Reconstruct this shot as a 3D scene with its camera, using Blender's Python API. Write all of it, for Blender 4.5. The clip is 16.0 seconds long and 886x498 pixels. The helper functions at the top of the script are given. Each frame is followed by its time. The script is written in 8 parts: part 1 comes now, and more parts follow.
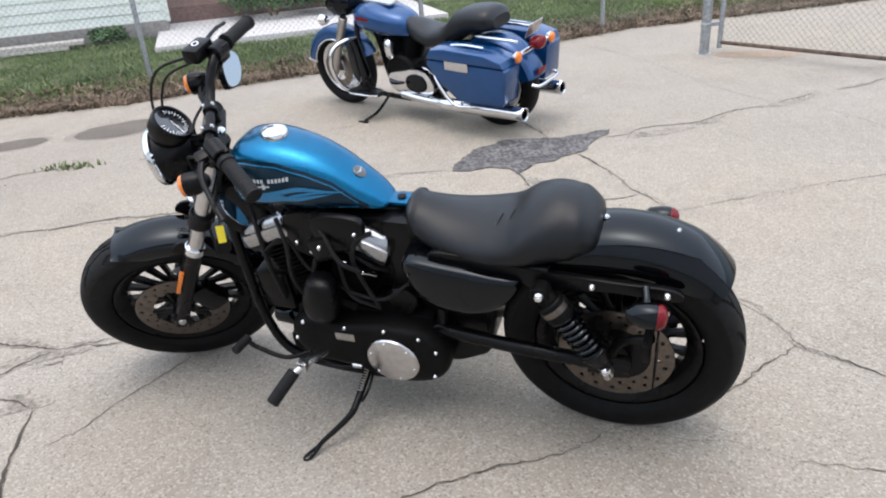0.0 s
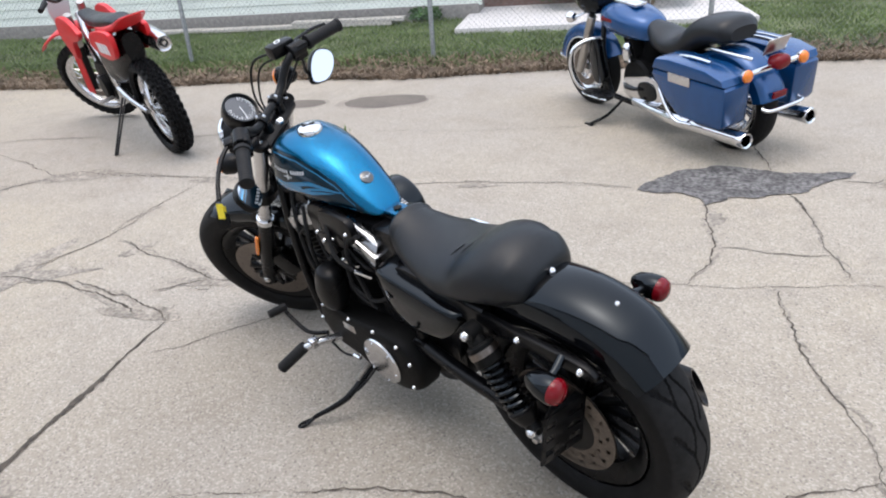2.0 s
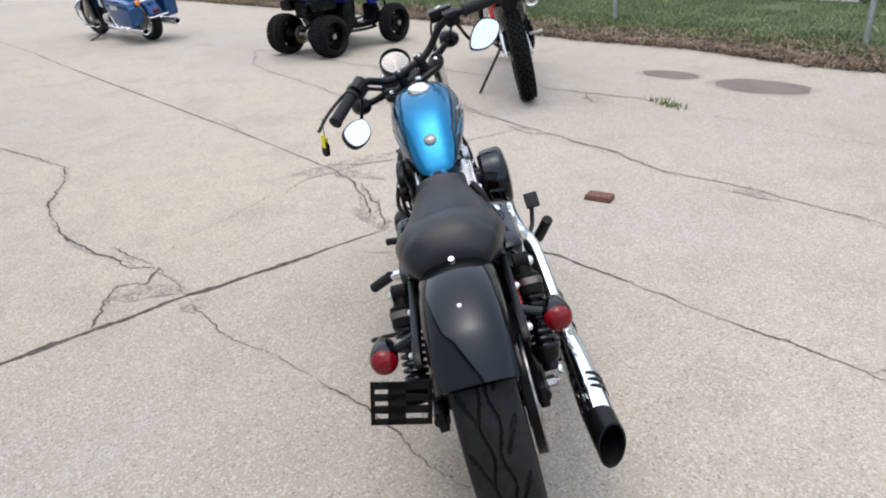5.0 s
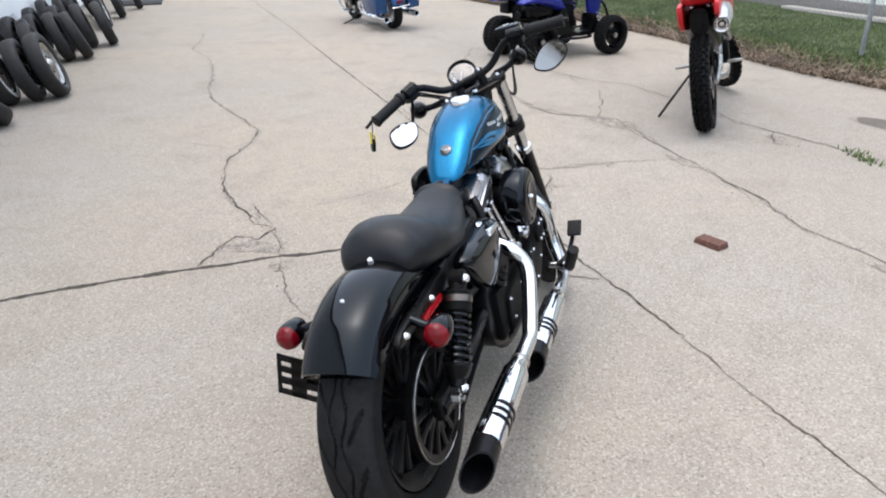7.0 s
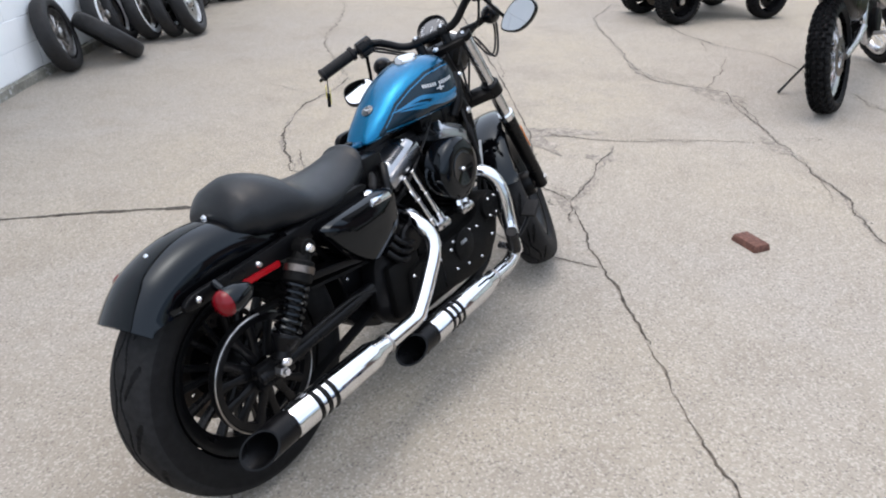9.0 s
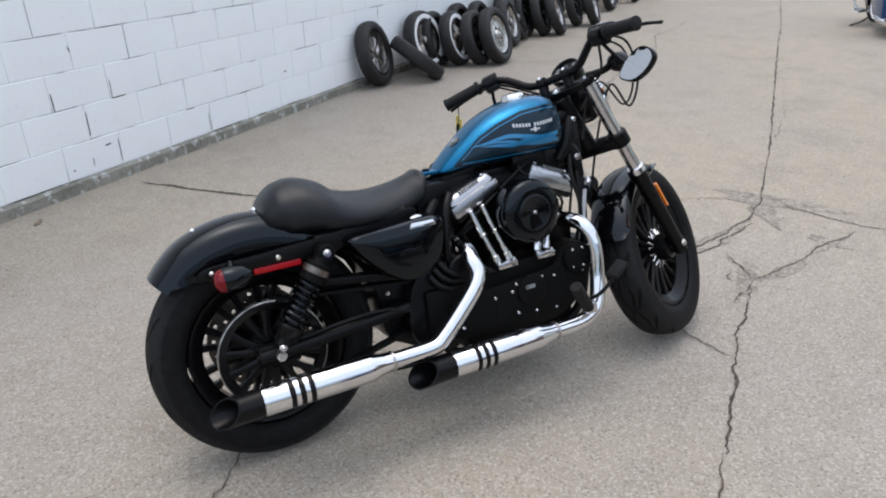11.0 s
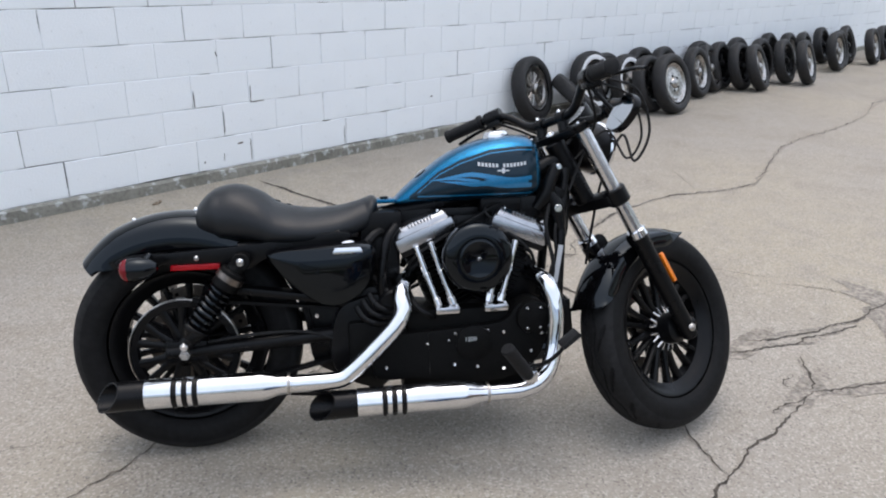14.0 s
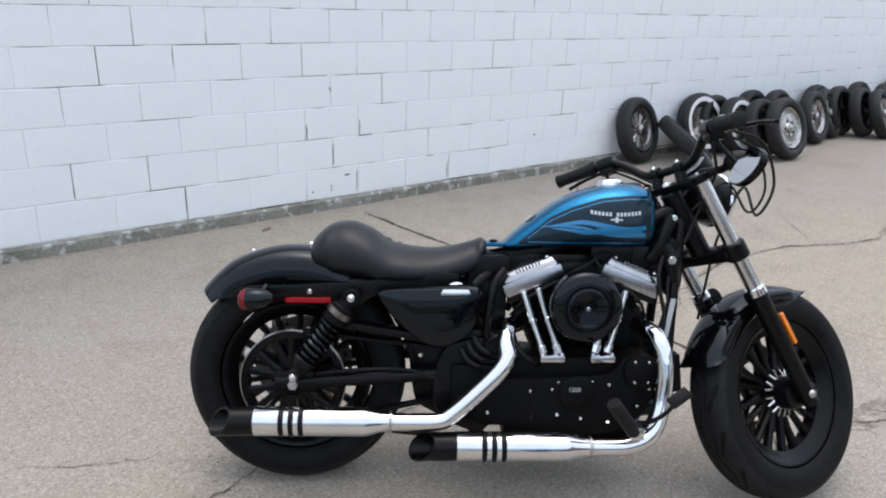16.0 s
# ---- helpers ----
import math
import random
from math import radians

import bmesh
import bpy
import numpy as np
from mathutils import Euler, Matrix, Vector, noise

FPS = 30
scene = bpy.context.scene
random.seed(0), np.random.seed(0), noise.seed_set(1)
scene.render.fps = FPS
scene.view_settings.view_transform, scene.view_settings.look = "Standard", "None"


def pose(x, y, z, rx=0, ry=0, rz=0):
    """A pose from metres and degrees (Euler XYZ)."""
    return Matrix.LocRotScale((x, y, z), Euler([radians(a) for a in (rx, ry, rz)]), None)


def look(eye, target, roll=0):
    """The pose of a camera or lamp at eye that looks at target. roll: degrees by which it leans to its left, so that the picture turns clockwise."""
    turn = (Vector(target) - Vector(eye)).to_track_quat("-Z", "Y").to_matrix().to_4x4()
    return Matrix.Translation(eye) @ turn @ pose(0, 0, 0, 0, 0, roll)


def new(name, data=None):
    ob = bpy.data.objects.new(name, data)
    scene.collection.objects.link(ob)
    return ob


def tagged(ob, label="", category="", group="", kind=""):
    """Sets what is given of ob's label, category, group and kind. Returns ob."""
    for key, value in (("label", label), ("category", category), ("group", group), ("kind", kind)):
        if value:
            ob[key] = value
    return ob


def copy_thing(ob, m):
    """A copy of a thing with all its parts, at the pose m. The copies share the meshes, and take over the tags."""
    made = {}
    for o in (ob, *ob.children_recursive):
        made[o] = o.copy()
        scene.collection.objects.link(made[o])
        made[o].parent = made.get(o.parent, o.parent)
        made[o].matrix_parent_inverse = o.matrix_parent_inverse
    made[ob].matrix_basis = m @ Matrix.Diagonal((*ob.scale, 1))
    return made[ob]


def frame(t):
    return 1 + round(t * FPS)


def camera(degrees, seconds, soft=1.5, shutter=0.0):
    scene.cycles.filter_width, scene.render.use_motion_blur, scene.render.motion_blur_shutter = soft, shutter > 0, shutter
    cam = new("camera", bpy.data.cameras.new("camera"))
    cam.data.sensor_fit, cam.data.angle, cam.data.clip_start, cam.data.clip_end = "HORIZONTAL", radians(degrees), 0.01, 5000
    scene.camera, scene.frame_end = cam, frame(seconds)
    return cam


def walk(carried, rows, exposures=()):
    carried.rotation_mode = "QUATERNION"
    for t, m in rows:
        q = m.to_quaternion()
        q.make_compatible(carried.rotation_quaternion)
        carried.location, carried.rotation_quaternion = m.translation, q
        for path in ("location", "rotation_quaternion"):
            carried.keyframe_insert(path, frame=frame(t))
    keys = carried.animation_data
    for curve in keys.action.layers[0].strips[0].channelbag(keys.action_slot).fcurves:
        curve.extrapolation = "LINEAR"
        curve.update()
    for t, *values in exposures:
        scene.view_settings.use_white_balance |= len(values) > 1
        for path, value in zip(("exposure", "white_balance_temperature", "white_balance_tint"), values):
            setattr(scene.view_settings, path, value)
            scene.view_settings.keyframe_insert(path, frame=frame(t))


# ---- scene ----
cam = camera(63.8, 16.0, soft=2.0)
PATH = [
    (0, (0.05, 0.136, 1.412), (0.05, 1.932, 0.533), -4.3),
    (0.5, (0.286, 0.114, 1.423), (0.037, 1.874, 0.507), -5.3),
    (1, (0.449, 0.22, 1.409), (0.049, 1.947, 0.482), -3.6),
    (1.5, (0.605, 0.309, 1.432), (0.081, 1.993, 0.488), -2.0),
    (2, (0.873, 0.347, 1.433), (0.029, 1.946, 0.579), -4.2),
    (2.5, (1.03, 0.427, 1.424), (0.004, 1.916, 0.569), -5.2),
    (3, (1.137, 0.607, 1.42), (0.094, 2.042, 0.498), -2.0),
    (3.5, (1.31, 0.704, 1.422), (0.039, 1.975, 0.544), -4.0),
    (4, (1.517, 0.791, 1.428), (0.045, 1.863, 0.6), -3.6),
    (4.2, (1.563, 0.849, 1.425), (0.046, 1.845, 0.584), -3.9),
    (6.3, (1.9, 1.519, 1.425), (0.141, 1.877, 0.542), -0.1),
    (6.5, (1.903, 1.577, 1.449), (0.149, 1.939, 0.559), 1.3),
    (7, (1.964, 1.778, 1.445), (0.15, 1.847, 0.605), -1.1),
    (7.5, (2.032, 2.013, 1.451), (0.211, 1.89, 0.634), -2.0),
    (8, (1.957, 2.18, 1.409), (0.161, 2.023, 0.543), -2.4),
    (8.2, (1.91, 2.249, 1.415), (0.135, 2.063, 0.511), -1.9),
    (10.3, (1.562, 3.009, 1.406), (-0.003, 2.131, 0.522), -0.8),
    (10.5, (1.525, 3.079, 1.402), (0.009, 2.114, 0.525), -0.9),
    (11, (1.433, 3.235, 1.402), (0.08, 2.02, 0.57), -1.7),
    (11.5, (1.274, 3.296, 1.388), (-0.027, 2.008, 0.583), -0.4),
    (12, (1.098, 3.309, 1.384), (-0.191, 2.034, 0.538), 2.2),
    (12.5, (0.896, 3.378, 1.351), (-0.124, 1.874, 0.516), 0.0),
    (13, (0.765, 3.454, 1.327), (-0.058, 1.821, 0.517), -1.0),
    (13.5, (0.766, 3.564, 1.335), (-0.072, 1.903, 0.599), -0.4),
    (14, (0.786, 3.618, 1.356), (-0.149, 2.012, 0.616), 1.2),
    (14.5, (0.797, 3.616, 1.366), (-0.11, 1.974, 0.674), 2.6),
    (15, (0.806, 3.609, 1.375), (-0.036, 1.923, 0.704), 2.6),
    (15.5, (0.814, 3.602, 1.383), (0.007, 1.895, 0.724), 2.2),
    (16, (0.827, 3.583, 1.384), (0.106, 1.839, 0.723), 1.6),
]
EXPOSURES = [(0, 0.88, 6350, 10), (8.2, 0.88, 6350, 10), (10.6, 0.47, 6350, 10), (16, 0.56, 6350, 10)]
walk(cam, [(t, look(eye, target, roll)) for t, eye, target, roll in PATH], EXPOSURES)

# ---- bright overcast sky ----
SUN_ELEVATION, SUN_TURN = 82.0, 200.0
world = bpy.data.worlds.new("overcast sky")
scene.world = world
world.use_nodes = True
sky = world.node_tree.nodes.new("ShaderNodeTexSky")
sky.sky_type = "NISHITA"
sky.sun_disc = False
sky.sun_elevation, sky.sun_rotation = radians(SUN_ELEVATION), radians(SUN_TURN)
sky.dust_density, sky.air_density, sky.ozone_density = 4.0, 1.0, 1.0
veil = world.node_tree.nodes.new("ShaderNodeHueSaturation")
veil.inputs["Saturation"].default_value = 0.8
world.node_tree.links.new(sky.outputs[0], veil.inputs["Color"])
world.node_tree.links.new(veil.outputs[0], world.node_tree.nodes["Background"].inputs["Color"])
world.node_tree.nodes["Background"].inputs["Strength"].default_value = 0.15
sun = new("sun", bpy.data.lights.new("sun", "SUN"))
sun.data.energy, sun.data.angle, sun.data.color = 1.5, radians(160), (0.93, 0.97, 1.0)
turn, up = radians(SUN_TURN), radians(SUN_ELEVATION)
sun.matrix_basis = look((0, 0, 30), (-30 * math.sin(turn) * math.cos(up), -30 * math.cos(turn) * math.cos(up), 30 - 30 * math.sin(up)))


# ---- helpers of this scene ----
def ground_z(x, y):
    """Height of the worn concrete: a slight rise under the parked bike."""
    return 0.062 * math.exp(-(((x - 0.3) / 1.0) ** 2 + ((y - 1.8) / 1.05) ** 2)) - 0.012


def mesh_of(name, bm, material, sharp=38):
    me = bpy.data.meshes.new(name)
    bm.normal_update()
    bm.to_mesh(me)
    bm.free()
    me.shade_smooth()
    me.set_sharp_from_angle(angle=radians(sharp))
    if material:
        me.materials.append(material)
    return me


def part(name, bm, material, parent, label="", sharp=38):
    """Links a bmesh as one mesh object under a thing or a part."""
    ob = new(name, mesh_of(name, bm, material, sharp))
    ob.parent = parent
    if label:
        ob["label"] = label
    return ob


def solid(name, bm, material, label, category, kind="", group="", m=None, sharp=38):
    """A top-level object made of one mesh."""
    ob = new(name, mesh_of(name, bm, material, sharp))
    if m is not None:
        ob.matrix_basis = m
    return tagged(ob, label, category, group, kind)


def thing(name, m, label, category, group="", kind=""):
    ob = new(name)
    ob.empty_display_size = 0.1
    ob.matrix_basis = m
    return tagged(ob, label, category, group, kind)


def V(*a):
    return Vector(a)


def frame_of(axis, up=(0, 0, 1)):
    """Two directions square to an axis."""
    axis = Vector(axis).normalized()
    up = Vector(up)
    if abs(axis.dot(up.normalized())) > 0.98:
        up = Vector((1, 0, 0))
    side = axis.cross(up).normalized()
    return side, side.cross(axis).normalized()


def skin(bm, rings, closed_ring=True, cap0=True, cap1=True, loop=False):
    """Faces between rings of points."""
    vs = [[bm.verts.new(p) for p in ring] for ring in rings]
    n = len(vs[0])
    pairs = list(zip(vs, vs[1:])) + ([(vs[-1], vs[0])] if loop else [])
    for a, b in pairs:
        for i in range(n if closed_ring else n - 1):
            j = (i + 1) % n
            bm.faces.new((a[i], a[j], b[j], b[i]))
    if not loop and closed_ring:
        if cap0:
            bm.faces.new(list(reversed(vs[0])))
        if cap1:
            bm.faces.new(vs[-1])
    return bm


def ring(c, u, v, ru, rv, n, power=2.0, start=0.0):
    out = []
    for i in range(n):
        a = start + 2 * math.pi * i / n
        ca, sa = math.cos(a), math.sin(a)
        k = (abs(ca) ** power + abs(sa) ** power) ** (-1 / power)
        out.append(Vector(c) + u * (ru * ca * k) + v * (rv * sa * k))
    return out


def rod(bm, p0, p1, r0, r1=None, n=16, up=(0, 0, 1)):
    """A cylinder or cone with softened rims."""
    r1 = r0 if r1 is None else r1
    p0, p1 = Vector(p0), Vector(p1)
    ax = p1 - p0
    L = ax.length
    ax.normalize()
    u, v = frame_of(ax, up)
    c = min(0.12 * max(r0, r1), 0.2 * L)
    rings = [ring(p0, u, v, max(r0 - c, 1e-4), max(r0 - c, 1e-4), n), ring(p0 + ax * c, u, v, r0, r0, n),
             ring(p1 - ax * c, u, v, r1, r1, n), ring(p1, u, v, max(r1 - c, 1e-4), max(r1 - c, 1e-4), n)]
    return skin(bm, rings)


def smooth_path(pts, k=6):
    """A curve through the points."""
    P = [Vector(p) for p in pts]
    if len(P) < 3:
        return P
    P = [P[0] * 2 - P[1]] + P + [P[-1] * 2 - P[-2]]
    out = []
    for i in range(1, len(P) - 2):
        a, b, c, d = P[i - 1:i + 3]
        for j in range(k):
            t = j / k
            out.append(0.5 * (2 * b + (c - a) * t + (2 * a - 5 * b + 4 * c - d) * t * t + (3 * b - a - 3 * c + d) * t ** 3))
    out.append(P[-2])
    return out


def tube(bm, pts, r, n=12, k=6, smooth=True, flat=None):
    """A tube along a curve; r: one radius or one for each given point; flat: a second radius for an oval."""
    path = smooth_path(pts, k) if smooth else [Vector(p) for p in pts]
    m = len(path)
    rr = [r] * m if not isinstance(r, (list, tuple)) else [float(np.interp(i / (m - 1), np.linspace(0, 1, len(r)), r)) for i in range(m)]
    tans = [(path[min(i + 1, m - 1)] - path[max(i - 1, 0)]).normalized() for i in range(m)]
    u, v = frame_of(tans[0])
    rings = []
    for i in range(m):
        u = (u - tans[i] * u.dot(tans[i])).normalized()
        v = tans[i].cross(u)
        rings.append(ring(path[i], u, v, rr[i], rr[i] if flat is None else flat, n))
    return skin(bm, rings)


def lathe(bm, profile, c, axis, n=32, closed=False, up=(0, 0, 1)):
    """Turns (radius, along) pairs round an axis through c; closed: the profile is a loop."""
    c, axis = Vector(c), Vector(axis).normalized()
    u, v = frame_of(axis, up)
    vs = []
    for r, h in profile:
        vs.append([bm.verts.new(q) for q in ring(c + axis * h, u, v, max(r, 1e-4), max(r, 1e-4), n)])
    pairs = list(zip(vs, vs[1:])) + ([(vs[-1], vs[0])] if closed else [])
    for a, b in pairs:
        for i in range(n):
            j = (i + 1) % n
            bm.faces.new((a[i], a[j], b[j], b[i]))
    return bm


def box(bm, c, size, m=None, bevel=0.0, taper=(1, 1)):
    """A box about c; m turns it about c; taper scales the top in x and y."""
    c = Vector(c)
    h = Vector(size) / 2
    co = []
    for z in (-1, 1):
        k = taper if z > 0 else (1, 1)
        co += [Vector((-h.x * k[0], -h.y * k[1], z * h.z)), Vector((h.x * k[0], -h.y * k[1], z * h.z)),
               Vector((h.x * k[0], h.y * k[1], z * h.z)), Vector((-h.x * k[0], h.y * k[1], z * h.z))]
    if m is not None:
        co = [m @ p for p in co]
    tmp = bmesh.new()
    vs = [tmp.verts.new(p + c) for p in co]
    for f in ((3, 2, 1, 0), (4, 5, 6, 7), (0, 1, 5, 4), (1, 2, 6, 5), (2, 3, 7, 6), (3, 0, 4, 7)):
        tmp.faces.new([vs[i] for i in f])
    if bevel:
        bmesh.ops.bevel(tmp, geom=tmp.edges[:], offset=bevel, segments=2, affect="EDGES", profile=0.6)
    return merge(bm, tmp)


def merge(bm, tmp, m=None):
    """Adds one bmesh to another."""
    tmp.verts.index_update()
    vs = [bm.verts.new(m @ v.co if m is not None else v.co) for v in tmp.verts]
    for f in tmp.faces:
        bm.faces.new([vs[v.index] for v in f.verts])
    tmp.free()
    return bm


def plate(bm, outline, y0, y1, bevel=0.0, to=None):
    """An outline in (x, z), drawn out from y0 to y1."""
    tmp = bmesh.new()
    a = [tmp.verts.new((x, y0, z)) for x, z in outline]
    b = [tmp.verts.new((x, y1, z)) for x, z in outline]
    n = len(a)
    tmp.faces.new(a)
    tmp.faces.new(list(reversed(b)))
    for i in range(n):
        tmp.faces.new((a[i], b[i], b[(i + 1) % n], a[(i + 1) % n]))
    bmesh.ops.recalc_face_normals(tmp, faces=tmp.faces[:])
    if bevel:
        es = [e for e in tmp.edges if abs(e.verts[0].co.y - e.verts[1].co.y) < 1e-6]
        bmesh.ops.bevel(tmp, geom=es, offset=bevel, segments=2, affect="EDGES", profile=0.6)
    return merge(bm, tmp, to)


def dome(bm, outline, y0, y1, soft=0.3):
    """An outline in (x, z) swelling from y0 to a rounded face at y1."""
    n = len(outline)
    cx, cz = sum(p[0] for p in outline) / n, sum(p[1] for p in outline) / n
    d = y1 - y0
    rings = []
    for k, h in ((1.0, 0.0), (1.0, 0.5), (0.985, 0.68), (0.955, 0.82), (0.9, 0.91), (1 - soft, 0.965), (1 - 1.7 * soft, 1.0)):
        rings.append([V(cx + (x - cx) * k, y0 + d * h, cz + (z - cz) * k) for x, z in outline])
    tmp = bmesh.new()
    skin(tmp, rings)
    bmesh.ops.recalc_face_normals(tmp, faces=tmp.faces[:])
    return merge(bm, tmp)


def rounded(pts, k=5):
    """A closed curve through (x, z) points."""
    n = len(pts)
    P = [Vector((p[0], p[1])) for p in pts]
    out = []
    for i in range(n):
        a, b, c, d = P[i - 1], P[i], P[(i + 1) % n], P[(i + 2) % n]
        for j in range(k):
            t = j / k
            q = 0.5 * (2 * b + (c - a) * t + (2 * a - 5 * b + 4 * c - d) * t * t + (3 * b - a - 3 * c + d) * t ** 3)
            out.append((q.x, q.y))
    return out


def coil(bm, p0, p1, r, wire, turns, n=8, per=14):
    p0, p1 = Vector(p0), Vector(p1)
    ax = p1 - p0
    u, v = frame_of(ax)
    pts = []
    for i in range(int(turns * per) + 1):
        a = 2 * math.pi * i / per
        pts.append(p0 + ax * (i / (turns * per)) + u * (r * math.cos(a)) + v * (r * math.sin(a)))
    return tube(bm, pts, wire, n, smooth=False)


def turned(bm, m):
    bmesh.ops.transform(bm, matrix=m, verts=bm.verts[:])
    return bm


B = bmesh.new

# ---- materials ----
def material(name, colour, rough=0.5, metal=0.0, coat=0.0, noise_scale=0.0, amount=0.15, bump=0.0, bump_scale=200.0,
             rough_var=0.0, scale2=4.0, amount2=0.0, spec=0.5, random_amount=0.0, coat_rough=0.05, flakes=0.0):
    """A surface with fine grain and broad wear; lengths in metres."""
    mat = bpy.data.materials.new(name)
    mat.use_nodes = True
    nt = mat.node_tree
    N, L = nt.nodes, nt.links
    bsdf = N["Principled BSDF"]
    bsdf.inputs["Roughness"].default_value = rough
    bsdf.inputs["Metallic"].default_value = metal
    bsdf.inputs["Coat Weight"].default_value = coat
    bsdf.inputs["Coat Roughness"].default_value = coat_rough
    bsdf.inputs["Specular IOR Level"].default_value = spec
    co = N.new("ShaderNodeTexCoord").outputs["Object"]
    base = N.new("ShaderNodeRGB")
    base.outputs[0].default_value = (*colour, 1)
    out = base.outputs[0]

    def noise_at(scale, detail=6.0):
        t = N.new("ShaderNodeTexNoise")
        t.inputs["Scale"].default_value = scale
        t.inputs["Detail"].default_value = detail
        L.new(co, t.inputs["Vector"])
        return t.outputs["Fac"]

    def vary(out, fac, amount, low=0.3, high=0.7):
        r = N.new("ShaderNodeMapRange")
        r.inputs["From Min"].default_value, r.inputs["From Max"].default_value = low, high
        r.inputs["To Min"].default_value, r.inputs["To Max"].default_value = 1 - amount, 1 + amount
        L.new(fac, r.inputs["Value"])
        mul = N.new("ShaderNodeVectorMath")
        mul.operation = "SCALE"
        L.new(out, mul.inputs[0])
        L.new(r.outputs[0], mul.inputs["Scale"])
        return mul.outputs[0]

    if noise_scale:
        out = vary(out, noise_at(noise_scale), amount)
    if amount2:
        out = vary(out, noise_at(scale2, 4.0), amount2)
    if flakes:
        v = N.new("ShaderNodeTexVoronoi")
        v.inputs["Scale"].default_value = 900
        L.new(co, v.inputs["Vector"])
        sep = N.new("ShaderNodeSeparateColor")
        L.new(v.outputs["Color"], sep.inputs[0])
        out = vary(out, sep.outputs[0], flakes, 0.0, 1.0)
    if random_amount:
        out = vary(out, N.new("ShaderNodeObjectInfo").outputs["Random"], random_amount, 0.0, 1.0)
    L.new(out, bsdf.inputs["Base Color"])
    if rough_var:
        r = N.new("ShaderNodeMapRange")
        r.inputs["From Min"].default_value, r.inputs["From Max"].default_value = 0.3, 0.7
        r.inputs["To Min"].default_value, r.inputs["To Max"].default_value = max(rough - rough_var, 0.02), rough + rough_var
        L.new(noise_at(9.0), r.inputs["Value"])
        L.new(r.outputs[0], bsdf.inputs["Roughness"])
    if bump:
        b = N.new("ShaderNodeBump")
        b.inputs["Strength"].default_value = 1.0
        b.inputs["Distance"].default_value = bump
        L.new(noise_at(bump_scale), b.inputs["Height"])
        L.new(b.outputs[0], bsdf.inputs["Normal"])
    return mat


def mix_colour(nt, fac, a, b):
    m = nt.nodes.new("ShaderNodeMix")
    m.data_type = "RGBA"
    if isinstance(fac, float):
        m.inputs[0].default_value = fac
    else:
        nt.links.new(fac, m.inputs[0])
    for socket, v in ((m.inputs[6], a), (m.inputs[7], b)):
        if isinstance(v, tuple):
            socket.default_value = (*v, 1)
        else:
            nt.links.new(v, socket)
    return m.outputs[2]


def ranged(nt, value, a, b, lo=0.0, hi=1.0):
    r = nt.nodes.new("ShaderNodeMapRange")
    r.inputs["From Min"].default_value, r.inputs["From Max"].default_value = a, b
    r.inputs["To Min"].default_value, r.inputs["To Max"].default_value = lo, hi
    nt.links.new(value, r.inputs["Value"])
    return r.outputs[0]


def tex(nt, kind, scale, detail=5.0, co="Object", output="Fac", stretch=None):
    t = nt.nodes.new(kind)
    t.inputs["Scale"].default_value = scale
    if kind == "ShaderNodeTexNoise":
        t.inputs["Detail"].default_value = detail
    src = nt.nodes.new("ShaderNodeTexCoord").outputs[co]
    if stretch:
        m = nt.nodes.new("ShaderNodeMapping")
        m.inputs["Scale"].default_value = stretch
        nt.links.new(src, m.inputs["Vector"])
        src = m.outputs[0]
    nt.links.new(src, t.inputs["Vector"])
    return t.outputs[output]


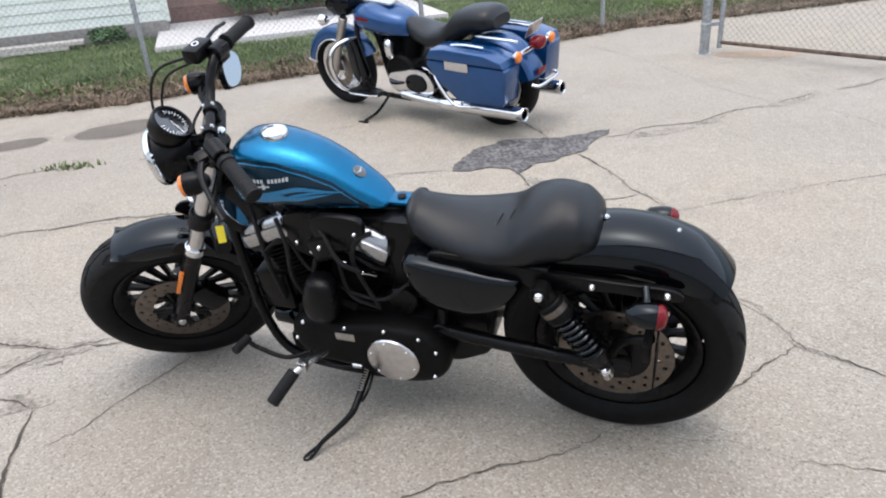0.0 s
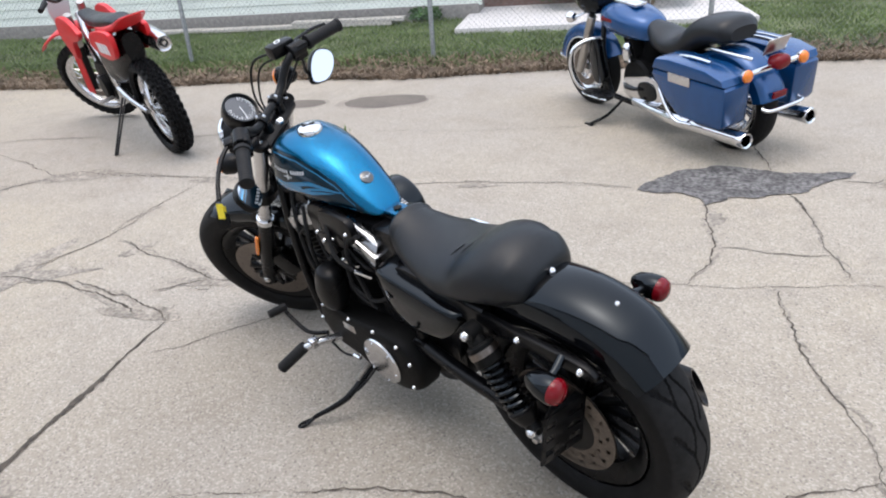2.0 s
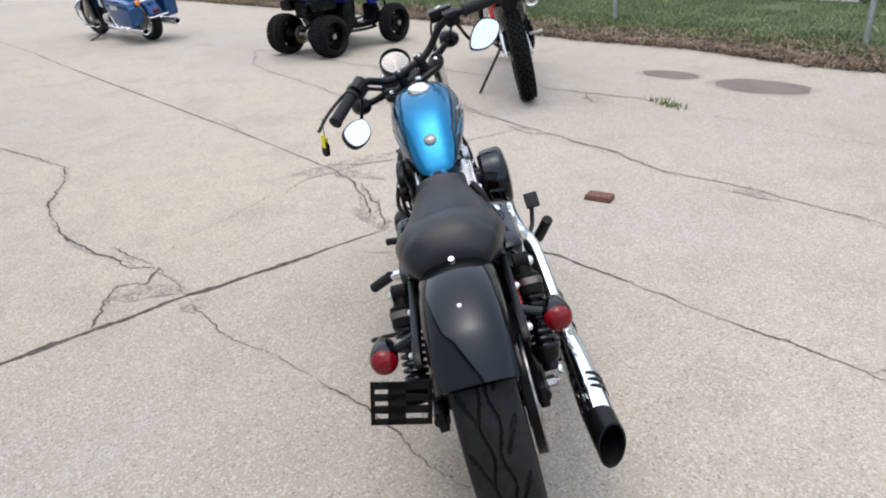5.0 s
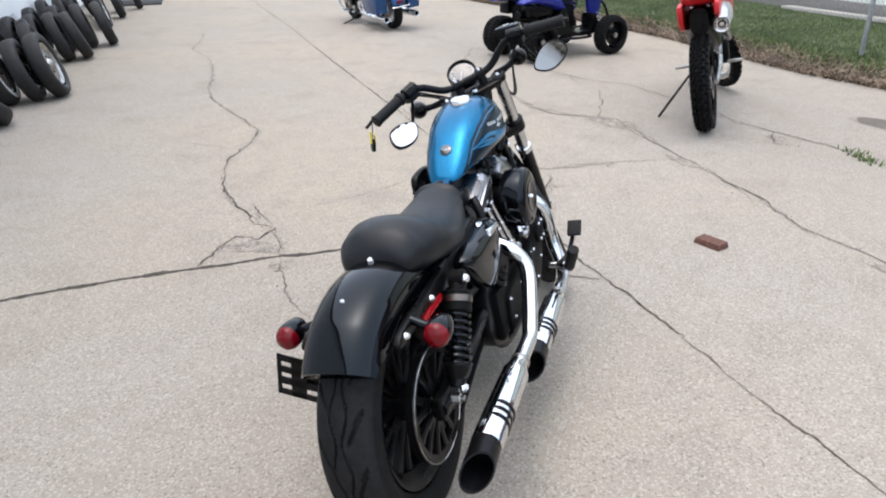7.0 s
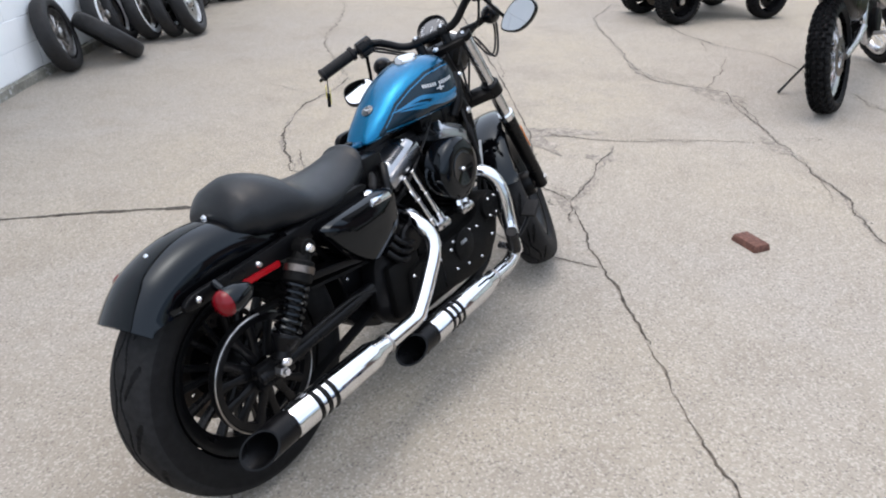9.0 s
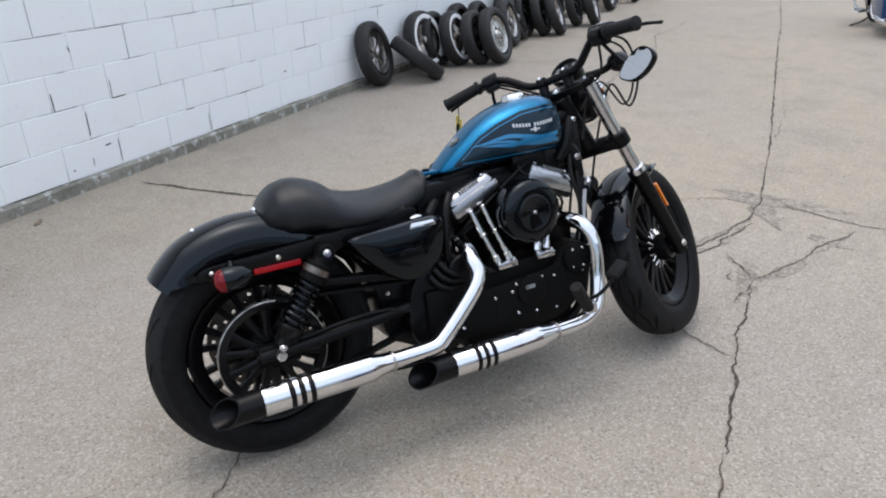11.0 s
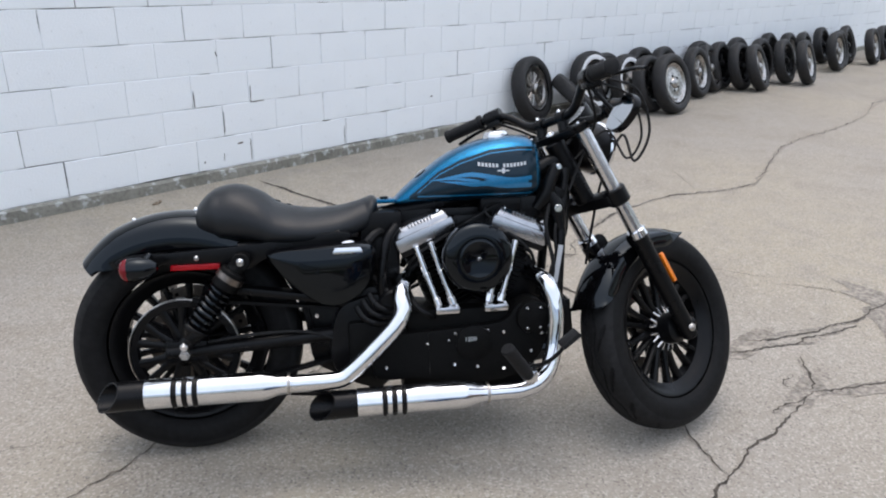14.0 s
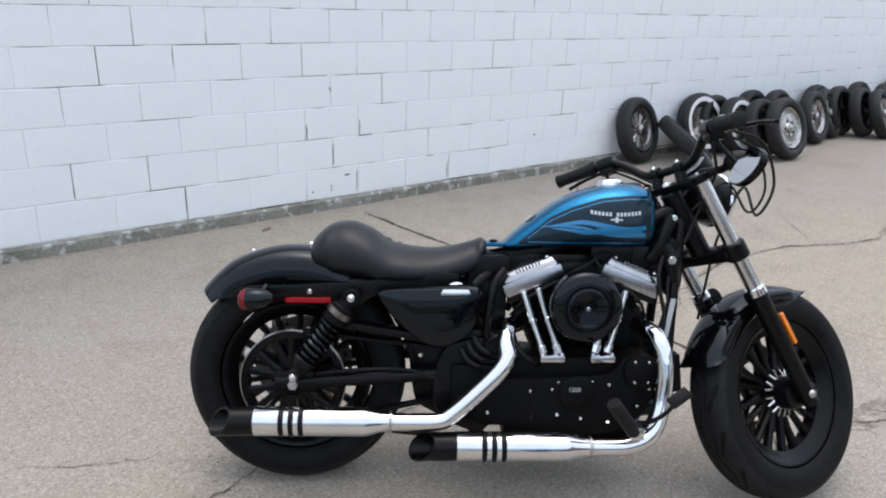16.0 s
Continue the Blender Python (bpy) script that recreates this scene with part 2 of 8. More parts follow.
def concrete_material(name, tone=(0.325, 0.298, 0.262)):
    """Old broom-worn concrete: pale sand, pebbles of the aggregate, faint broad stains."""
    mat = bpy.data.materials.new(name)
    mat.use_nodes = True
    nt = mat.node_tree
    bsdf = nt.nodes["Principled BSDF"]
    bsdf.inputs["Roughness"].default_value = 0.92
    bsdf.inputs["Specular IOR Level"].default_value = 0.25
    broad = ranged(nt, tex(nt, "ShaderNodeTexNoise", 0.7, 5.0), 0.35, 0.7)
    c = mix_colour(nt, broad, tone, tuple(v * k for v, k in zip(tone, (0.88, 0.86, 0.83))))
    old = ranged(nt, tex(nt, "ShaderNodeTexNoise", 0.33, 3.0), 0.42, 0.62, 0.0, 1.0)
    c = mix_colour(nt, old, c, tuple(v * k for v, k in zip(tone, (1.06, 1.02, 0.91))))
    blotch = ranged(nt, tex(nt, "ShaderNodeTexNoise", 2.2, 8.0), 0.54, 0.68, 0.0, 0.75)
    c = mix_colour(nt, blotch, c, tuple(v * k for v, k in zip(tone, (0.8, 0.77, 0.73))))
    mid = ranged(nt, tex(nt, "ShaderNodeTexNoise", 6.0, 6.0), 0.45, 0.75)
    c = mix_colour(nt, mid, c, tuple(v * k for v, k in zip(tone, (0.9, 0.88, 0.84))))
    grain = ranged(nt, tex(nt, "ShaderNodeTexNoise", 130.0, 3.0), 0.42, 0.7, 0.0, 0.5)
    c = mix_colour(nt, grain, c, tuple(v * k for v, k in zip(tone, (0.58, 0.54, 0.5))))
    v = nt.nodes.new("ShaderNodeTexVoronoi")
    v.inputs["Scale"].default_value = 165.0
    nt.links.new(nt.nodes.new("ShaderNodeTexCoord").outputs["Object"], v.inputs["Vector"])
    sep = nt.nodes.new("ShaderNodeSeparateColor")
    nt.links.new(v.outputs["Color"], sep.inputs[0])
    pale = ranged(nt, sep.outputs[0], 0.76, 0.84, 0.0, 0.52)
    c = mix_colour(nt, pale, c, tuple(min(1, k * 1.42) for k in tone))
    dark = ranged(nt, sep.outputs[1], 0.9, 0.95, 0.0, 0.62)
    c = mix_colour(nt, dark, c, tuple(k * 0.45 for k in tone))
    nt.links.new(c, bsdf.inputs["Base Color"])
    b = nt.nodes.new("ShaderNodeBump")
    b.inputs["Distance"].default_value = 0.004
    b.inputs["Strength"].default_value = 0.6
    nt.links.new(tex(nt, "ShaderNodeTexNoise", 110.0, 4.0), b.inputs["Height"])
    nt.links.new(b.outputs[0], bsdf.inputs["Normal"])
    return mat


def painted_block_material(name):
    """Thick white masonry paint with faint grime and scuffs."""
    mat = bpy.data.materials.new(name)
    mat.use_nodes = True
    nt = mat.node_tree
    bsdf = nt.nodes["Principled BSDF"]
    bsdf.inputs["Roughness"].default_value = 0.72
    white = (0.9, 0.925, 0.94)
    c = mix_colour(nt, ranged(nt, tex(nt, "ShaderNodeTexNoise", 3.0), 0.45, 0.8), white, (0.85, 0.88, 0.895))
    c = mix_colour(nt, ranged(nt, tex(nt, "ShaderNodeTexNoise", 38.0, 8.0), 0.68, 0.76, 0.0, 0.45), c, (0.36, 0.36, 0.34))
    info = nt.nodes.new("ShaderNodeObjectInfo").outputs["Random"]
    c = mix_colour(nt, ranged(nt, info, 0.0, 1.0, 0.0, 0.3), c, (0.85, 0.88, 0.9))
    nt.links.new(c, bsdf.inputs["Base Color"])
    b = nt.nodes.new("ShaderNodeBump")
    b.inputs["Distance"].default_value = 0.003
    b.inputs["Strength"].default_value = 0.5
    nt.links.new(tex(nt, "ShaderNodeTexNoise", 90.0, 5.0), b.inputs["Height"])
    nt.links.new(b.outputs[0], bsdf.inputs["Normal"])
    return mat


def mortar_material(name):
    """Joints mostly filled with paint, open and dark in short stretches."""
    mat = bpy.data.materials.new(name)
    mat.use_nodes = True
    nt = mat.node_tree
    bsdf = nt.nodes["Principled BSDF"]
    bsdf.inputs["Roughness"].default_value = 0.85
    c = mix_colour(nt, ranged(nt, tex(nt, "ShaderNodeTexNoise", 2.6, 7.0), 0.5, 0.58), (0.8, 0.82, 0.84), (0.06, 0.06, 0.06))
    nt.links.new(c, bsdf.inputs["Base Color"])
    return mat


def footing_material(name):
    """Rough grey-brown concrete with damp dark patches and flakes of white paint."""
    mat = bpy.data.materials.new(name)
    mat.use_nodes = True
    nt = mat.node_tree
    bsdf = nt.nodes["Principled BSDF"]
    bsdf.inputs["Roughness"].default_value = 0.92
    c = mix_colour(nt, ranged(nt, tex(nt, "ShaderNodeTexNoise", 4.0, 6.0), 0.35, 0.65), (0.31, 0.3, 0.26), (0.19, 0.185, 0.155))
    c = mix_colour(nt, ranged(nt, tex(nt, "ShaderNodeTexNoise", 40.0, 5.0), 0.45, 0.75, 0.0, 0.6), c, (0.12, 0.11, 0.095))
    c = mix_colour(nt, ranged(nt, tex(nt, "ShaderNodeTexNoise", 17.0, 9.0), 0.56, 0.64, 0.0, 0.5), c, (0.68, 0.7, 0.7))
    nt.links.new(c, bsdf.inputs["Base Color"])
    b = nt.nodes.new("ShaderNodeBump")
    b.inputs["Distance"].default_value = 0.006
    b.inputs["Strength"].default_value = 0.7
    nt.links.new(tex(nt, "ShaderNodeTexNoise", 55.0, 5.0), b.inputs["Height"])
    nt.links.new(b.outputs[0], bsdf.inputs["Normal"])
    return mat


M_CONCRETE = concrete_material("old concrete")
M_BLOCK = painted_block_material("white painted block")
M_JOINT = mortar_material("painted mortar joint")
M_SPALL = material("crumbled concrete", (0.25, 0.222, 0.187), 0.95, noise_scale=70, amount=0.4, bump=0.006, bump_scale=80, amount2=0.3, scale2=12)
M_CRUMB = material("concrete crumbs", (0.33, 0.3, 0.26), 0.92, noise_scale=30, amount=0.5)
M_LEDGE = footing_material("dirty concrete footing")
M_CRACK = material("dirt in cracks", (0.085, 0.07, 0.055), 0.95, noise_scale=60, amount=0.5)
M_JOINT_DIRT = material("dirt in slab joint", (0.06, 0.05, 0.04), 0.95, noise_scale=50, amount=0.5)
M_PATCH = material("asphalt patch", (0.105, 0.1, 0.098), 0.9, noise_scale=45, amount=0.75, bump=0.006, bump_scale=90, amount2=0.45, scale2=9)
M_DRYING = material("drying concrete", (0.24, 0.212, 0.18), 0.9, noise_scale=90, amount=0.3, amount2=0.15)
M_STAIN = material("damp stain on concrete", (0.118, 0.1, 0.084), 0.85, noise_scale=90, amount=0.3, amount2=0.15)
M_RUST = material("rust stain", (0.29, 0.22, 0.155), 0.9, noise_scale=60, amount=0.3)
M_SOIL = material("grass soil", (0.115, 0.13, 0.06), 0.95, noise_scale=30, amount=0.4, amount2=0.3, scale2=2)
M_GRASS = material("grass blades", (0.122, 0.165, 0.062), 0.75, spec=0.2, amount2=0.3, scale2=1.5, noise_scale=20, amount=0.3)
M_DRY = material("dead grass and litter", (0.2, 0.15, 0.105), 0.85, noise_scale=30, amount=0.5, amount2=0.3)
M_LEAF = material("shrub leaves", (0.05, 0.11, 0.03), 0.6, noise_scale=12, amount=0.4)
M_BRICK = material("red brick", (0.115, 0.052, 0.038), 0.9, noise_scale=60, amount=0.4, bump=0.003, bump_scale=90)
M_GALV = material("galvanised steel", (0.34, 0.36, 0.37), 0.5, 0.7, noise_scale=40, amount=0.25)
M_WIRE = material("fence wire", (0.16, 0.175, 0.165), 0.55, 0.6)
M_RUSTY = material("rusty rail", (0.12, 0.085, 0.065), 0.8, 0.3, noise_scale=30, amount=0.5)
M_SIDING = material("white clapboard", (0.66, 0.7, 0.64), 0.6, noise_scale=12, amount=0.06, amount2=0.08, scale2=1.0)
M_FOUND = material("grey foundation", (0.22, 0.205, 0.19), 0.9, noise_scale=20, amount=0.25, bump=0.004, bump_scale=50)
M_DECK = material("brown deck paint", (0.17, 0.1, 0.085), 0.7, noise_scale=20, amount=0.3)
M_SLAB = material("pale porch slab", (0.5, 0.48, 0.47), 0.85, noise_scale=40, amount=0.12)
M_PLANK = material("weathered plank", (0.45, 0.42, 0.38), 0.85, noise_scale=30, amount=0.3)

M_BLACK = material("gloss black paint", (0.002, 0.002, 0.0025), 0.045, coat=0.0, spec=0.34, rough_var=0.015, noise_scale=40, amount=0.2)
# Reflections tinted blue by hand, in place of a bluer sky.
M_BLACK.node_tree.nodes["Principled BSDF"].inputs["Specular Tint"].default_value = (0.8, 0.91, 1.0, 1)
M_SATIN = material("satin black powder coat", (0.0034, 0.0034, 0.0039), 0.3, spec=0.18, noise_scale=90, amount=0.3, rough_var=0.08)
M_WRINKLE = material("wrinkle black engine paint", (0.004, 0.004, 0.004), 0.45, spec=0.09, bump=0.0008, bump_scale=700, noise_scale=200, amount=0.3)
M_CHROME = material("chrome", (0.72, 0.73, 0.75), 0.06, 1.0, noise_scale=25, amount=0.04, rough_var=0.03)
M_ALU = material("polished aluminium", (0.62, 0.62, 0.63), 0.22, 1.0, noise_scale=60, amount=0.1, rough_var=0.07)
M_POLISH = material("chrome-plated cover", (0.4, 0.41, 0.43), 0.26, 1.0, noise_scale=30, amount=0.08, rough_var=0.05)
M_STEEL = material("brushed steel", (0.46, 0.44, 0.42), 0.34, 1.0, noise_scale=150, amount=0.2, rough_var=0.08)
M_RUBBER = material("tyre rubber", (0.006, 0.006, 0.0064), 0.6, spec=0.14, noise_scale=60, amount=0.35, bump=0.0006, bump_scale=300, amount2=0.25, scale2=7)
# Paler than M_RUBBER: some dust, plus sky sheen put into the colour.
M_TREAD = material("dusty tread blocks with sky sheen", (0.0105, 0.0105, 0.011), 0.7, spec=0.2, noise_scale=60, amount=0.35, bump=0.0006, bump_scale=300, amount2=0.25, scale2=7)
M_DUSTY = material("dusty tyre rubber", (0.0105, 0.01, 0.0105), 0.65, noise_scale=25, amount=0.4, bump=0.0006, bump_scale=300)
M_GRIP = material("black rubber grip", (0.009, 0.009, 0.0095), 0.6, spec=0.22, bump=0.0006, bump_scale=500, noise_scale=80, amount=0.3)
M_SEAT = material("black vinyl", (0.0065, 0.0078, 0.0098), 0.36, spec=0.32, bump=0.0005, bump_scale=550, noise_scale=150, amount=0.2, rough_var=0.06)
M_BLUE = material("blue metal-flake paint", (0.001, 0.12, 0.25), 0.27, 0.85, coat=0.25, flakes=0.35, noise_scale=30, amount=0.05)
M_PANEL = material("dark blue-grey paint", (0.0045, 0.018, 0.031), 0.16, 0.2, coat=0.05, spec=0.3, flakes=0.3)
M_FLAME = material("blue flame paint", (0.012, 0.17, 0.36), 0.24, 0.3, coat=0.5, flakes=0.3)
M_SILVER = material("silver lettering", (0.5, 0.52, 0.54), 0.4, 0.2)
M_REFLECT = material("red reflector", (0.34, 0.005, 0.01), 0.2, spec=0.3, noise_scale=300, amount=0.2)
M_RED = material("red lens", (0.14, 0.002, 0.006), 0.14, coat=0.1, spec=0.3, noise_scale=30, amount=0.1)
M_AMBER = material("amber lens", (0.75, 0.19, 0.01), 0.2, coat=0.8, noise_scale=300, amount=0.2)
M_MIRROR = material("mirror glass", (0.62, 0.64, 0.67), 0.015, 1.0)
M_DIAL = material("dial face", (0.01, 0.011, 0.013), 0.12, coat=1.0, spec=0.8)
M_WHITE = material("white print", (0.75, 0.76, 0.77), 0.6)
M_YELLOW = material("yellow plastic", (0.75, 0.6, 0.03), 0.5)
M_RIM = material("tarnished alloy", (0.36, 0.345, 0.33), 0.28, 1.0, noise_scale=40, amount=0.45)
M_DISC = material("brake disc steel", (0.17, 0.147, 0.13), 0.36, 1.0, noise_scale=150, amount=0.2)
M_TBLUE = material("touring bike blue paint", (0.005, 0.055, 0.175), 0.25, 0.35, coat=0.4, flakes=0.2, noise_scale=12, amount=0.06)
M_MXRED = material("red plastic", (0.56, 0.009, 0.014), 0.4, noise_scale=30, amount=0.12)
M_QBLUE = material("blue plastic", (0.006, 0.015, 0.23), 0.38, noise_scale=30, amount=0.12)
M_WPLAST = material("white plastic", (0.58, 0.58, 0.58), 0.45)
M_GLASS = material("clear lens", (0.8, 0.83, 0.85), 0.05, 0.6)

# ---- ground ----
def sheet(xs, ys, height):
    bm = B()
    rows = [[bm.verts.new((x, y, height(x, y))) for x in xs] for y in ys]
    for a, b in zip(rows, rows[1:]):
        for i in range(len(xs) - 1):
            bm.faces.new((a[i], a[i + 1], b[i + 1], b[i]))
    return bm


far = [-600, -150, -60, -30, -18, -12]
xs = far + [-9 + 0.25 * i for i in range(61)] + [8, 12, 18, 30, 60, 150, 600]
ys = far + [-8, -6, -5] + [-4 + 0.25 * i for i in range(61)] + [13, 16, 22, 40, 80, 200, 600]
solid("ground", sheet(xs, ys, ground_z), M_CONCRETE, "worn pale concrete yard, cracked and speckled with aggregate", "ground", "structure", sharp=180)


def crack(name, pts, width, mat, label, seed, lift=0.003, wander=0.014, step=0.018):
    """A jagged dirt-filled strip along a line on the ground."""
    rng = random.Random(seed)
    P = [Vector((x, y, 0)) for x, y in pts]
    path = []
    for a, b in zip(P, P[1:]):
        n = max(2, int((b - a).length / step))
        side = Vector((-(b - a).y, (b - a).x, 0)).normalized()
        for i in range(n):
            t = i / n
            w = noise.noise(Vector((a.lerp(b, t) * 6) + Vector((seed * 3.1, 0, 0)))) * wander * 2 + rng.uniform(-wander, wander) * 0.45
            path.append((a.lerp(b, t) + side * w, side))
    path.append((P[-1], side))
    bm = B()
    rows = []
    for i, (p, s) in enumerate(path):
        end = min(1.0, 0.25 + min(i, len(path) - 1 - i) / 6)
        w = width * (0.35 + 0.9 * abs(noise.noise(p * 5 + Vector((0, seed * 1.7, 0)))) + rng.uniform(0, 0.5)) * end
        w *= 0.4 + 0.6 * max(0.0, min(1.0, 0.65 + 2.6 * noise.noise(p * 2.4 + Vector((seed * 0.9, 3.0, 0)))))
        l, r = p + s * w * rng.uniform(0.3, 0.7), p - s * w * rng.uniform(0.3, 0.7)
        rows.append([bm.verts.new((q.x, q.y, ground_z(q.x, q.y) + lift)) for q in (l, r)])
    for a, b in zip(rows, rows[1:]):
        bm.faces.new((a[0], a[1], b[1], b[0]))
    return solid(name, bm, mat, label, "crack", "structure")


LINES = []


def split(width, *pts):
    """A crack along a line on the ground; wide ones have crumbled rims."""
    seed = 10 + len(LINES)
    LINES.append(pts)
    deep = width >= 0.009
    if deep:
        crack("crumbled_edge", pts, width * 2.6, M_SPALL, "crumbled dirty rim of a crack", seed + 200, 0.0016, 0.02, 0.03)
    crack("concrete_crack", pts, width, M_JOINT_DIRT if deep else M_CRACK, "thin jagged crack in the concrete", seed)


# wide joints between the slabs
crack("slab_joint", [(-0.456, -0.99), (-0.62, -0.5), (-0.8, -0.04), (-0.9, 0.22), (-0.98, 0.46), (-1.05, 0.74), (-1.14, 1.1), (-1.2, 1.4), (-1.24, 1.6), (-1.3, 1.84), (-1.34, 2.05)], 0.03, M_JOINT_DIRT,
      "open dirt-filled joint between concrete slabs", 1, wander=0.006)
crack("slab_joint", [(-14.2, -1.62), (-9.2, 0.02), (-8.0, 0.38), (-5.95, 1.02), (-3.62, 1.76), (-2.5, 2.09)], 0.016, M_JOINT_DIRT, "long straight joint between concrete slabs", 2, wander=0.006)
crack("slab_joint", [(-1.39, 2.43), (-1.1, 2.51), (-0.82, 2.59), (-0.52, 2.68), (-0.27, 2.76)], 0.014, M_JOINT_DIRT, "dirt-filled joint between concrete slabs", 3, wander=0.012)
crack("slab_joint", [(-0.27, 2.76), (-0.04, 2.82), (0.16, 2.89), (0.33, 2.96), (0.55, 3.02), (0.83, 3.1), (1.03, 3.19), (1.16, 3.25), (1.34, 3.3)], 0.009, M_CRACK, "dirt-filled joint between concrete slabs", 4, wander=0.012)
# by the wall side of the front wheel
split(0.016, (-3.49, 0.57), (-3.34, 0.59), (-3.02, 0.55), (-2.78, 0.51), (-2.59, 0.52), (-2.33, 0.59), (-2.1, 0.63), (-1.89, 0.75), (-1.72, 0.85), (-1.59, 0.92), (-1.52, 1.02))
split(0.01, (-9.0, -1.27), (-8.3, -1.1), (-7.6, -1.05), (-6.7, -0.58), (-5.53, -0.28), (-5.1, -0.22), (-4.5, 0.0), (-4.08, 0.24), (-3.49, 0.57))
split(0.014, (-1.52, 1.03), (-1.36, 0.97), (-1.42, 0.85), (-1.28, 0.79), (-1.06, 0.75))
split(0.011, (-1.52, 1.03), (-1.33, 1.08), (-1.15, 1.11))
split(0.013, (-1.88, 0.84), (-1.7, 0.93), (-1.56, 1.01))
split(0.004, (-1.62, 1.02), (-1.82, 1.21), (-1.98, 1.46), (-2.2, 1.72))
split(0.004, (-3.25, 0.02), (-3.12, 0.24), (-2.99, 0.48))
split(0.006, (-9.3, -0.03), (-9.14, 0.49))
split(0.006, (-8.03, 0.38), (-7.96, 0.09))
# network ahead of the front wheel
split(0.012, (-2.25, 2.62), (-1.74, 2.51), (-1.44, 2.42), (-1.29, 2.44), (-1.18, 2.45))
split(0.013, (-1.61, 2.24), (-1.5, 2.36), (-1.42, 2.41))
split(0.011, (-2.06, 2.19), (-1.67, 2.17), (-1.58, 2.13), (-1.44, 2.12), (-1.34, 2.05))
split(0.008, (-2.5, 2.13), (-2.37, 2.3), (-2.33, 2.64), (-2.42, 3.1))
split(0.013, (-1.52, 2.07), (-1.75, 2.12), (-2.05, 2.16), (-2.38, 2.13), (-2.5, 2.09))
split(0.007, (-1.33, 2.25), (-1.36, 2.34), (-1.39, 2.43))
split(0.009, (-1.46, 2.31), (-1.4, 2.33), (-1.37, 2.34))
split(0.005, (-2.12, 1.75), (-2.27, 1.9), (-2.34, 2.03))
split(0.005, (-3.08, 2.06), (-3.14, 2.18), (-3.17, 2.31))
split(0.009, (-0.86, 2.34), (-0.83, 2.38), (-0.81, 2.47), (-0.79, 2.58))
split(0.007, (-1.26, 1.82), (-1.13, 1.95), (-1.01, 2.1), (-0.95, 2.2), (-0.88, 2.3))
split(0.006, (-2.4, 2.14), (-2.37, 2.39), (-2.32, 2.63))
split(0.004, (-4.8, 1.42), (-4.97, 1.66), (-5.1, 1.9))
split(0.004, (-2.91, 1.99), (-3.13, 2.43))
split(0.006, (-5.3, 1.3), (-4.8, 1.47), (-4.24, 1.64), (-3.58, 1.81))
# yard by the motocross bike and the quad
split(0.011, (-4.26, 2.7), (-3.98, 2.77), (-3.71, 2.94), (-3.59, 3.21), (-3.5, 3.37), (-3.12, 3.4), (-2.79, 3.48), (-2.51, 3.54), (-2.36, 3.58), (-2.02, 3.63), (-1.73, 3.71), (-1.43, 3.72), (-1.25, 3.75), (-1.08, 3.82), (-0.87, 3.91), (-0.28, 4.06), (0.1, 4.09))
split(0.007, (-2.53, 3.55), (-2.6, 3.83))
split(0.005, (-2.36, 2.62), (-2.42, 2.93), (-2.46, 3.43))
split(0.01, (-3.62, 4.22), (-3.3, 4.28), (-3.06, 4.39), (-2.82, 4.52), (-2.68, 4.61), (-2.3, 4.69))
split(0.012, (-3.01, 4.39), (-2.74, 4.28), (-2.68, 4.39))
split(0.011, (-7.11, 2.53), (-6.93, 2.71), (-6.0, 3.06), (-5.36, 3.29), (-5.0, 3.52), (-4.74, 3.83), (-4.42, 3.96), (-4.08, 4.06))
split(0.008, (-5.23, 3.37), (-4.82, 3.37), (-4.56, 3.5), (-4.01, 3.39), (-3.6, 3.25))
split(0.009, (-7.11, 2.53), (-6.19, 2.36), (-5.64, 2.44), (-4.97, 2.6), (-4.35, 2.71), (-3.95, 2.82), (-3.68, 3.08))
split(0.006, (-3.38, 3.41), (-2.91, 3.48), (-2.47, 3.54))
split(0.008, (-9.5, 1.2), (-8.4, 1.9), (-7.6, 2.3), (-7.11, 2.53))
# by the rear wheel and toward the touring bike
split(0.007, (-1.14, 1.1), (-0.78, 1.21), (-0.56, 1.3), (-0.32, 1.41), (-0.1, 1.51), (0.08, 1.57), (0.2, 1.59), (0.34, 1.63), (0.51, 1.69), (0.66, 1.74), (0.82, 1.82), (0.95, 1.9), (1.08, 1.99), (1.21, 2.08))
split(0.004, (0.61, 1.66), (0.79, 1.62), (0.92, 1.55), (1.14, 1.49), (1.35, 1.42))
split(0.009, (0.83, 3.1), (0.9, 3.1), (0.92, 2.91), (0.96, 2.78), (1.0, 2.66), (1.06, 2.49), (1.15, 2.32), (1.21, 2.08), (1.29, 1.98), (1.38, 1.88))
split(0.012, (0.51, 3.97), (0.56, 3.68), (0.62, 3.48), (0.62, 3.38), (0.59, 3.18), (0.56, 3.03))
split(0.009, (0.64, 3.43), (0.75, 3.46), (0.87, 3.46), (1.0, 3.48), (1.09, 3.51))
split(0.011, (0.89, 4.22), (0.96, 4.03), (1.04, 3.71), (1.16, 3.3))
split(0.012, (0.63, 5.1), (0.72, 4.77), (0.8, 4.5))
split(0.012, (1.11, 4.48), (1.29, 4.49), (1.39, 4.62), (1.61, 4.63), (1.75, 4.64), (1.92, 4.73), (2.12, 4.86), (2.37, 4.91), (2.61, 5.03), (2.81, 5.14))
split(0.009, (2.96, 5.16), (3.13, 5.22), (3.31, 5.29), (3.44, 5.36), (4.6, 5.9))
split(0.006, (2.23, 5.47), (2.29, 5.27), (2.35, 5.14), (2.43, 4.95))
split(0.006, (2.41, 4.31), (2.53, 4.26), (2.68, 4.21))
split(0.006, (2.72, 6.18), (2.92, 6.22), (3.15, 6.31), (3.41, 6.36))
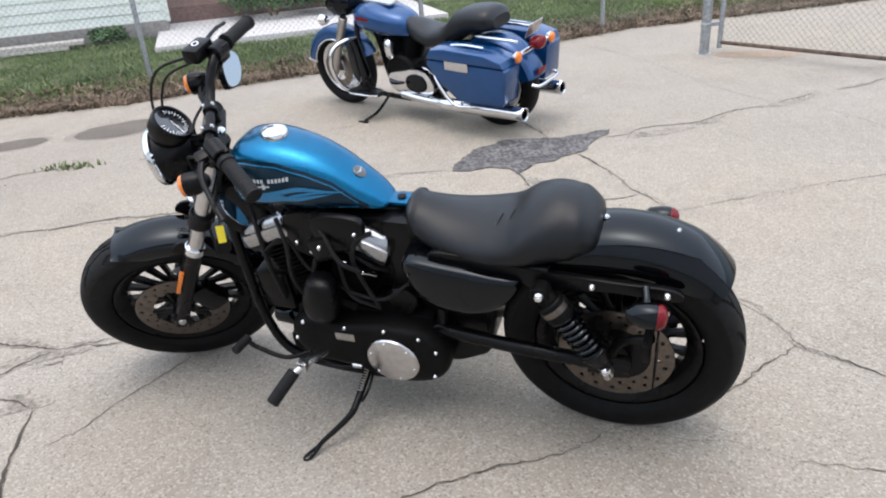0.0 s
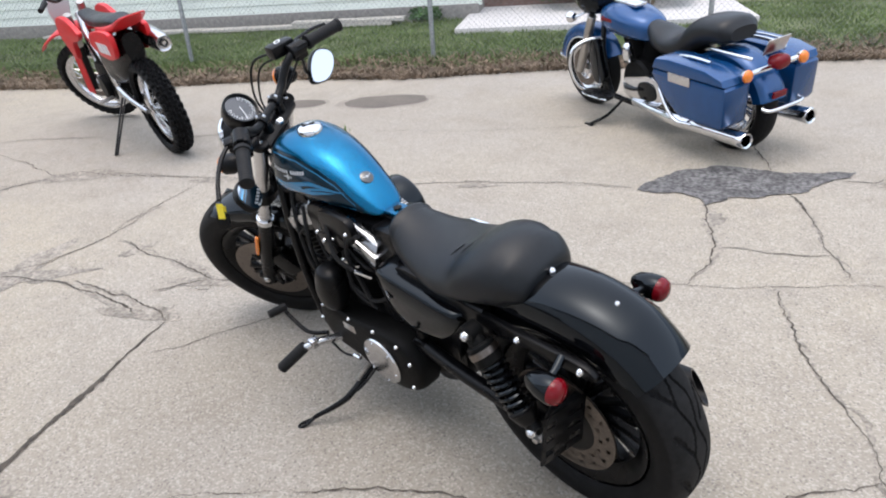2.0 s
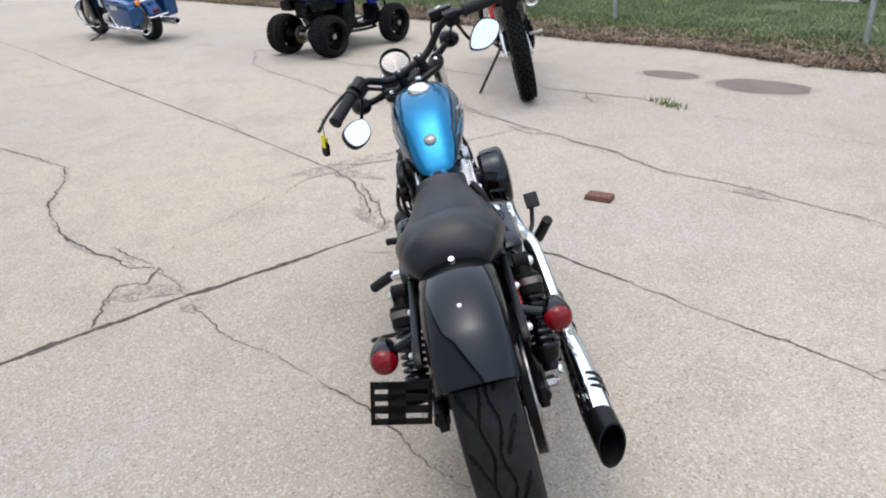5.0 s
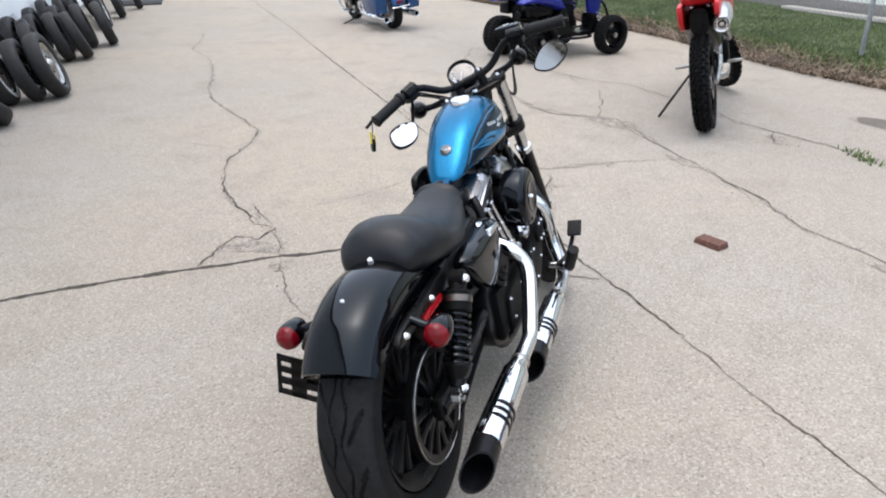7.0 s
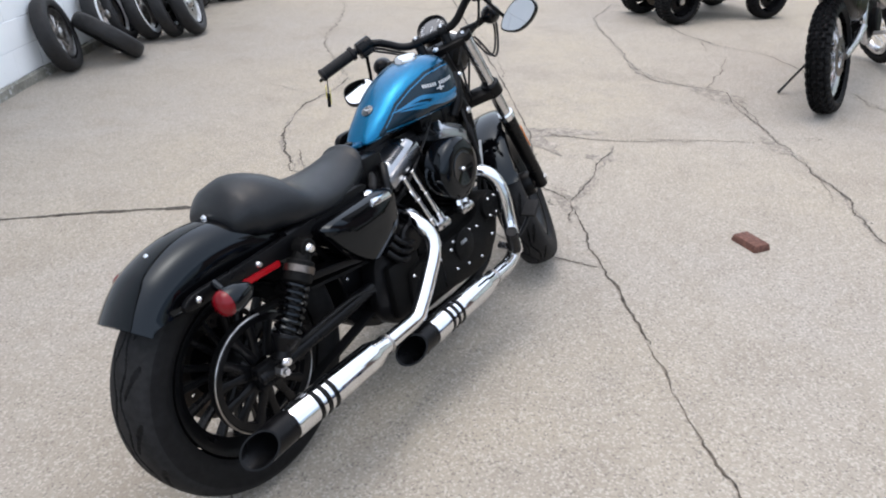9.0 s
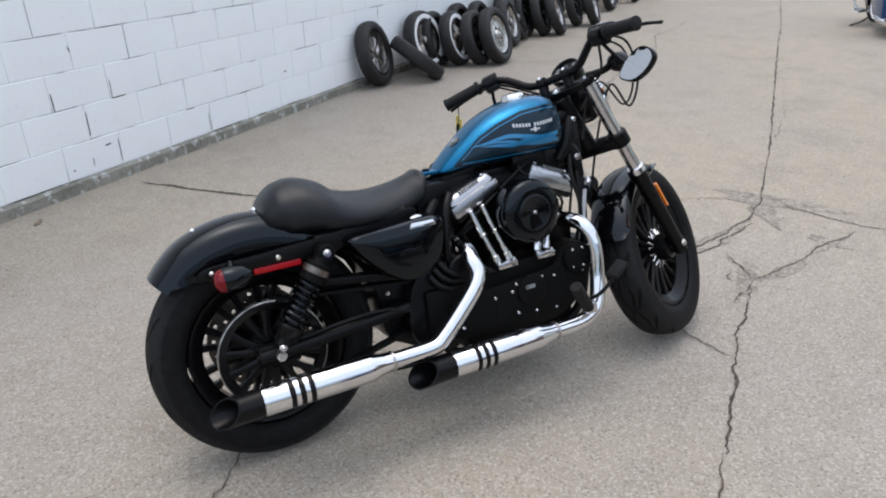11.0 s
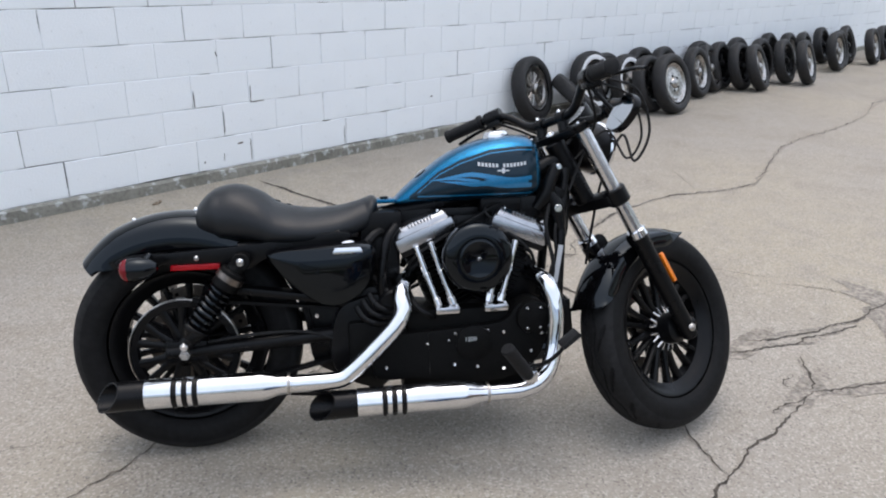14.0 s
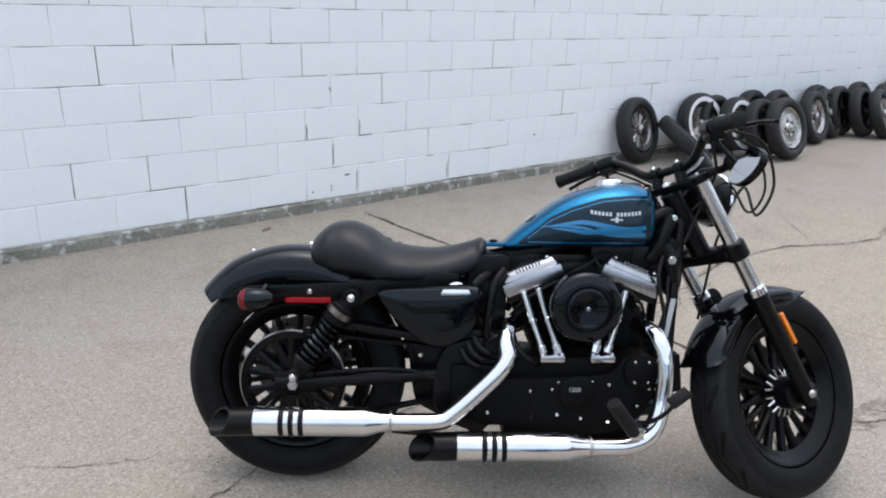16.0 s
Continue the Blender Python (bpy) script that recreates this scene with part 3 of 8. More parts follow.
split(0.008, (1.62, 7.52), (1.75, 7.29), (1.86, 7.0))
split(0.005, (1.86, 7.0), (2.0, 6.5), (2.1, 6.1), (2.23, 5.47))
split(0.006, (1.34, 3.3), (1.82, 3.43), (2.36, 3.53), (3.2, 3.68))
split(0.005, (2.62, 4.95), (2.72, 4.56), (2.8, 4.28), (3.1, 3.6))
split(0.005, (-2.28, 3.62), (-1.84, 3.65), (-1.56, 3.63))
split(0.005, (-1.96, 4.72), (-1.17, 4.93), (-0.47, 5.2))


def blot(name, c, a, b, turn, mat, label, category, seed, lift, rag=0.22, n=64):
    """A flat ragged-edged patch on the ground."""
    bm = B()
    mid = bm.verts.new((c[0], c[1], ground_z(*c) + lift))
    rim = []
    ct, st = math.cos(radians(turn)), math.sin(radians(turn))
    for i in range(n):
        t = 2 * math.pi * i / n
        k = 1 + rag * 1.6 * noise.noise(Vector((math.cos(t) * 1.6 + seed, math.sin(t) * 1.6, 0))) + rag * 0.7 * noise.noise(Vector((math.cos(t) * 7 + seed, math.sin(t) * 7, 5)))
        x, y = a * k * math.cos(t), b * k * math.sin(t)
        px, py = c[0] + x * ct - y * st, c[1] + x * st + y * ct
        rim.append(bm.verts.new((px, py, ground_z(px, py) + lift)))
    for i in range(n):
        bm.faces.new((mid, rim[i], rim[(i + 1) % n]))
    return solid(name, bm, mat, label, category, "structure")


def repair(pts, mat, label, lift):
    """A ragged asphalt repair with pointed ends."""
    bm = B()
    rim = []
    for k, (x, y) in enumerate(rounded(pts, 9)):
        n = noise.noise(Vector((x * 9, y * 9, 1.0))) * 0.03 + noise.noise(Vector((x * 34, y * 34, 2.0))) * 0.012
        rim.append(bm.verts.new((x + n, y - n, ground_z(x, y) + lift)))
    bm.faces.new(rim)
    bmesh.ops.triangulate(bm, faces=bm.faces[:])
    bmesh.ops.recalc_face_normals(bm, faces=bm.faces[:])
    return solid("asphalt_patch", bm, mat, label, "patch", "structure")


repair([(0.14, 4.06), (0.18, 4.22), (0.3, 4.42), (0.5, 4.56), (0.74, 4.55), (0.95, 4.55), (1.2, 4.63), (1.03, 4.4), (0.89, 4.21), (0.72, 4.1), (0.6, 4.06), (0.52, 3.93), (0.46, 4.03), (0.29, 4.06)],
       M_PATCH, "dark ragged asphalt repair in the concrete", 0.006)
for c, a, b, lab, seed in (((-2.35, 5.58), 0.37, 0.21, "brown damp stain on the concrete", 1.2), ((-3.1, 5.33), 0.25, 0.14, "small brown damp stain on the concrete", 7.2)):
    blot("drying_rim", c, a * 1.15, b * 1.18, 25, M_DRYING, "pale drying rim of a damp stain", "stain", seed + 3, 0.0012, 0.09)
    blot("damp_stain", c, a, b, 25, M_STAIN, lab, "stain", seed, 0.0024, 0.07)
blot("spalled_patch", (-2.25, 2.19), 0.2, 0.06, 40, M_SPALL, "crumbled patch between cracks", "patch", 8.3, 0.002, 0.35)
blot("spalled_patch", (-2.04, 2.56), 0.1, 0.04, 70, M_SPALL, "small crumbled patch beside a crack", "patch", 9.3, 0.002, 0.35)
blot("spalled_patch", (1.86, 4.63), 0.1, 0.03, 10, M_SPALL, "small crumbled patch beside a crack", "patch", 4.1, 0.002, 0.3)
blot("spalled_patch", (2.72, 5.1), 0.12, 0.035, 30, M_SPALL, "small crumbled patch beside a crack", "patch", 5.3, 0.002, 0.3)
blot("spalled_patch", (-2.86, 4.36), 0.09, 0.06, 10, M_SPALL, "small crumbled patch beside a crack", "patch", 6.3, 0.002, 0.3)

for i, (x, y, a, b, turn) in enumerate(((-2.43, 2.18, 0.3, 0.09, 100), (-1.43, 2.40, 0.17, 0.05, 20), (-1.49, 2.08, 0.2, 0.05, 10), (-1.28, 0.96, 0.16, 0.07, 70), (-1.08, 1.13, 0.1, 0.05, 0), (-3.43, 3.31, 0.28, 0.09, 30),
                                        (1.47, 4.50, 0.22, 0.05, 12), (2.56, 4.98, 0.25, 0.05, 30), (-1.64, 2.51, 0.14, 0.04, -10), (0.57, 3.76, 0.1, 0.05, 80), (-0.75, 3.88, 0.14, 0.035, 20), (-2.40, 3.52, 0.16, 0.05, 20))):
    blot("spalled_patch", (x, y), a, b, turn, M_SPALL, "crumbled rough patch beside a crack", "patch", 20.0 + 1.7 * i, 0.0022, 0.3)

# ---- crumbs of broken concrete lying along the cracks ----
def crumbs(lines, per_metre, seed):
    rng = random.Random(seed)
    verts, faces = [], []
    for line in lines:
        for (x0, y0), (x1, y1) in zip(line, line[1:]):
            L = math.hypot(x1 - x0, y1 - y0)
            for _ in range(int(L * per_metre)):
                t = rng.random()
                x, y = x0 + (x1 - x0) * t + rng.gauss(0, 0.03), y0 + (y1 - y0) * t + rng.gauss(0, 0.03)
                r = rng.uniform(0.0015, 0.0045) if rng.random() < 0.9 else rng.uniform(0.005, 0.009)
                i, z, a = len(verts), ground_z(x, y), rng.uniform(0, 6.28)
                ca, sa, k = math.cos(a) * r, math.sin(a) * r, rng.uniform(0.5, 1.0)
                verts += [(x + ca, y + sa, z + r * 0.2), (x - sa * k, y + ca * k, z + r * 0.3), (x - ca, y - sa, z + r * 0.2), (x + sa * k, y - ca * k, z + r * 0.1), (x + r * 0.2, y, z + r * k), (x, y, z - r * 0.5)]
                faces += [(i, i + 1, i + 4), (i + 1, i + 2, i + 4), (i + 2, i + 3, i + 4), (i + 3, i, i + 4), (i + 1, i, i + 5), (i + 2, i + 1, i + 5), (i + 3, i + 2, i + 5), (i, i + 3, i + 5)]
    me = bpy.data.meshes.new("crumbs")
    me.from_pydata(verts, [], faces)
    me.materials.append(M_CRUMB)
    tagged(new("crumbs", me), "small pale crumbs of concrete along the cracks", "gravel", "", "stuff")


crumbs([line for line in LINES if max(abs(p[0]) for p in line) < 4.5], 70, 3)

# ---- grass verge ----
EDGE = [(-26.68, -5.52), (-21.98, -1.21), (-13.95, 2.51), (-10.68, 3.90), (-7.55, 5.10), (-5.17, 5.63), (-3.75, 6.23), (-2.60, 6.41), (-1.34, 6.99), (0.21, 7.48), (1.53, 7.88), (2.34, 8.27), (3.15, 8.45), (4.73, 8.79), (7.00, 9.35)]


def edge_y(x):
    return float(np.interp(x, [p[0] for p in EDGE], [p[1] for p in EDGE]))


def verge_z(x, y):
    d = y - edge_y(x)
    return -0.03 + 0.1 * max(0.0, min(1.0, d / 0.5)) + 0.02 * noise.noise(Vector((x * 2, y * 2, 0)))


bm = B()
gx = [-30 + 0.5 * i for i in range(75)]
rows = []
for k in range(15):
    row = []
    for x in gx:
        y = edge_y(x) + 0.06 * noise.noise(Vector((x * 3, 0, 0))) + (k * 0.12 if k < 7 else 0.72 + (k - 6) * 1.4)
        row.append(bm.verts.new((x, y, verge_z(x, y))))
    rows.append(row)
for a, b in zip(rows, rows[1:]):
    for i in range(len(gx) - 1):
        bm.faces.new((a[i], a[i + 1], b[i + 1], b[i]))
solid("grass_verge", bm, M_SOIL, "green lawn strip behind the fence", "lawn", "structure", sharp=180)


def blades(name, count, region, height, mat, label, seed, lean=0.4, wide=0.006):
    rng = random.Random(seed)
    verts, faces = [], []
    for _ in range(count):
        x, y = region(rng)
        z = max(verge_z(x, y), ground_z(x, y)) - 0.005
        a = rng.uniform(0, 6.283)
        h = height * rng.uniform(0.4, 1.2)
        w = wide * rng.uniform(0.6, 1.5)
        lx, ly = rng.gauss(0, lean) * h, rng.gauss(0, lean) * h
        ca, sa = math.cos(a) * w, math.sin(a) * w
        i = len(verts)
        verts += [(x - ca, y - sa, z), (x + ca, y + sa, z), (x + lx * 0.4 + ca * 0.6, y + ly * 0.4 + sa * 0.6, z + h * 0.6),
                  (x + lx * 0.4 - ca * 0.6, y + ly * 0.4 - sa * 0.6, z + h * 0.6), (x + lx, y + ly, z + h * (1 - 0.3 * lean))]
        faces += [(i, i + 1, i + 2, i + 3), (i + 3, i + 2, i + 4)]
    me = bpy.data.meshes.new(name)
    me.from_pydata(verts, [], faces)
    me.materials.append(mat)
    return tagged(new(name, me), label, "grass", "", "stuff")


def leaf_scrap(x, y, turn, size):
    bm = plate(B(), rounded([(-size, 0), (-size * 0.3, size * 0.5), (size, 0.1 * size), (-size * 0.2, -size * 0.5)], 4), -0.002, 0.002)
    solid("dry_leaf", bm, M_DRY, "curled brown leaf on the concrete", "leaf", m=pose(x, y, ground_z(x, y) + 0.008, 78, 12, turn))


def on_lawn(rng):
    x = rng.uniform(-13, 6.0) if rng.random() < 0.85 else rng.uniform(-26, -13)
    return x, edge_y(x) + 0.25 + 3.4 * rng.random() ** 1.3


def on_rim(rng):
    x = rng.uniform(-13, 6.0) if rng.random() < 0.855 else rng.uniform(-24, -13)
    return x, edge_y(x) + abs(rng.gauss(0.12, 0.2)) - 0.03


blades("grass", 170000, on_lawn, 0.055, M_GRASS, "short green grass behind the fence", 5, wide=0.0055)
blades("dry_grass", 24000, on_rim, 0.1, M_DRY, "dead brown grass and leaf litter along the fence", 6, lean=1.1, wide=0.009)
blades("weeds", 90, lambda r: (r.gauss(-2.36, 0.12), r.gauss(4.68, 0.03)), 0.05, M_GRASS, "small green weeds growing in a crack", 7)

# ---- block wall of the building ----
WALL = Matrix(((0.9645, -0.2642, 0, -0.431), (0.2642, 0.9645, 0, -1.179), (0, 0, 1, 0), (0, 0, 0, 1)))   # along, out, up


def wall_pose(s, n, z):
    return WALL @ pose(s, n, z)


S0, S1, COURSE, LENGTH, FOOT = -22.0, 5.0, 0.2065, 0.4035, 0.068
wall = new("wall_north", None)
wall.matrix_basis = WALL
tagged(wall, "white painted concrete block wall of a low building", "wall", "", "structure")
bm = B()
box(bm, ((S0 + S1) / 2, -0.006, 1.75), (S1 - S0, 0.009, 3.56))
part("mortar", bm, M_JOINT, wall, "painted mortar between the blocks")
bm = B()
box(bm, ((S0 + S1) / 2, -0.156, 1.75), (S1 - S0, 0.29, 3.56))
part("wall_core", bm, M_BLOCK, wall)
bm = B()
n = 240
rows = []
for i in range(n + 1):
    s = S0 + (S1 - S0) * i / n
    w1, w2 = noise.noise(Vector((s * 2.3, 0, 0))), noise.noise(Vector((s * 7, 4, 0)))
    rows.append([V(s, 0.03 + 0.006 * w1, -0.05), V(s, 0.028 + 0.006 * w2, 0.05 + 0.008 * w1 + 0.006 * w2), V(s, 0.012 + 0.004 * w1, 0.062 + 0.005 * w2), V(s, -0.05, 0.067)])
skin(bm, rows, closed_ring=False)
bmesh.ops.recalc_face_normals(bm, faces=bm.faces[:])
part("footing", bm, M_LEDGE, wall, "dirty chipped concrete footing")


def block_mesh(w, h):
    """One block face with softened edges, about its centre."""
    bm = B()
    a = [bm.verts.new((x * w / 2, -0.02, z * h / 2)) for x, z in ((-1, -1), (1, -1), (1, 1), (-1, 1))]
    b = [bm.verts.new((x * w / 2, 0.001, z * h / 2)) for x, z in ((-1, -1), (1, -1), (1, 1), (-1, 1))]
    c = [bm.verts.new((x * (w / 2 - 0.003), 0.003, z * (h / 2 - 0.003))) for x, z in ((-1, -1), (1, -1), (1, 1), (-1, 1))]
    for p, q in ((a, b), (b, c)):
        for i in range(4):
            bm.faces.new((p[i], q[i], q[(i + 1) % 4], p[(i + 1) % 4]))
    bm.faces.new(list(reversed(c)))
    return bm


def lay_blocks():
    me = mesh_of("block", block_mesh(LENGTH - 0.0042, COURSE - 0.0042), M_BLOCK, 5)
    rest = B()
    rng = random.Random(4)
    for k in range(0, 17):
        z = FOOT + COURSE * (k + 0.5)
        off = 0.35 - (LENGTH / 2 if k % 2 == 1 else 0)
        i0 = int((S0 - off) / LENGTH) + 1
        for i in range(i0, int((S1 - off) / LENGTH) - 1):
            s = off + LENGTH * (i + 0.5)
            p = (s + rng.uniform(-0.002, 0.002), rng.uniform(-0.0015, 0.0015), z + rng.uniform(-0.001, 0.001))
            if k < 11 and -8.0 < s < 2.9:
                ob = new("block", me)
                ob.parent = wall
                ob.matrix_basis = Matrix.Translation(p)
            else:
                merge(rest, block_mesh(LENGTH - 0.0042, COURSE - 0.0042), Matrix.Translation(p))
    ob = part("block_rows", rest, M_BLOCK, wall, "", 5)
    ob["kind"] = "stuff"


# joints broken open and chips knocked out of the paint
def scar(name, s0, z0, s1, z1, width, seed):
    bm = B()
    rows = []
    d = V(s1 - s0, 0, z1 - z0)
    side = V(-d.z, 0, d.x).normalized()
    for i in range(17):
        k = i / 16
        w = width * (0.25 + 0.75 * math.sin(math.pi * k) ** 0.5) * (0.7 + 0.8 * abs(noise.noise(Vector((seed, i * 0.6, 0)))))
        c = V(s0, 0.0052, z0) + d * k + side * 0.003 * noise.noise(Vector((seed + 5, i * 0.4, 0)))
        rows.append([c - side * w / 2 - V(0, 0.004, 0), c - side * w / 2, c + side * w / 2, c + side * w / 2 - V(0, 0.004, 0)])
    skin(bm, rows)
    bmesh.ops.recalc_face_normals(bm, faces=bm.faces[:])
    part(name, bm, M_JOINT_DIRT, wall)


for k, (s0, z0, s1, z1, width) in enumerate(((0.334, 0.482, 0.336, 0.588, 0.007), (-0.067, 0.48, -0.069, 0.59, 0.007), (-0.039, 0.085, -0.041, 0.235, 0.007), (0.143, 0.295, 0.141, 0.44, 0.006), (-0.06, 0.478, -0.17, 0.481, 0.006),
                                             (-0.845, 0.08, -0.843, 0.21, 0.006), (-0.64, 0.275, -0.72, 0.274, 0.005), (-1.2, 0.274, -1.32, 0.275, 0.005))):
    scar("open_joint", s0, z0, s1, z1, width, 3.7 * k)
for k, (s0, z0, s1, z1, width) in enumerate(((0.06, 0.212, 0.015, 0.217, 0.012), (0.15, 0.79, 0.16, 0.82, 0.006), (0.164, 0.11, 0.162, 0.165, 0.005), (-1.75, 0.335, -1.775, 0.338, 0.01), (0.31, 0.12, 0.3, 0.128, 0.012))):
    scar("paint_chip", s0, z0, s1, z1, width, 50 + 2.9 * k)

bm = B()
box(bm, ((S0 + S1) / 2, -3.0, 3.62), (S1 - S0 + 0.4, 6.3, 0.16), bevel=0.02)
part("roof", bm, M_LEDGE, wall, "flat roof slab with a plain edge")

for x, y, turn, size in ((0.24, -0.756, 20, 0.022), (0.21, -0.785, 70, 0.018)):
    leaf_scrap(x, y, turn, size)
# loose brick lying on the concrete
bm = B()
box(bm, (0, 0, 0.014), (0.145, 0.085, 0.03), bevel=0.006, taper=(0.9, 0.85))
solid("brick", bm, M_BRICK, "weathered red brick lying on the concrete", "brick", m=pose(-1.12, 3.197, ground_z(-1.12, 3.197), 0, 0, 34))

# ---- motorcycles: shared pieces ----
def tyre_mesh(R, rim, half, centre, axis, tread="street", n=300, up=(0, 0, 1)):
    """A tyre with its grooves cut into the tread."""
    axis = Vector(axis).normalized()
    u, v = frame_of(axis, up)
    c = Vector(centre)
    prof = []
    m = 26
    angles = [-1.25 * math.pi / 2 + 1.25 * math.pi * i / m for i in range(m + 1)]
    if tread == "street":
        # evenly spaced across the tread, for fine grooves
        n = 480
        crown = [math.copysign(math.asin(abs(i / 24) ** 1.25), i) for i in range(-24, 25)]
        wall = [math.pi / 2 * (1 + 0.05 * i) for i in range(1, 6)]
        angles = [-a for a in reversed(wall)] + crown + wall
        m = len(angles) - 1
    for a in angles:
        s, k = math.sin(a), math.cos(a)
        h = half * (abs(s) ** 0.8) * (1 if s > 0 else -1)
        r = rim + (R - rim) * (0.5 + 0.5 * (abs(k) ** 0.62) * (1 if k > 0 else -1))
        if abs(a) > math.pi / 2:
            h *= 1 - 0.55 * (abs(a) - math.pi / 2)
        prof.append((r, h))
    bm = B()
    rows, worn = [], []
    for j in range(n):
        t = 2 * math.pi * j / n
        d = u * math.cos(t) + v * math.sin(t)
        row, flat = [], []
        for r, h in prof:
            cut = 0.0
            w = h / half
            if tread == "street" and r > rim + 0.55 * (R - rim):
                f = (j / n * 15 + 1.1 * abs(w) + (0.5 if w > 0 else 0)) % 1.0
                g = (j / n * 15 + 0.8 * abs(w) + (0.75 if w > 0 else 0.25)) % 1.0
                zig = 0.09 * math.sin(2 * math.pi * j / n * 15)
                cut = 0.0045 if (f < 0.1 and 0.3 < abs(w) < 0.74) or (g < 0.07 and 0.5 < abs(w) < 0.78) or abs(abs(w) - 0.2 - zig) < 0.03 else 0.0
            elif tread == "knob" and r > rim + 0.45 * (R - rim):
                f, g = (j / n * 36 + (0.5 if int((w + 1) * 3.0) % 2 else 0)) % 1.0, ((w + 1) * 3.0) % 1.0
                cut = 0.0 if f < 0.6 and 0.15 < g < 0.9 else 0.02
            elif tread == "slick":
                f = (j / n * 30 + 0.8 * abs(w)) % 1.0
                cut = 0.004 if f < 0.14 and 0.25 < abs(w) and r > rim + 0.6 * (R - rim) else 0.0
            row.append(bm.verts.new(c + d * (r - cut) + axis * h))
            flat.append(cut == 0.0 and r > rim + 0.62 * (R - rim))
        rows.append(row)
        worn.append(flat)
    for j in range(n):
        a, b, wa, wb = rows[j], rows[(j + 1) % n], worn[j], worn[(j + 1) % n]
        for i in range(m):
            f = bm.faces.new((a[i], b[i], b[i + 1], a[i + 1]))
            # Uncut crown faces go paler; groove shade is put into the darker rubber.
            f.material_index = 1 if tread == "street" and wa[i] and wb[i] and wa[i + 1] and wb[i + 1] else 0
    return bm


def rim_mesh(r, half, c, axis, n=64, up=(0, 0, 1)):
    prof = [(r + 0.006, half), (r + 0.008, half - 0.006), (r - 0.012, half - 0.014), (r - 0.022, half * 0.45), (r - 0.024, -half * 0.45), (r - 0.012, -half + 0.014),
            (r + 0.008, -half + 0.006), (r + 0.006, -half), (r - 0.004, -half + 0.002), (r - 0.02, -half + 0.018), (r - 0.034, -half * 0.4), (r - 0.034, half * 0.4), (r - 0.02, half - 0.018), (r - 0.004, half - 0.002)]
    return lathe(B(), prof, c, axis, n, closed=True, up=up)


def spoke_mesh(r0, r1, c, axis, count, half=0.012, split=0.05, up=(0, 0, 1), thick=0.009, only=None):
    """Split cast spokes, two blades each; only: one of them alone."""
    axis = Vector(axis).normalized()
    u, v = frame_of(axis, up)
    bm = B()
    for i in range(count) if only is None else (only,):
        for k in (-1, 1):
            a0, a1 = 2 * math.pi * i / count + k * 0.09, 2 * math.pi * i / count + k * split / r1 * 1.0
            p0 = Vector(c) + (u * math.cos(a0) + v * math.sin(a0)) * r0
            p1 = Vector(c) + (u * math.cos(a1) + v * math.sin(a1)) * r1
            d = (p1 - p0).normalized()
            s = axis.cross(d).normalized()
            rings = []
            for t, w, h in ((0, thick * 1.25, half * 1.3), (0.5, thick * 0.8, half), (1, thick * 1.15, half * 1.25)):
                q = p0.lerp(p1, t)
                rings.append([q + s * w + axis * h * 0.6, q + s * w * 0.5 + axis * h, q - s * w * 0.5 + axis * h, q - s * w + axis * h * 0.6,
                              q - s * w - axis * h * 0.6, q - s * w * 0.5 - axis * h, q + s * w * 0.5 - axis * h, q + s * w - axis * h * 0.6])
            skin(bm, rings)
    return bm


def disc_mesh(c, axis, r0, r1, thick, holes=18, up=(0, 0, 1)):
    """A drilled brake disc: two rows of real holes."""
    axis = Vector(axis).normalized()
    u, v = frame_of(axis, up)
    bm = B()
    n = holes * 4
    radii = [r0, r0 + (r1 - r0) * 0.22, r0 + (r1 - r0) * 0.4, r0 + (r1 - r0) * 0.6, r0 + (r1 - r0) * 0.78, r1]
    for side in (1, -1):
        rows = []
        for r in radii:
            rows.append([bm.verts.new(Vector(c) + axis * thick / 2 * side + (u * math.cos(2 * math.pi * j / n) + v * math.sin(2 * math.pi * j / n)) * r) for j in range(n)])
        for k in range(5):
            for j in range(n):
                if (k == 1 and j % 4 == 0) or (k == 3 and j % 4 == 2):
                    continue
                q = (rows[k][j], rows[k][(j + 1) % n], rows[k + 1][(j + 1) % n], rows[k + 1][j])
                bm.faces.new(q if side > 0 else tuple(reversed(q)))
    lathe(bm, [(r1, thick / 2), (r1, -thick / 2)], c, axis, n, up=up)
    lathe(bm, [(r0, -thick / 2), (r0, thick / 2)], c, axis, n, up=up)
    return bm


def bolt(bm, p, axis, r=0.008, h=0.006):
    axis = Vector(axis).normalized()
    rod(bm, Vector(p) - axis * 0.002, Vector(p) + axis * h, r, r * 0.8, 8)
    rod(bm, Vector(p) + axis * h, Vector(p) + axis * (h + 0.0015), r * 0.45, r * 0.4, 6)
    return bm


def bolts(points, axis, r, h, parent, mat=None, m=None, label=""):
    """Bolt heads, one part each."""
    for p in points:
        bm = bolt(B(), p, axis, r, h)
        part("bolt", turned(bm, m) if m is not None else bm, mat or M_CHROME, parent, label)


def loft(bm, sections, n=28, power=2.4, cap=True):
    """Rounded sections across x: (x, z low, z high, half width[, power])."""
    rings = []
    for x, lo, hi, w, *pw in sections:
        rings.append(ring((x, 0, (lo + hi) / 2), V(0, 1, 0), V(0, 0, 1), w, (hi - lo) / 2, n, pw[0] if pw else power))
    return skin(bm, rings, cap0=cap, cap1=cap)


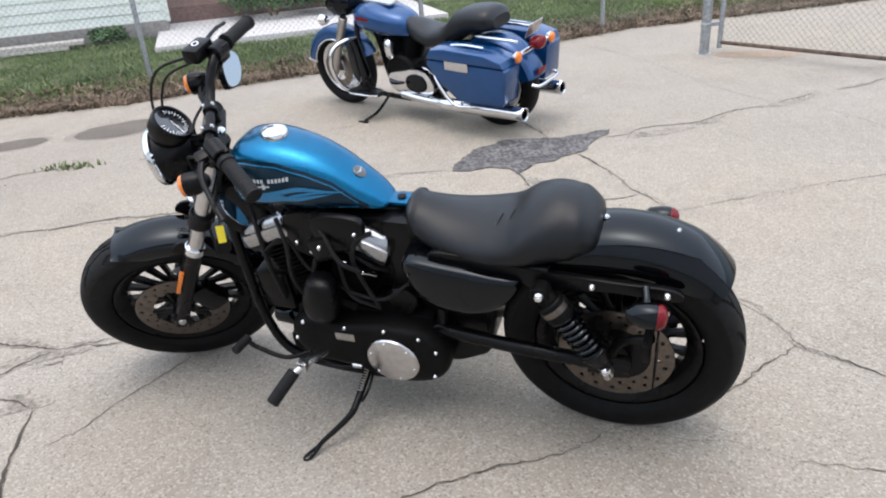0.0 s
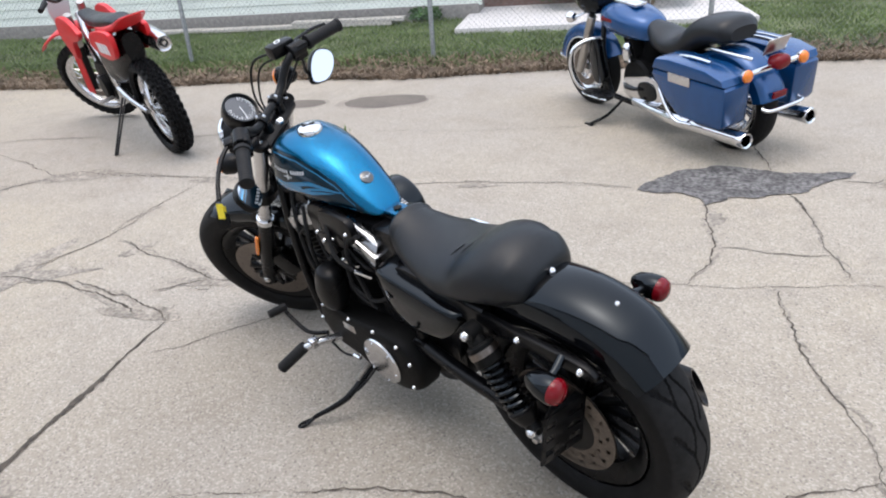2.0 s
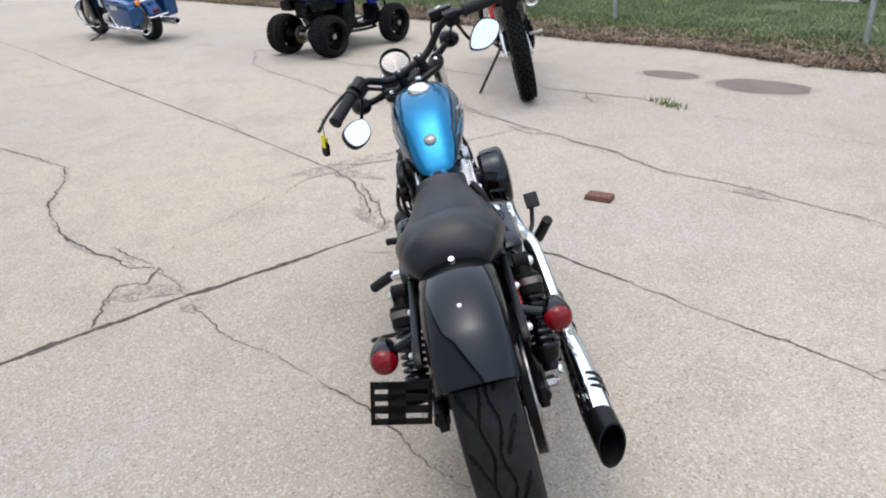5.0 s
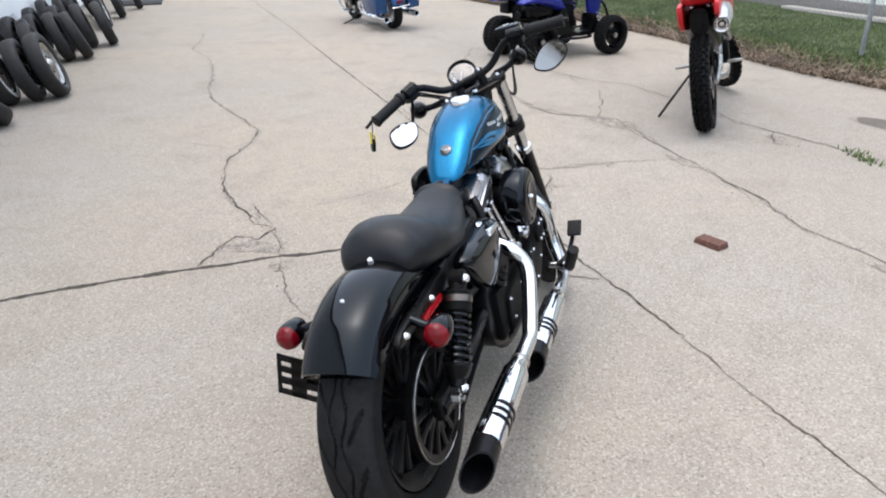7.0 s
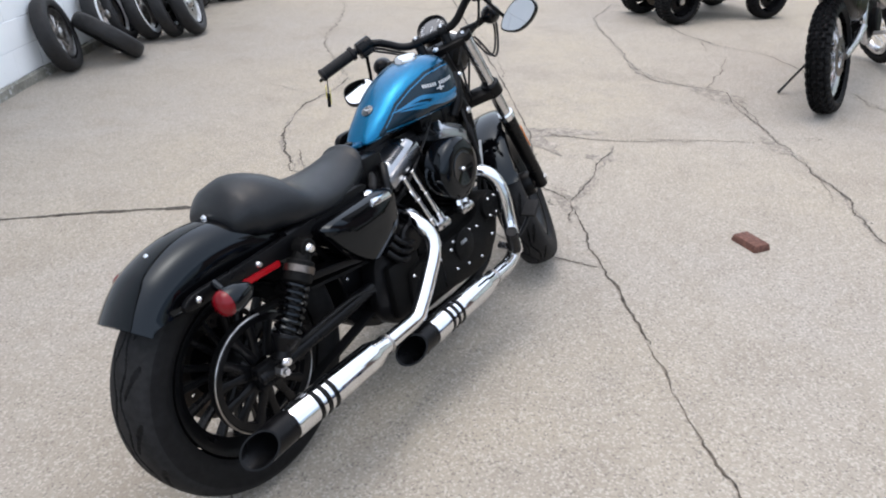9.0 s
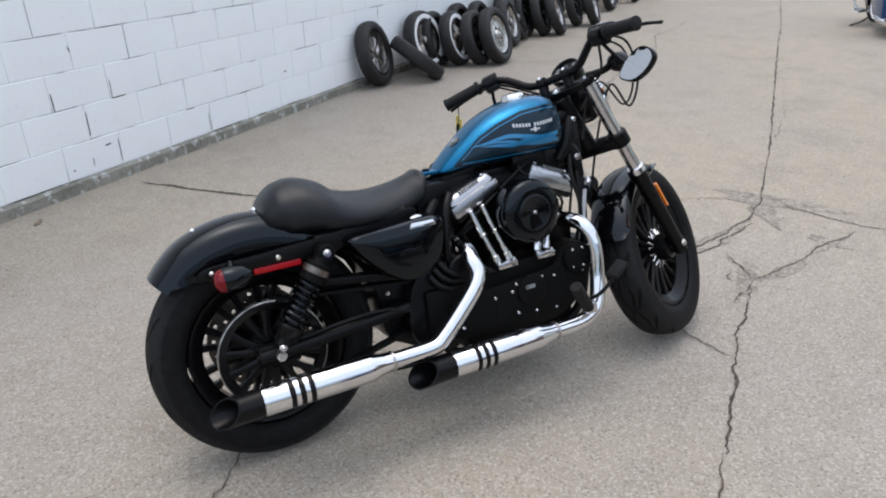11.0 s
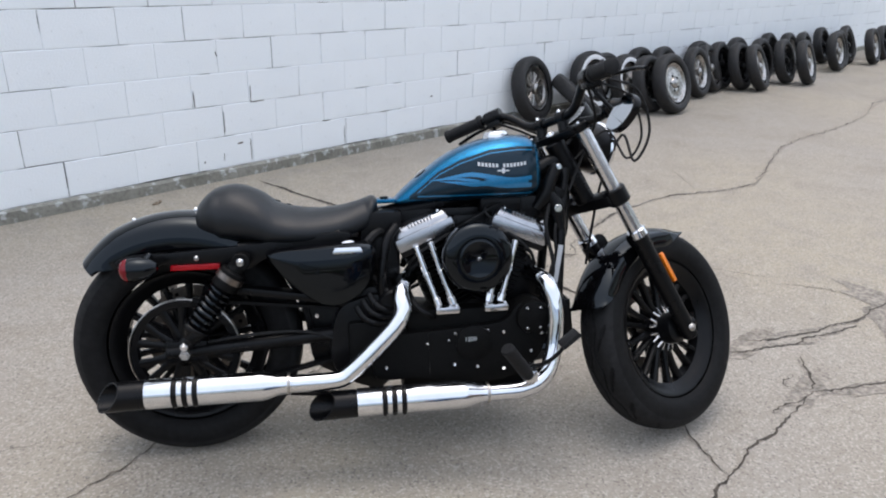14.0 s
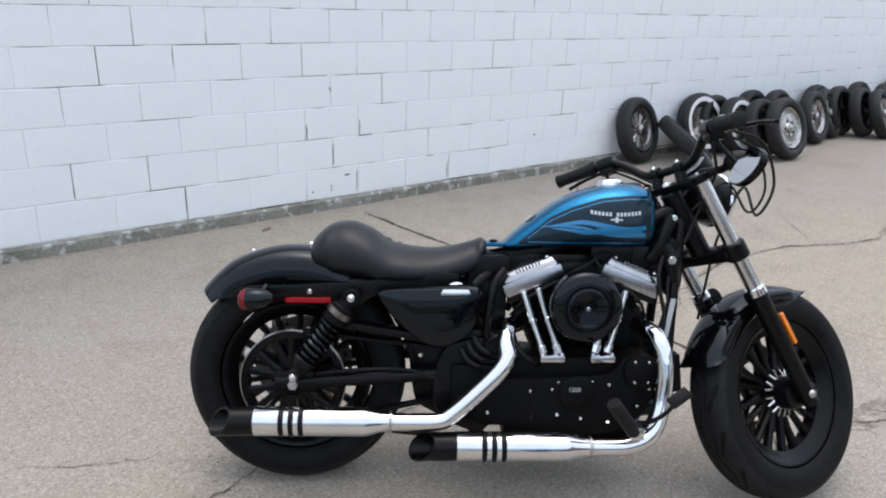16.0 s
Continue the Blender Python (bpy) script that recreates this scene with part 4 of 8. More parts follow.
def spline_sections(rows, k=5):
    """Fills in smooth sections between given ones."""
    out = []
    R = [list(r) for r in rows]
    R = [[2 * a - b for a, b in zip(R[0], R[1])]] + R + [[2 * a - b for a, b in zip(R[-1], R[-2])]]
    for i in range(1, len(R) - 2):
        for j in range(k):
            t = j / k
            out.append([0.5 * (2 * b + (c - a) * t + (2 * a - 5 * b + 4 * c - d) * t * t + (3 * b - a - 3 * c + d) * t ** 3) for a, b, c, d in zip(*R[i - 1:i + 3])])
    out.append(R[-2])
    return out


def fender_mesh(c, section, a0, a1, thick=0.004, n=30, trim=None):
    """A mudguard: a section of (across, radius) swept round c from angle a0 to a1 (degrees, 0 ahead, 90 up)."""
    bm = B()
    rows = []
    for j in range(n + 1):
        a = radians(a0 + (a1 - a0) * j / n)
        outer, inner = [], []
        for y, r in section:
            rr = r if trim is None else trim(j / n, y, r)
            outer.append(V(c[0] + rr * math.cos(a), c[1] + y, c[2] + rr * math.sin(a)))
            inner.append(V(c[0] + (rr - thick) * math.cos(a), c[1] + y * 0.965, c[2] + (rr - thick) * math.sin(a)))
        rows.append(outer + list(reversed(inner)))
    skin(bm, rows)
    bmesh.ops.recalc_face_normals(bm, faces=bm.faces[:])
    return bm


def lettering(name, words, size, m, mat, parent, label=""):
    """Raised letters in the built-in font, as a mesh."""
    cu = bpy.data.curves.new(name, "FONT")
    cu.body, cu.size, cu.extrude, cu.align_x, cu.align_y = words, size, 0.0008, "CENTER", "CENTER"
    tmp = bpy.data.objects.new(name, cu)
    me = bpy.data.meshes.new_from_object(tmp)
    bpy.data.objects.remove(tmp)
    me.materials.append(mat)
    ob = new(name, me)
    ob.parent = parent
    ob.matrix_basis = m
    if label:
        ob["label"] = label
    return ob


# ---- the black and blue cruiser ----
bike = thing("motorcycle", pose(0.511, 1.7825, 0.0406, -11.41, -0.6, 159.02), "black cruiser motorcycle with a blue flamed tank, leaning on its kickstand", "motorcycle")

RAKE = Vector((-0.495, 0, 0.869))      # up the steering head
AHEAD = Vector((0.869, 0, 0.495))
FOOT_OF_AXIS = Vector((1.394, 0, 0.2475))
STEER = Matrix.Translation(FOOT_OF_AXIS) @ Matrix.Rotation(radians(31), 4, RAKE) @ Matrix.Translation(-FOOT_OF_AXIS)
RIGHT, LEFT = V(0, -1, 0), V(0, 1, 0)


def fork_at(h, e=0.03, y=0.0):
    """A point of the steered front: h up the steering axis, e ahead of it, y to the left."""
    return FOOT_OF_AXIS + RAKE * h + AHEAD * e + V(0, y, 0)


def front_part(name, bm, mat, parent, label=""):
    return part(name, turned(bm, STEER), mat, parent, label)


def build_rear():
    hub = V(-0.009, 0, 0.315)
    w = part("rear_wheel", lathe(B(), [(0.001, 0.075), (0.03, 0.075), (0.045, 0.06), (0.05, 0.03), (0.048, -0.03), (0.045, -0.06), (0.03, -0.075), (0.001, -0.075)], hub, LEFT, 32), M_SATIN, bike, "black cast wheel hub")
    part("tyre", tyre_mesh(0.3105, 0.19, 0.071, hub, LEFT), M_RUBBER, w, "wide black tyre with grooved tread").data.materials.append(M_TREAD)
    part("rim", rim_mesh(0.205, 0.052, hub, LEFT), M_SATIN, w)
    for i in range(9):
        part("spoke", spoke_mesh(0.045, 0.182, hub, LEFT, 9, split=0.028, only=i), M_SATIN, w)
    part("brake_disc", disc_mesh(hub + V(0, 0.075, 0), LEFT, 0.088, 0.146, 0.006), M_DISC, w, "drilled steel brake disc")
    bm = lathe(B(), [(0.04, 0.082), (0.07, 0.08), (0.09, 0.077), (0.092, 0.072)], hub, LEFT, 24)
    part("disc_carrier", bm, M_SATIN, w)
    bm = lathe(B(), [(0.14, -0.078), (0.146, -0.08), (0.147, -0.1), (0.14, -0.104), (0.124, -0.1), (0.12, -0.088), (0.124, -0.08)], hub, LEFT, 56, closed=True)
    part("pulley", bm, M_SATIN, w, "black belt pulley")
    # Thin bright metal ring in place of the reflection along the pulley edge.
    part("pulley_edge", lathe(B(), [(0.1435, -0.1035), (0.145, -0.1055), (0.1475, -0.104), (0.1475, -0.1), (0.1435, -0.1)], hub, LEFT, 64, closed=True), M_RIM, w, "bright ring for the glint on the pulley edge")
    for i in range(7):
        part("pulley_spoke", spoke_mesh(0.04, 0.135, hub + V(0, -0.092, 0), LEFT, 7, half=0.007, split=0.03, thick=0.011, only=i), M_SATIN, w)
    # brake caliper under the left shock
    bm = box(B(), (0.055, 0.095, 0.4), (0.09, 0.05, 0.06), Matrix.Rotation(radians(35), 4, "Y"), bevel=0.014)
    box(bm, (0.02, 0.1, 0.35), (0.05, 0.03, 0.08), bevel=0.01)
    part("rear_caliper", bm, M_SATIN, bike, "black rear brake caliper")
    # swing arm
    sa = B()
    for y in (-0.122, 0.122):
        tube(sa, [(-0.05, y, 0.322), (0.06, y, 0.325), (0.25, y * 0.97, 0.335), (0.45, y * 0.85, 0.345)], 0.02, 12)
        box(sa, (0.0, y, 0.322), (0.11, 0.026, 0.062), bevel=0.008)
    rod(sa, (0.45, -0.12, 0.345), (0.45, 0.12, 0.345), 0.028)
    part("swing_arm", sa, M_SATIN, bike)
    bm = plate(B(), rounded([(0.325, 0.27), (0.325, 0.42), (0.4, 0.44), (0.47, 0.42), (0.47, 0.2), (0.37, 0.22)], 4), -0.07, 0.07, 0.01)
    carrier = part("rear_frame_section", bm, M_SATIN, bike, "black frame section ahead of the wheel")
    bolts([(0.372, -0.07, 0.318), (0.44, -0.07, 0.285), (0.345, -0.07, 0.385), (0.43, -0.07, 0.39)], (0, -1, 0), 0.009, 0.006, carrier)
    part("brake_line", tube(B(), [(0.06, -0.14, 0.35), (0.2, -0.145, 0.365), (0.33, -0.13, 0.355), (0.45, -0.12, 0.3), (0.5, -0.11, 0.27)], 0.0045, 8), M_GRIP, carrier)
    for y, lab in ((-1, ""), (1, "")):
        bm = B()
        rod(bm, (0, y * 0.12, 0.322), (0, y * 0.162, 0.322), 0.015, 0.014, 6)
        rod(bm, (0, y * 0.158, 0.322), (0, y * 0.172, 0.322), 0.008, 0.008, 10)
        part("axle_nut", bm, M_STEEL, bike, "bare steel axle nut")
    # belt and guard
    bm = B()
    for sgn in (1, -1):
        p0, p1 = V(0.02, -0.09, 0.32 + sgn * 0.138), V(0.5, -0.09, 0.345 + sgn * 0.055)
        d = (p1 - p0).normalized()
        nrm = V(-d.z, 0, d.x) * 0.004
        skin(bm, [[p + V(0, 0.016, 0) + nrm, p + V(0, -0.016, 0) + nrm, p + V(0, -0.016, 0) - nrm, p + V(0, 0.016, 0) - nrm] for p in (p0, p1)])
    part("drive_belt", bm, M_RUBBER, bike)
    bm = B()
    plate(bm, [(0.1, 0.497), (0.3, 0.465), (0.5, 0.42), (0.5, 0.403), (0.3, 0.445), (0.1, 0.478)], -0.125, -0.075, 0.004)
    part("belt_guard", bm, M_SATIN, bike)
    # shock absorbers
    for y in (-1, 1):
        lo, hi = V(0.004, y * 0.158, 0.35), V(0.161, y * 0.153, 0.567)
        ax = (hi - lo).normalized()
        s = part("shock_absorber", rod(B(), lo + ax * 0.02, hi - ax * 0.01, 0.012, n=12), M_SATIN, bike, "black twin shock absorber")
        part("spring", coil(B(), lo + ax * 0.055, hi - ax * 0.06, 0.029, 0.0058, 9), M_BLACK, s, "black coil spring")
        bm = B()
        rod(bm, lo + ax * 0.02, lo + ax * 0.058, 0.026, 0.036, 20)
        rod(bm, lo + ax * 0.05, lo + ax * 0.06, 0.036, 0.036, 20)
        rod(bm, lo, lo + ax * 0.03, 0.02, 0.02, 14)
        part("lower_cup", bm, M_SATIN, s)
        bm = B()
        rod(bm, hi - ax * 0.085, hi - ax * 0.03, 0.036, 0.034, 20)
        rod(bm, hi - ax * 0.035, hi, 0.024, 0.02, 14)
        rod(bm, hi - V(0, 0.02, 0), hi + V(0, 0.02, 0), 0.024, n=16)
        part("upper_cup", bm, M_WRINKLE, s)
        part("preload_ring", lathe(B(), [(0.03, -0.009), (0.0375, -0.008), (0.0375, 0.008), (0.03, 0.009)], hi - ax * 0.052, ax, 24), M_DISC, s, "dull grey adjuster ring")
        part("damper_tube", rod(B(), lo + ax * 0.06, hi - ax * 0.07, 0.019, n=14), M_SATIN, s)
        bolts([hi + V(0, y * 0.02, 0), lo + V(0, y * 0.015, 0)], V(0, y, 0), 0.013, 0.009, s, None, None, "chrome bolt")
    # mudguard
    half = [(0.09, 0.262), (0.0935, 0.288), (0.092, 0.313), (0.086, 0.334), (0.075, 0.349), (0.058, 0.36), (0.038, 0.3665), (0.018, 0.3695)]
    sec = [(-y, r) for y, r in half] + [(0, 0.3705)] + [(y, r) for y, r in reversed(half)]

    def trim(t, y, r):
        k = max(0.0, (t - 0.8) / 0.2)
        flare = -0.012 * k
        low = 0.262 + 0.055 * min(1, k * 1.2) if t > 0.8 else 0.262
        return max(r, low) + flare * (1 if abs(y) < 0.09 else 0.6)

    part("rear_fender", fender_mesh((-0.012, 0, 0.318), sec, 52, 135.5, n=48, trim=trim), M_BLACK, bike, "bobbed gloss black rear fender")
    part("inner_fender", fender_mesh((0, 0, 0.32), [(-0.082, 0.322), (-0.078, 0.334), (-0.04, 0.34), (0.04, 0.34), (0.078, 0.334), (0.082, 0.322)], 2, 52, n=16), M_SATIN, bike, "black inner mudguard")
    bm = B()
    bolt(bm, (-0.135, 0, 0.6685), (-0.33, 0, 0.94), 0.006, 0.003)
    part("fender_bolt", bm, M_CHROME, bike)
    for y in (-1, 1):
        bm = B()
        plate(bm, rounded([(-0.15, 0.556), (-0.135, 0.586), (0.0, 0.592), (0.2, 0.606), (0.42, 0.628), (0.43, 0.602), (0.24, 0.57), (0.18, 0.54), (0.14, 0.55), (0.0, 0.56)], 4), y * 0.106, y * 0.124, 0.004)
        st = part("fender_strut", bm, M_SATIN, bike, "black fender strut")
        bolts([(-0.124, y * 0.124, 0.572), (0.045, y * 0.124, 0.575)], (0, y, 0), 0.009, 0.008, st, None, None, "chrome bolt")
        if y < 0:
            bm = B()
            box(bm, (0.04, -0.1252, 0.552), (0.125, 0.003, 0.015), bevel=0.004)
            part("side_reflector", bm, M_REFLECT, st, "long red side reflector")
        # turn signal with red lens
        c = V(-0.1, y * 0.19, 0.565)
        bm = B()
        tube(bm, [(-0.075, y * 0.12, 0.585), (-0.08, y * 0.15, 0.575), c + V(0.02, -y * 0.01, 0.0)], [0.011, 0.01, 0.013], 12)
        lathe(bm, [(0.001, 0.062), (0.012, 0.06), (0.024, 0.045), (0.03, 0.02), (0.0315, -0.004), (0.03, -0.008), (0.001, -0.008)], c, (1, 0, 0.05), 24)
        sg = part("rear_turn_signal", bm, M_BLACK, bike, "black bullet turn signal")
        part("lens", lathe(B(), [(0.03, -0.006), (0.0295, -0.014), (0.024, -0.024), (0.012, -0.03), (0.0005, -0.031)], c, (1, 0, 0.05), 24), M_RED, sg, "red domed lens")
    # plate holder on the left
    m = Matrix.Translation((-0.112, 0.185, 0.45)) @ Matrix.Rotation(radians(16), 4, "X")
    bm = tube(B(), [(-0.1, 0.13, 0.44), (-0.03, 0.115, 0.4), (0.0, 0.12, 0.34)], 0.012, 10)
    box(bm, (-0.09, 0.15, 0.45), (0.02, 0.1, 0.05), bevel=0.004)
    holder = part("plate_bracket", bm, M_SATIN, bike, "empty slotted black licence plate bracket")
    for a, b, c, d in ((-0.068, -0.058, -0.058, 0.058), (0.058, 0.068, -0.058, 0.058), (-0.068, 0.068, 0.04, 0.058), (-0.068, 0.068, -0.058, -0.042), (-0.01, 0.03, -0.058, 0.058),
                       (-0.068, 0.068, 0.008, 0.026), (-0.068, 0.068, -0.026, -0.006)):
        part("bar", turned(box(B(), (0, (a + b) / 2, (c + d) / 2), (0.004, b - a, d - c)), m), M_SATIN, holder)


def build_frame():
    bm = B()
    for y in (-1, 1):
        tube(bm, [(1.08, y * 0.02, 0.77), (1.06, y * 0.06, 0.66), (1.045, y * 0.085, 0.5), (1.03, y * 0.095, 0.3), (0.98, y * 0.1, 0.17), (0.85, y * 0.1, 0.125), (0.6, y * 0.1, 0.13), (0.48, y * 0.1, 0.2), (0.45, y * 0.1, 0.36), (0.44, y * 0.09, 0.55), (0.42, y * 0.1, 0.62)], 0.0145, 12)
        tube(bm, [(0.42, y * 0.1, 0.62), (0.3, y * 0.105, 0.6), (0.15, y * 0.108, 0.595)], 0.016, 10)
    tube(bm, [(1.07, 0, 0.8), (0.9, 0, 0.72), (0.6, 0, 0.665), (0.42, 0, 0.63), (0.2, 0, 0.64)], 0.024, 12)
    rod(bm, fork_at(0.485, 0.0), fork_at(0.69, 0.0), 0.03, n=20)
    box(bm, (1.04, 0, 0.7), (0.1, 0.02, 0.13), bevel=0.006)
    part("frame", bm, M_SATIN, bike, "black tubular steel frame")
    # oil tank and side cover
    right = rounded([(0.23, 0.59), (0.36, 0.598), (0.5, 0.598), (0.512, 0.54), (0.49, 0.475), (0.43, 0.435), (0.37, 0.432), (0.3, 0.48), (0.24, 0.545)], 5)
    bm = dome(B(), right, -0.07, -0.178)
    part("oil_tank", bm, M_BLACK, bike, "gloss black oil tank")
    bm = B()
    lathe(bm, [(0.024, 0), (0.024, 0.006), (0.018, 0.009), (0.001, 0.01)], (0.44, -0.145, 0.588), (0, -0.6, 0.8), 24)
    box(bm, (0.438, -0.168, 0.586), (0.085, 0.026, 0.018), bevel=0.006, taper=(0.8, 0.8))
    part("oil_cap", bm, M_CHROME, bike, "chrome oil filler cap")
    left = rounded([(0.215, 0.575), (0.3, 0.59), (0.4, 0.602), (0.5, 0.612), (0.522, 0.585), (0.5, 0.51), (0.45, 0.462), (0.38, 0.448), (0.3, 0.462), (0.235, 0.515)], 6)
    part("side_cover", dome(B(), left, 0.07, 0.158), M_BLACK, bike, "gloss black side cover", 60)
    # battery box and rubber duct between
    bm = B()
    box(bm, (0.4, 0, 0.5), (0.2, 0.14, 0.2), bevel=0.02)
    box(bm, (0.5, -0.06, 0.42), (0.1, 0.1, 0.1), bevel=0.02)
    part("battery_box", bm, M_SATIN, bike)
    bm = B()
    for k in range(4):
        lathe(bm, [(0.05, -0.006), (0.058, 0), (0.05, 0.006)], (0.545 - 0.012 * k, -0.07, 0.44 - 0.014 * k), (0.6, 0, 0.8), 20)
    part("rubber_duct", bm, M_GRIP, bike)


def build_seat_tank():
    rows = spline_sections([
        (0.036, 0.652, 0.685, 0.048), (0.047, 0.635, 0.712, 0.085), (0.088, 0.618, 0.746, 0.111), (0.145, 0.61, 0.756, 0.127), (0.207, 0.603, 0.734, 0.138), (0.25, 0.601, 0.702, 0.138),
        (0.3, 0.602, 0.687, 0.136), (0.36, 0.604, 0.681, 0.124), (0.43, 0.61, 0.687, 0.105), (0.49, 0.625, 0.703, 0.082), (0.515, 0.65, 0.712, 0.068), (0.528, 0.668, 0.702, 0.045)], 4)
    bm = B()
    n = 36
    rings = []
    for x, lo, hi, w in rows:
        pts = []
        for i in range(n):
            a = 2 * math.pi * i / n
            ca, sa = math.cos(a), math.sin(a)
            p = 2.5
            k = (abs(ca) ** p + abs(sa) ** p) ** (-1 / p)
            y, z = w * ca * k, (lo + hi) / 2 + (hi - lo) / 2 * sa * k
            droop = 0.02 * (abs(y) / w) ** 2 * (1 if 0.1 < x < 0.5 else 0.4)
            wrinkle = 0.0022 * noise.noise(V(x * 28 + y * 6, y * 10, 3)) if 0.2 < x < 0.36 else 0.0
            pts.append(V(x, y, z - droop + wrinkle))
        rings.append(pts)
    skin(bm, rings)
    seat = part("seat", bm, M_SEAT, bike, "black vinyl solo seat with a raised rear bolster", 60)
    for k, x in enumerate((0.265, 0.295, 0.325)):
        pts = [V(x - 0.02 + 0.02 * t, 0.03 + 0.1 * t, 0) for t in (0, 0.35, 0.7, 1)]
        top = lambda x, y: float(np.interp(x, [0.2, 0.25, 0.3, 0.36], [0.737, 0.708, 0.688, 0.682])) - 0.02 * (abs(y) / 0.135) ** 2
        part("crease", tube(B(), [V(p.x, p.y * (0.8 if k else 0.7), top(p.x, p.y) - 0.004 - 0.045 * max(0, abs(p.y) / 0.135 - 0.35) ** 2) for p in pts], [0.0008, 0.004, 0.004, 0.0008], 6), M_SEAT, seat)
    bm = B()
    bolt(bm, (0.031, 0, 0.688), (-0.5, 0, 0.8), 0.0085, 0.006)
    part("seat_bolt", bm, M_CHROME, bike, "chrome seat bolt")
    part("emboss", plate(B(), rounded([(-0.022, 0), (0, 0.009), (0.022, 0), (0, -0.009)], 4), -0.001, 0.0006, to=Matrix.Translation((0.088, 0, 0.7385)) @ Matrix.Rotation(radians(90), 4, "Z") @ Matrix.Rotation(radians(90), 4, "X")), M_SATIN, seat)
    # fuel tank: sections with side panels let in
    prof = spline_sections([
        (0.578, 0.686, 0.698, 0.03), (0.588, 0.685, 0.71, 0.046), (0.616, 0.686, 0.736, 0.063), (0.656, 0.69, 0.768, 0.077), (0.716, 0.688, 0.812, 0.094), (0.776, 0.689, 0.842, 0.108), (0.846, 0.692, 0.863, 0.119),
        (0.906, 0.693, 0.871, 0.124), (0.95, 0.694, 0.868, 0.12), (0.976, 0.7, 0.858, 0.108), (0.988, 0.716, 0.842, 0.088), (0.991, 0.745, 0.818, 0.06)], 4)

    def tank_point(x, lo, hi, w, a, puff=0.0):
        ca, sa = math.cos(a), math.sin(a)
        k = (abs(ca) ** 3.0 + abs(sa) ** 3.0) ** (-1 / 3.0)
        y, z = w * ca * k, (lo + hi) / 2 + (hi - lo) / 2 * sa * k
        pinch = 1 - 0.24 * max(0.0, (z - lo) / (hi - lo)) ** 1.6
        return V(x, y * pinch + (puff if ca > 0 else -puff), z)

    bm = B()
    n = 44
    skin(bm, [[tank_point(x, lo, hi, w, 2 * math.pi * i / n) for i in range(n)] for x, lo, hi, w in prof])
    tank = part("fuel_tank", bm, M_BLUE, bike, "metallic blue peanut fuel tank with dark flamed side panels", 50)

    def on_tank(x, z, side, lift):
        lo, hi, w = (float(np.interp(x, [r[0] for r in prof], [r[k] for r in prof])) for k in (1, 2, 3))
        s = max(-1.0, min(1.0, (z - (lo + hi) / 2) / ((hi - lo) / 2)))
        y = w * (1 - abs(s) ** 3.0) ** (1 / 3.0)
        pinch = 1 - 0.24 * max(0.0, (z - lo) / (hi - lo)) ** 1.6
        return V(x, side * (y * pinch + lift), z)

    def decal(outline, side, lift, mat, name, label, nx=40, nz=14):
        """A painted field that follows the tank's side between a low and a high edge."""
        bm = B()
        x0, x1, low, high = outline
        rows = []
        for i in range(nx + 1):
            x = x0 + (x1 - x0) * i / nx
            a, b = low(x), high(x)
            rows.append([on_tank(x, a + (b - a) * j / nz, side, lift) for j in range(nz + 1)])
        skin(bm, rows, closed_ring=False)
        if side > 0:
            bmesh.ops.reverse_faces(bm, faces=bm.faces[:])
        return part(name, bm, mat, tank, label, 80)

    for side in (-1, 1):
        top = lambda x: float(np.interp(x, [0.615, 0.64, 0.7, 0.76, 0.84, 0.92, 0.965, 0.975], [0.708, 0.728, 0.778, 0.808, 0.834, 0.842, 0.84, 0.834]))
        low = lambda x: float(np.interp(x, [0.615, 0.64, 0.96, 0.975], [0.701, 0.7, 0.703, 0.712]))
        decal((0.617, 0.972, low, top), side, 0.0012, M_PANEL, "side_panel", "dark blue-grey painted side panel")
        decal((0.64, 0.962, lambda x: top(x) - 0.0105, lambda x: top(x) - 0.008), side, 0.0018, M_FLAME, "pinstripe", "thin blue stripe", 30, 1)
        decal((0.64, 0.962, lambda x: low(x) + 0.007, lambda x: low(x) + 0.011), side, 0.0018, M_FLAME, "pinstripe", "thin blue stripe", 30, 1)
        # flames: tongues that thin out to the rear
        for tongue in (((0.955, 0.756, 0.006), (0.9, 0.75, 0.0075), (0.845, 0.759, 0.0065), (0.79, 0.768, 0.006), (0.75, 0.764, 0.0045), (0.71, 0.756, 0.003), (0.672, 0.752, 0.0005)),
                       ((0.955, 0.735, 0.006), (0.88, 0.736, 0.007), (0.83, 0.743, 0.007), (0.79, 0.741, 0.006), (0.75, 0.746, 0.004), (0.7, 0.75, 0.0005)),
                       ((0.945, 0.746, 0.006), (0.91, 0.744, 0.006), (0.87, 0.746, 0.006), (0.84, 0.751, 0.003), (0.82, 0.753, 0.0005)),
                       ((0.81, 0.749, 0.003), (0.78, 0.753, 0.004), (0.745, 0.756, 0.0025), (0.72, 0.754, 0.0005))):
            xs_, zs_, ws_ = zip(*reversed(smooth_path([V(*p) for p in tongue], 6)))
            mid = lambda x, a=xs_, b=zs_: float(np.interp(x, a, b))
            th = lambda x, a=xs_, b=ws_: float(np.interp(x, a, b))
            decal((xs_[0], xs_[-1], lambda x: mid(x) - th(x), lambda x: mid(x) + th(x)), side, 0.0022, M_FLAME, "flame", "blue painted flame", 36, 3)
        # maker's mark as plain bars
        for i in range(14):
            if i == 6:
                continue
            x = 0.805 + 0.0098 * i
            decal((x, x + 0.0066, lambda x: 0.786 + 1.2 * (x - 0.874) ** 2, lambda x: 0.796 + 1.2 * (x - 0.874) ** 2), side, 0.002, M_SILVER, "mark_bar", "", 1, 1)
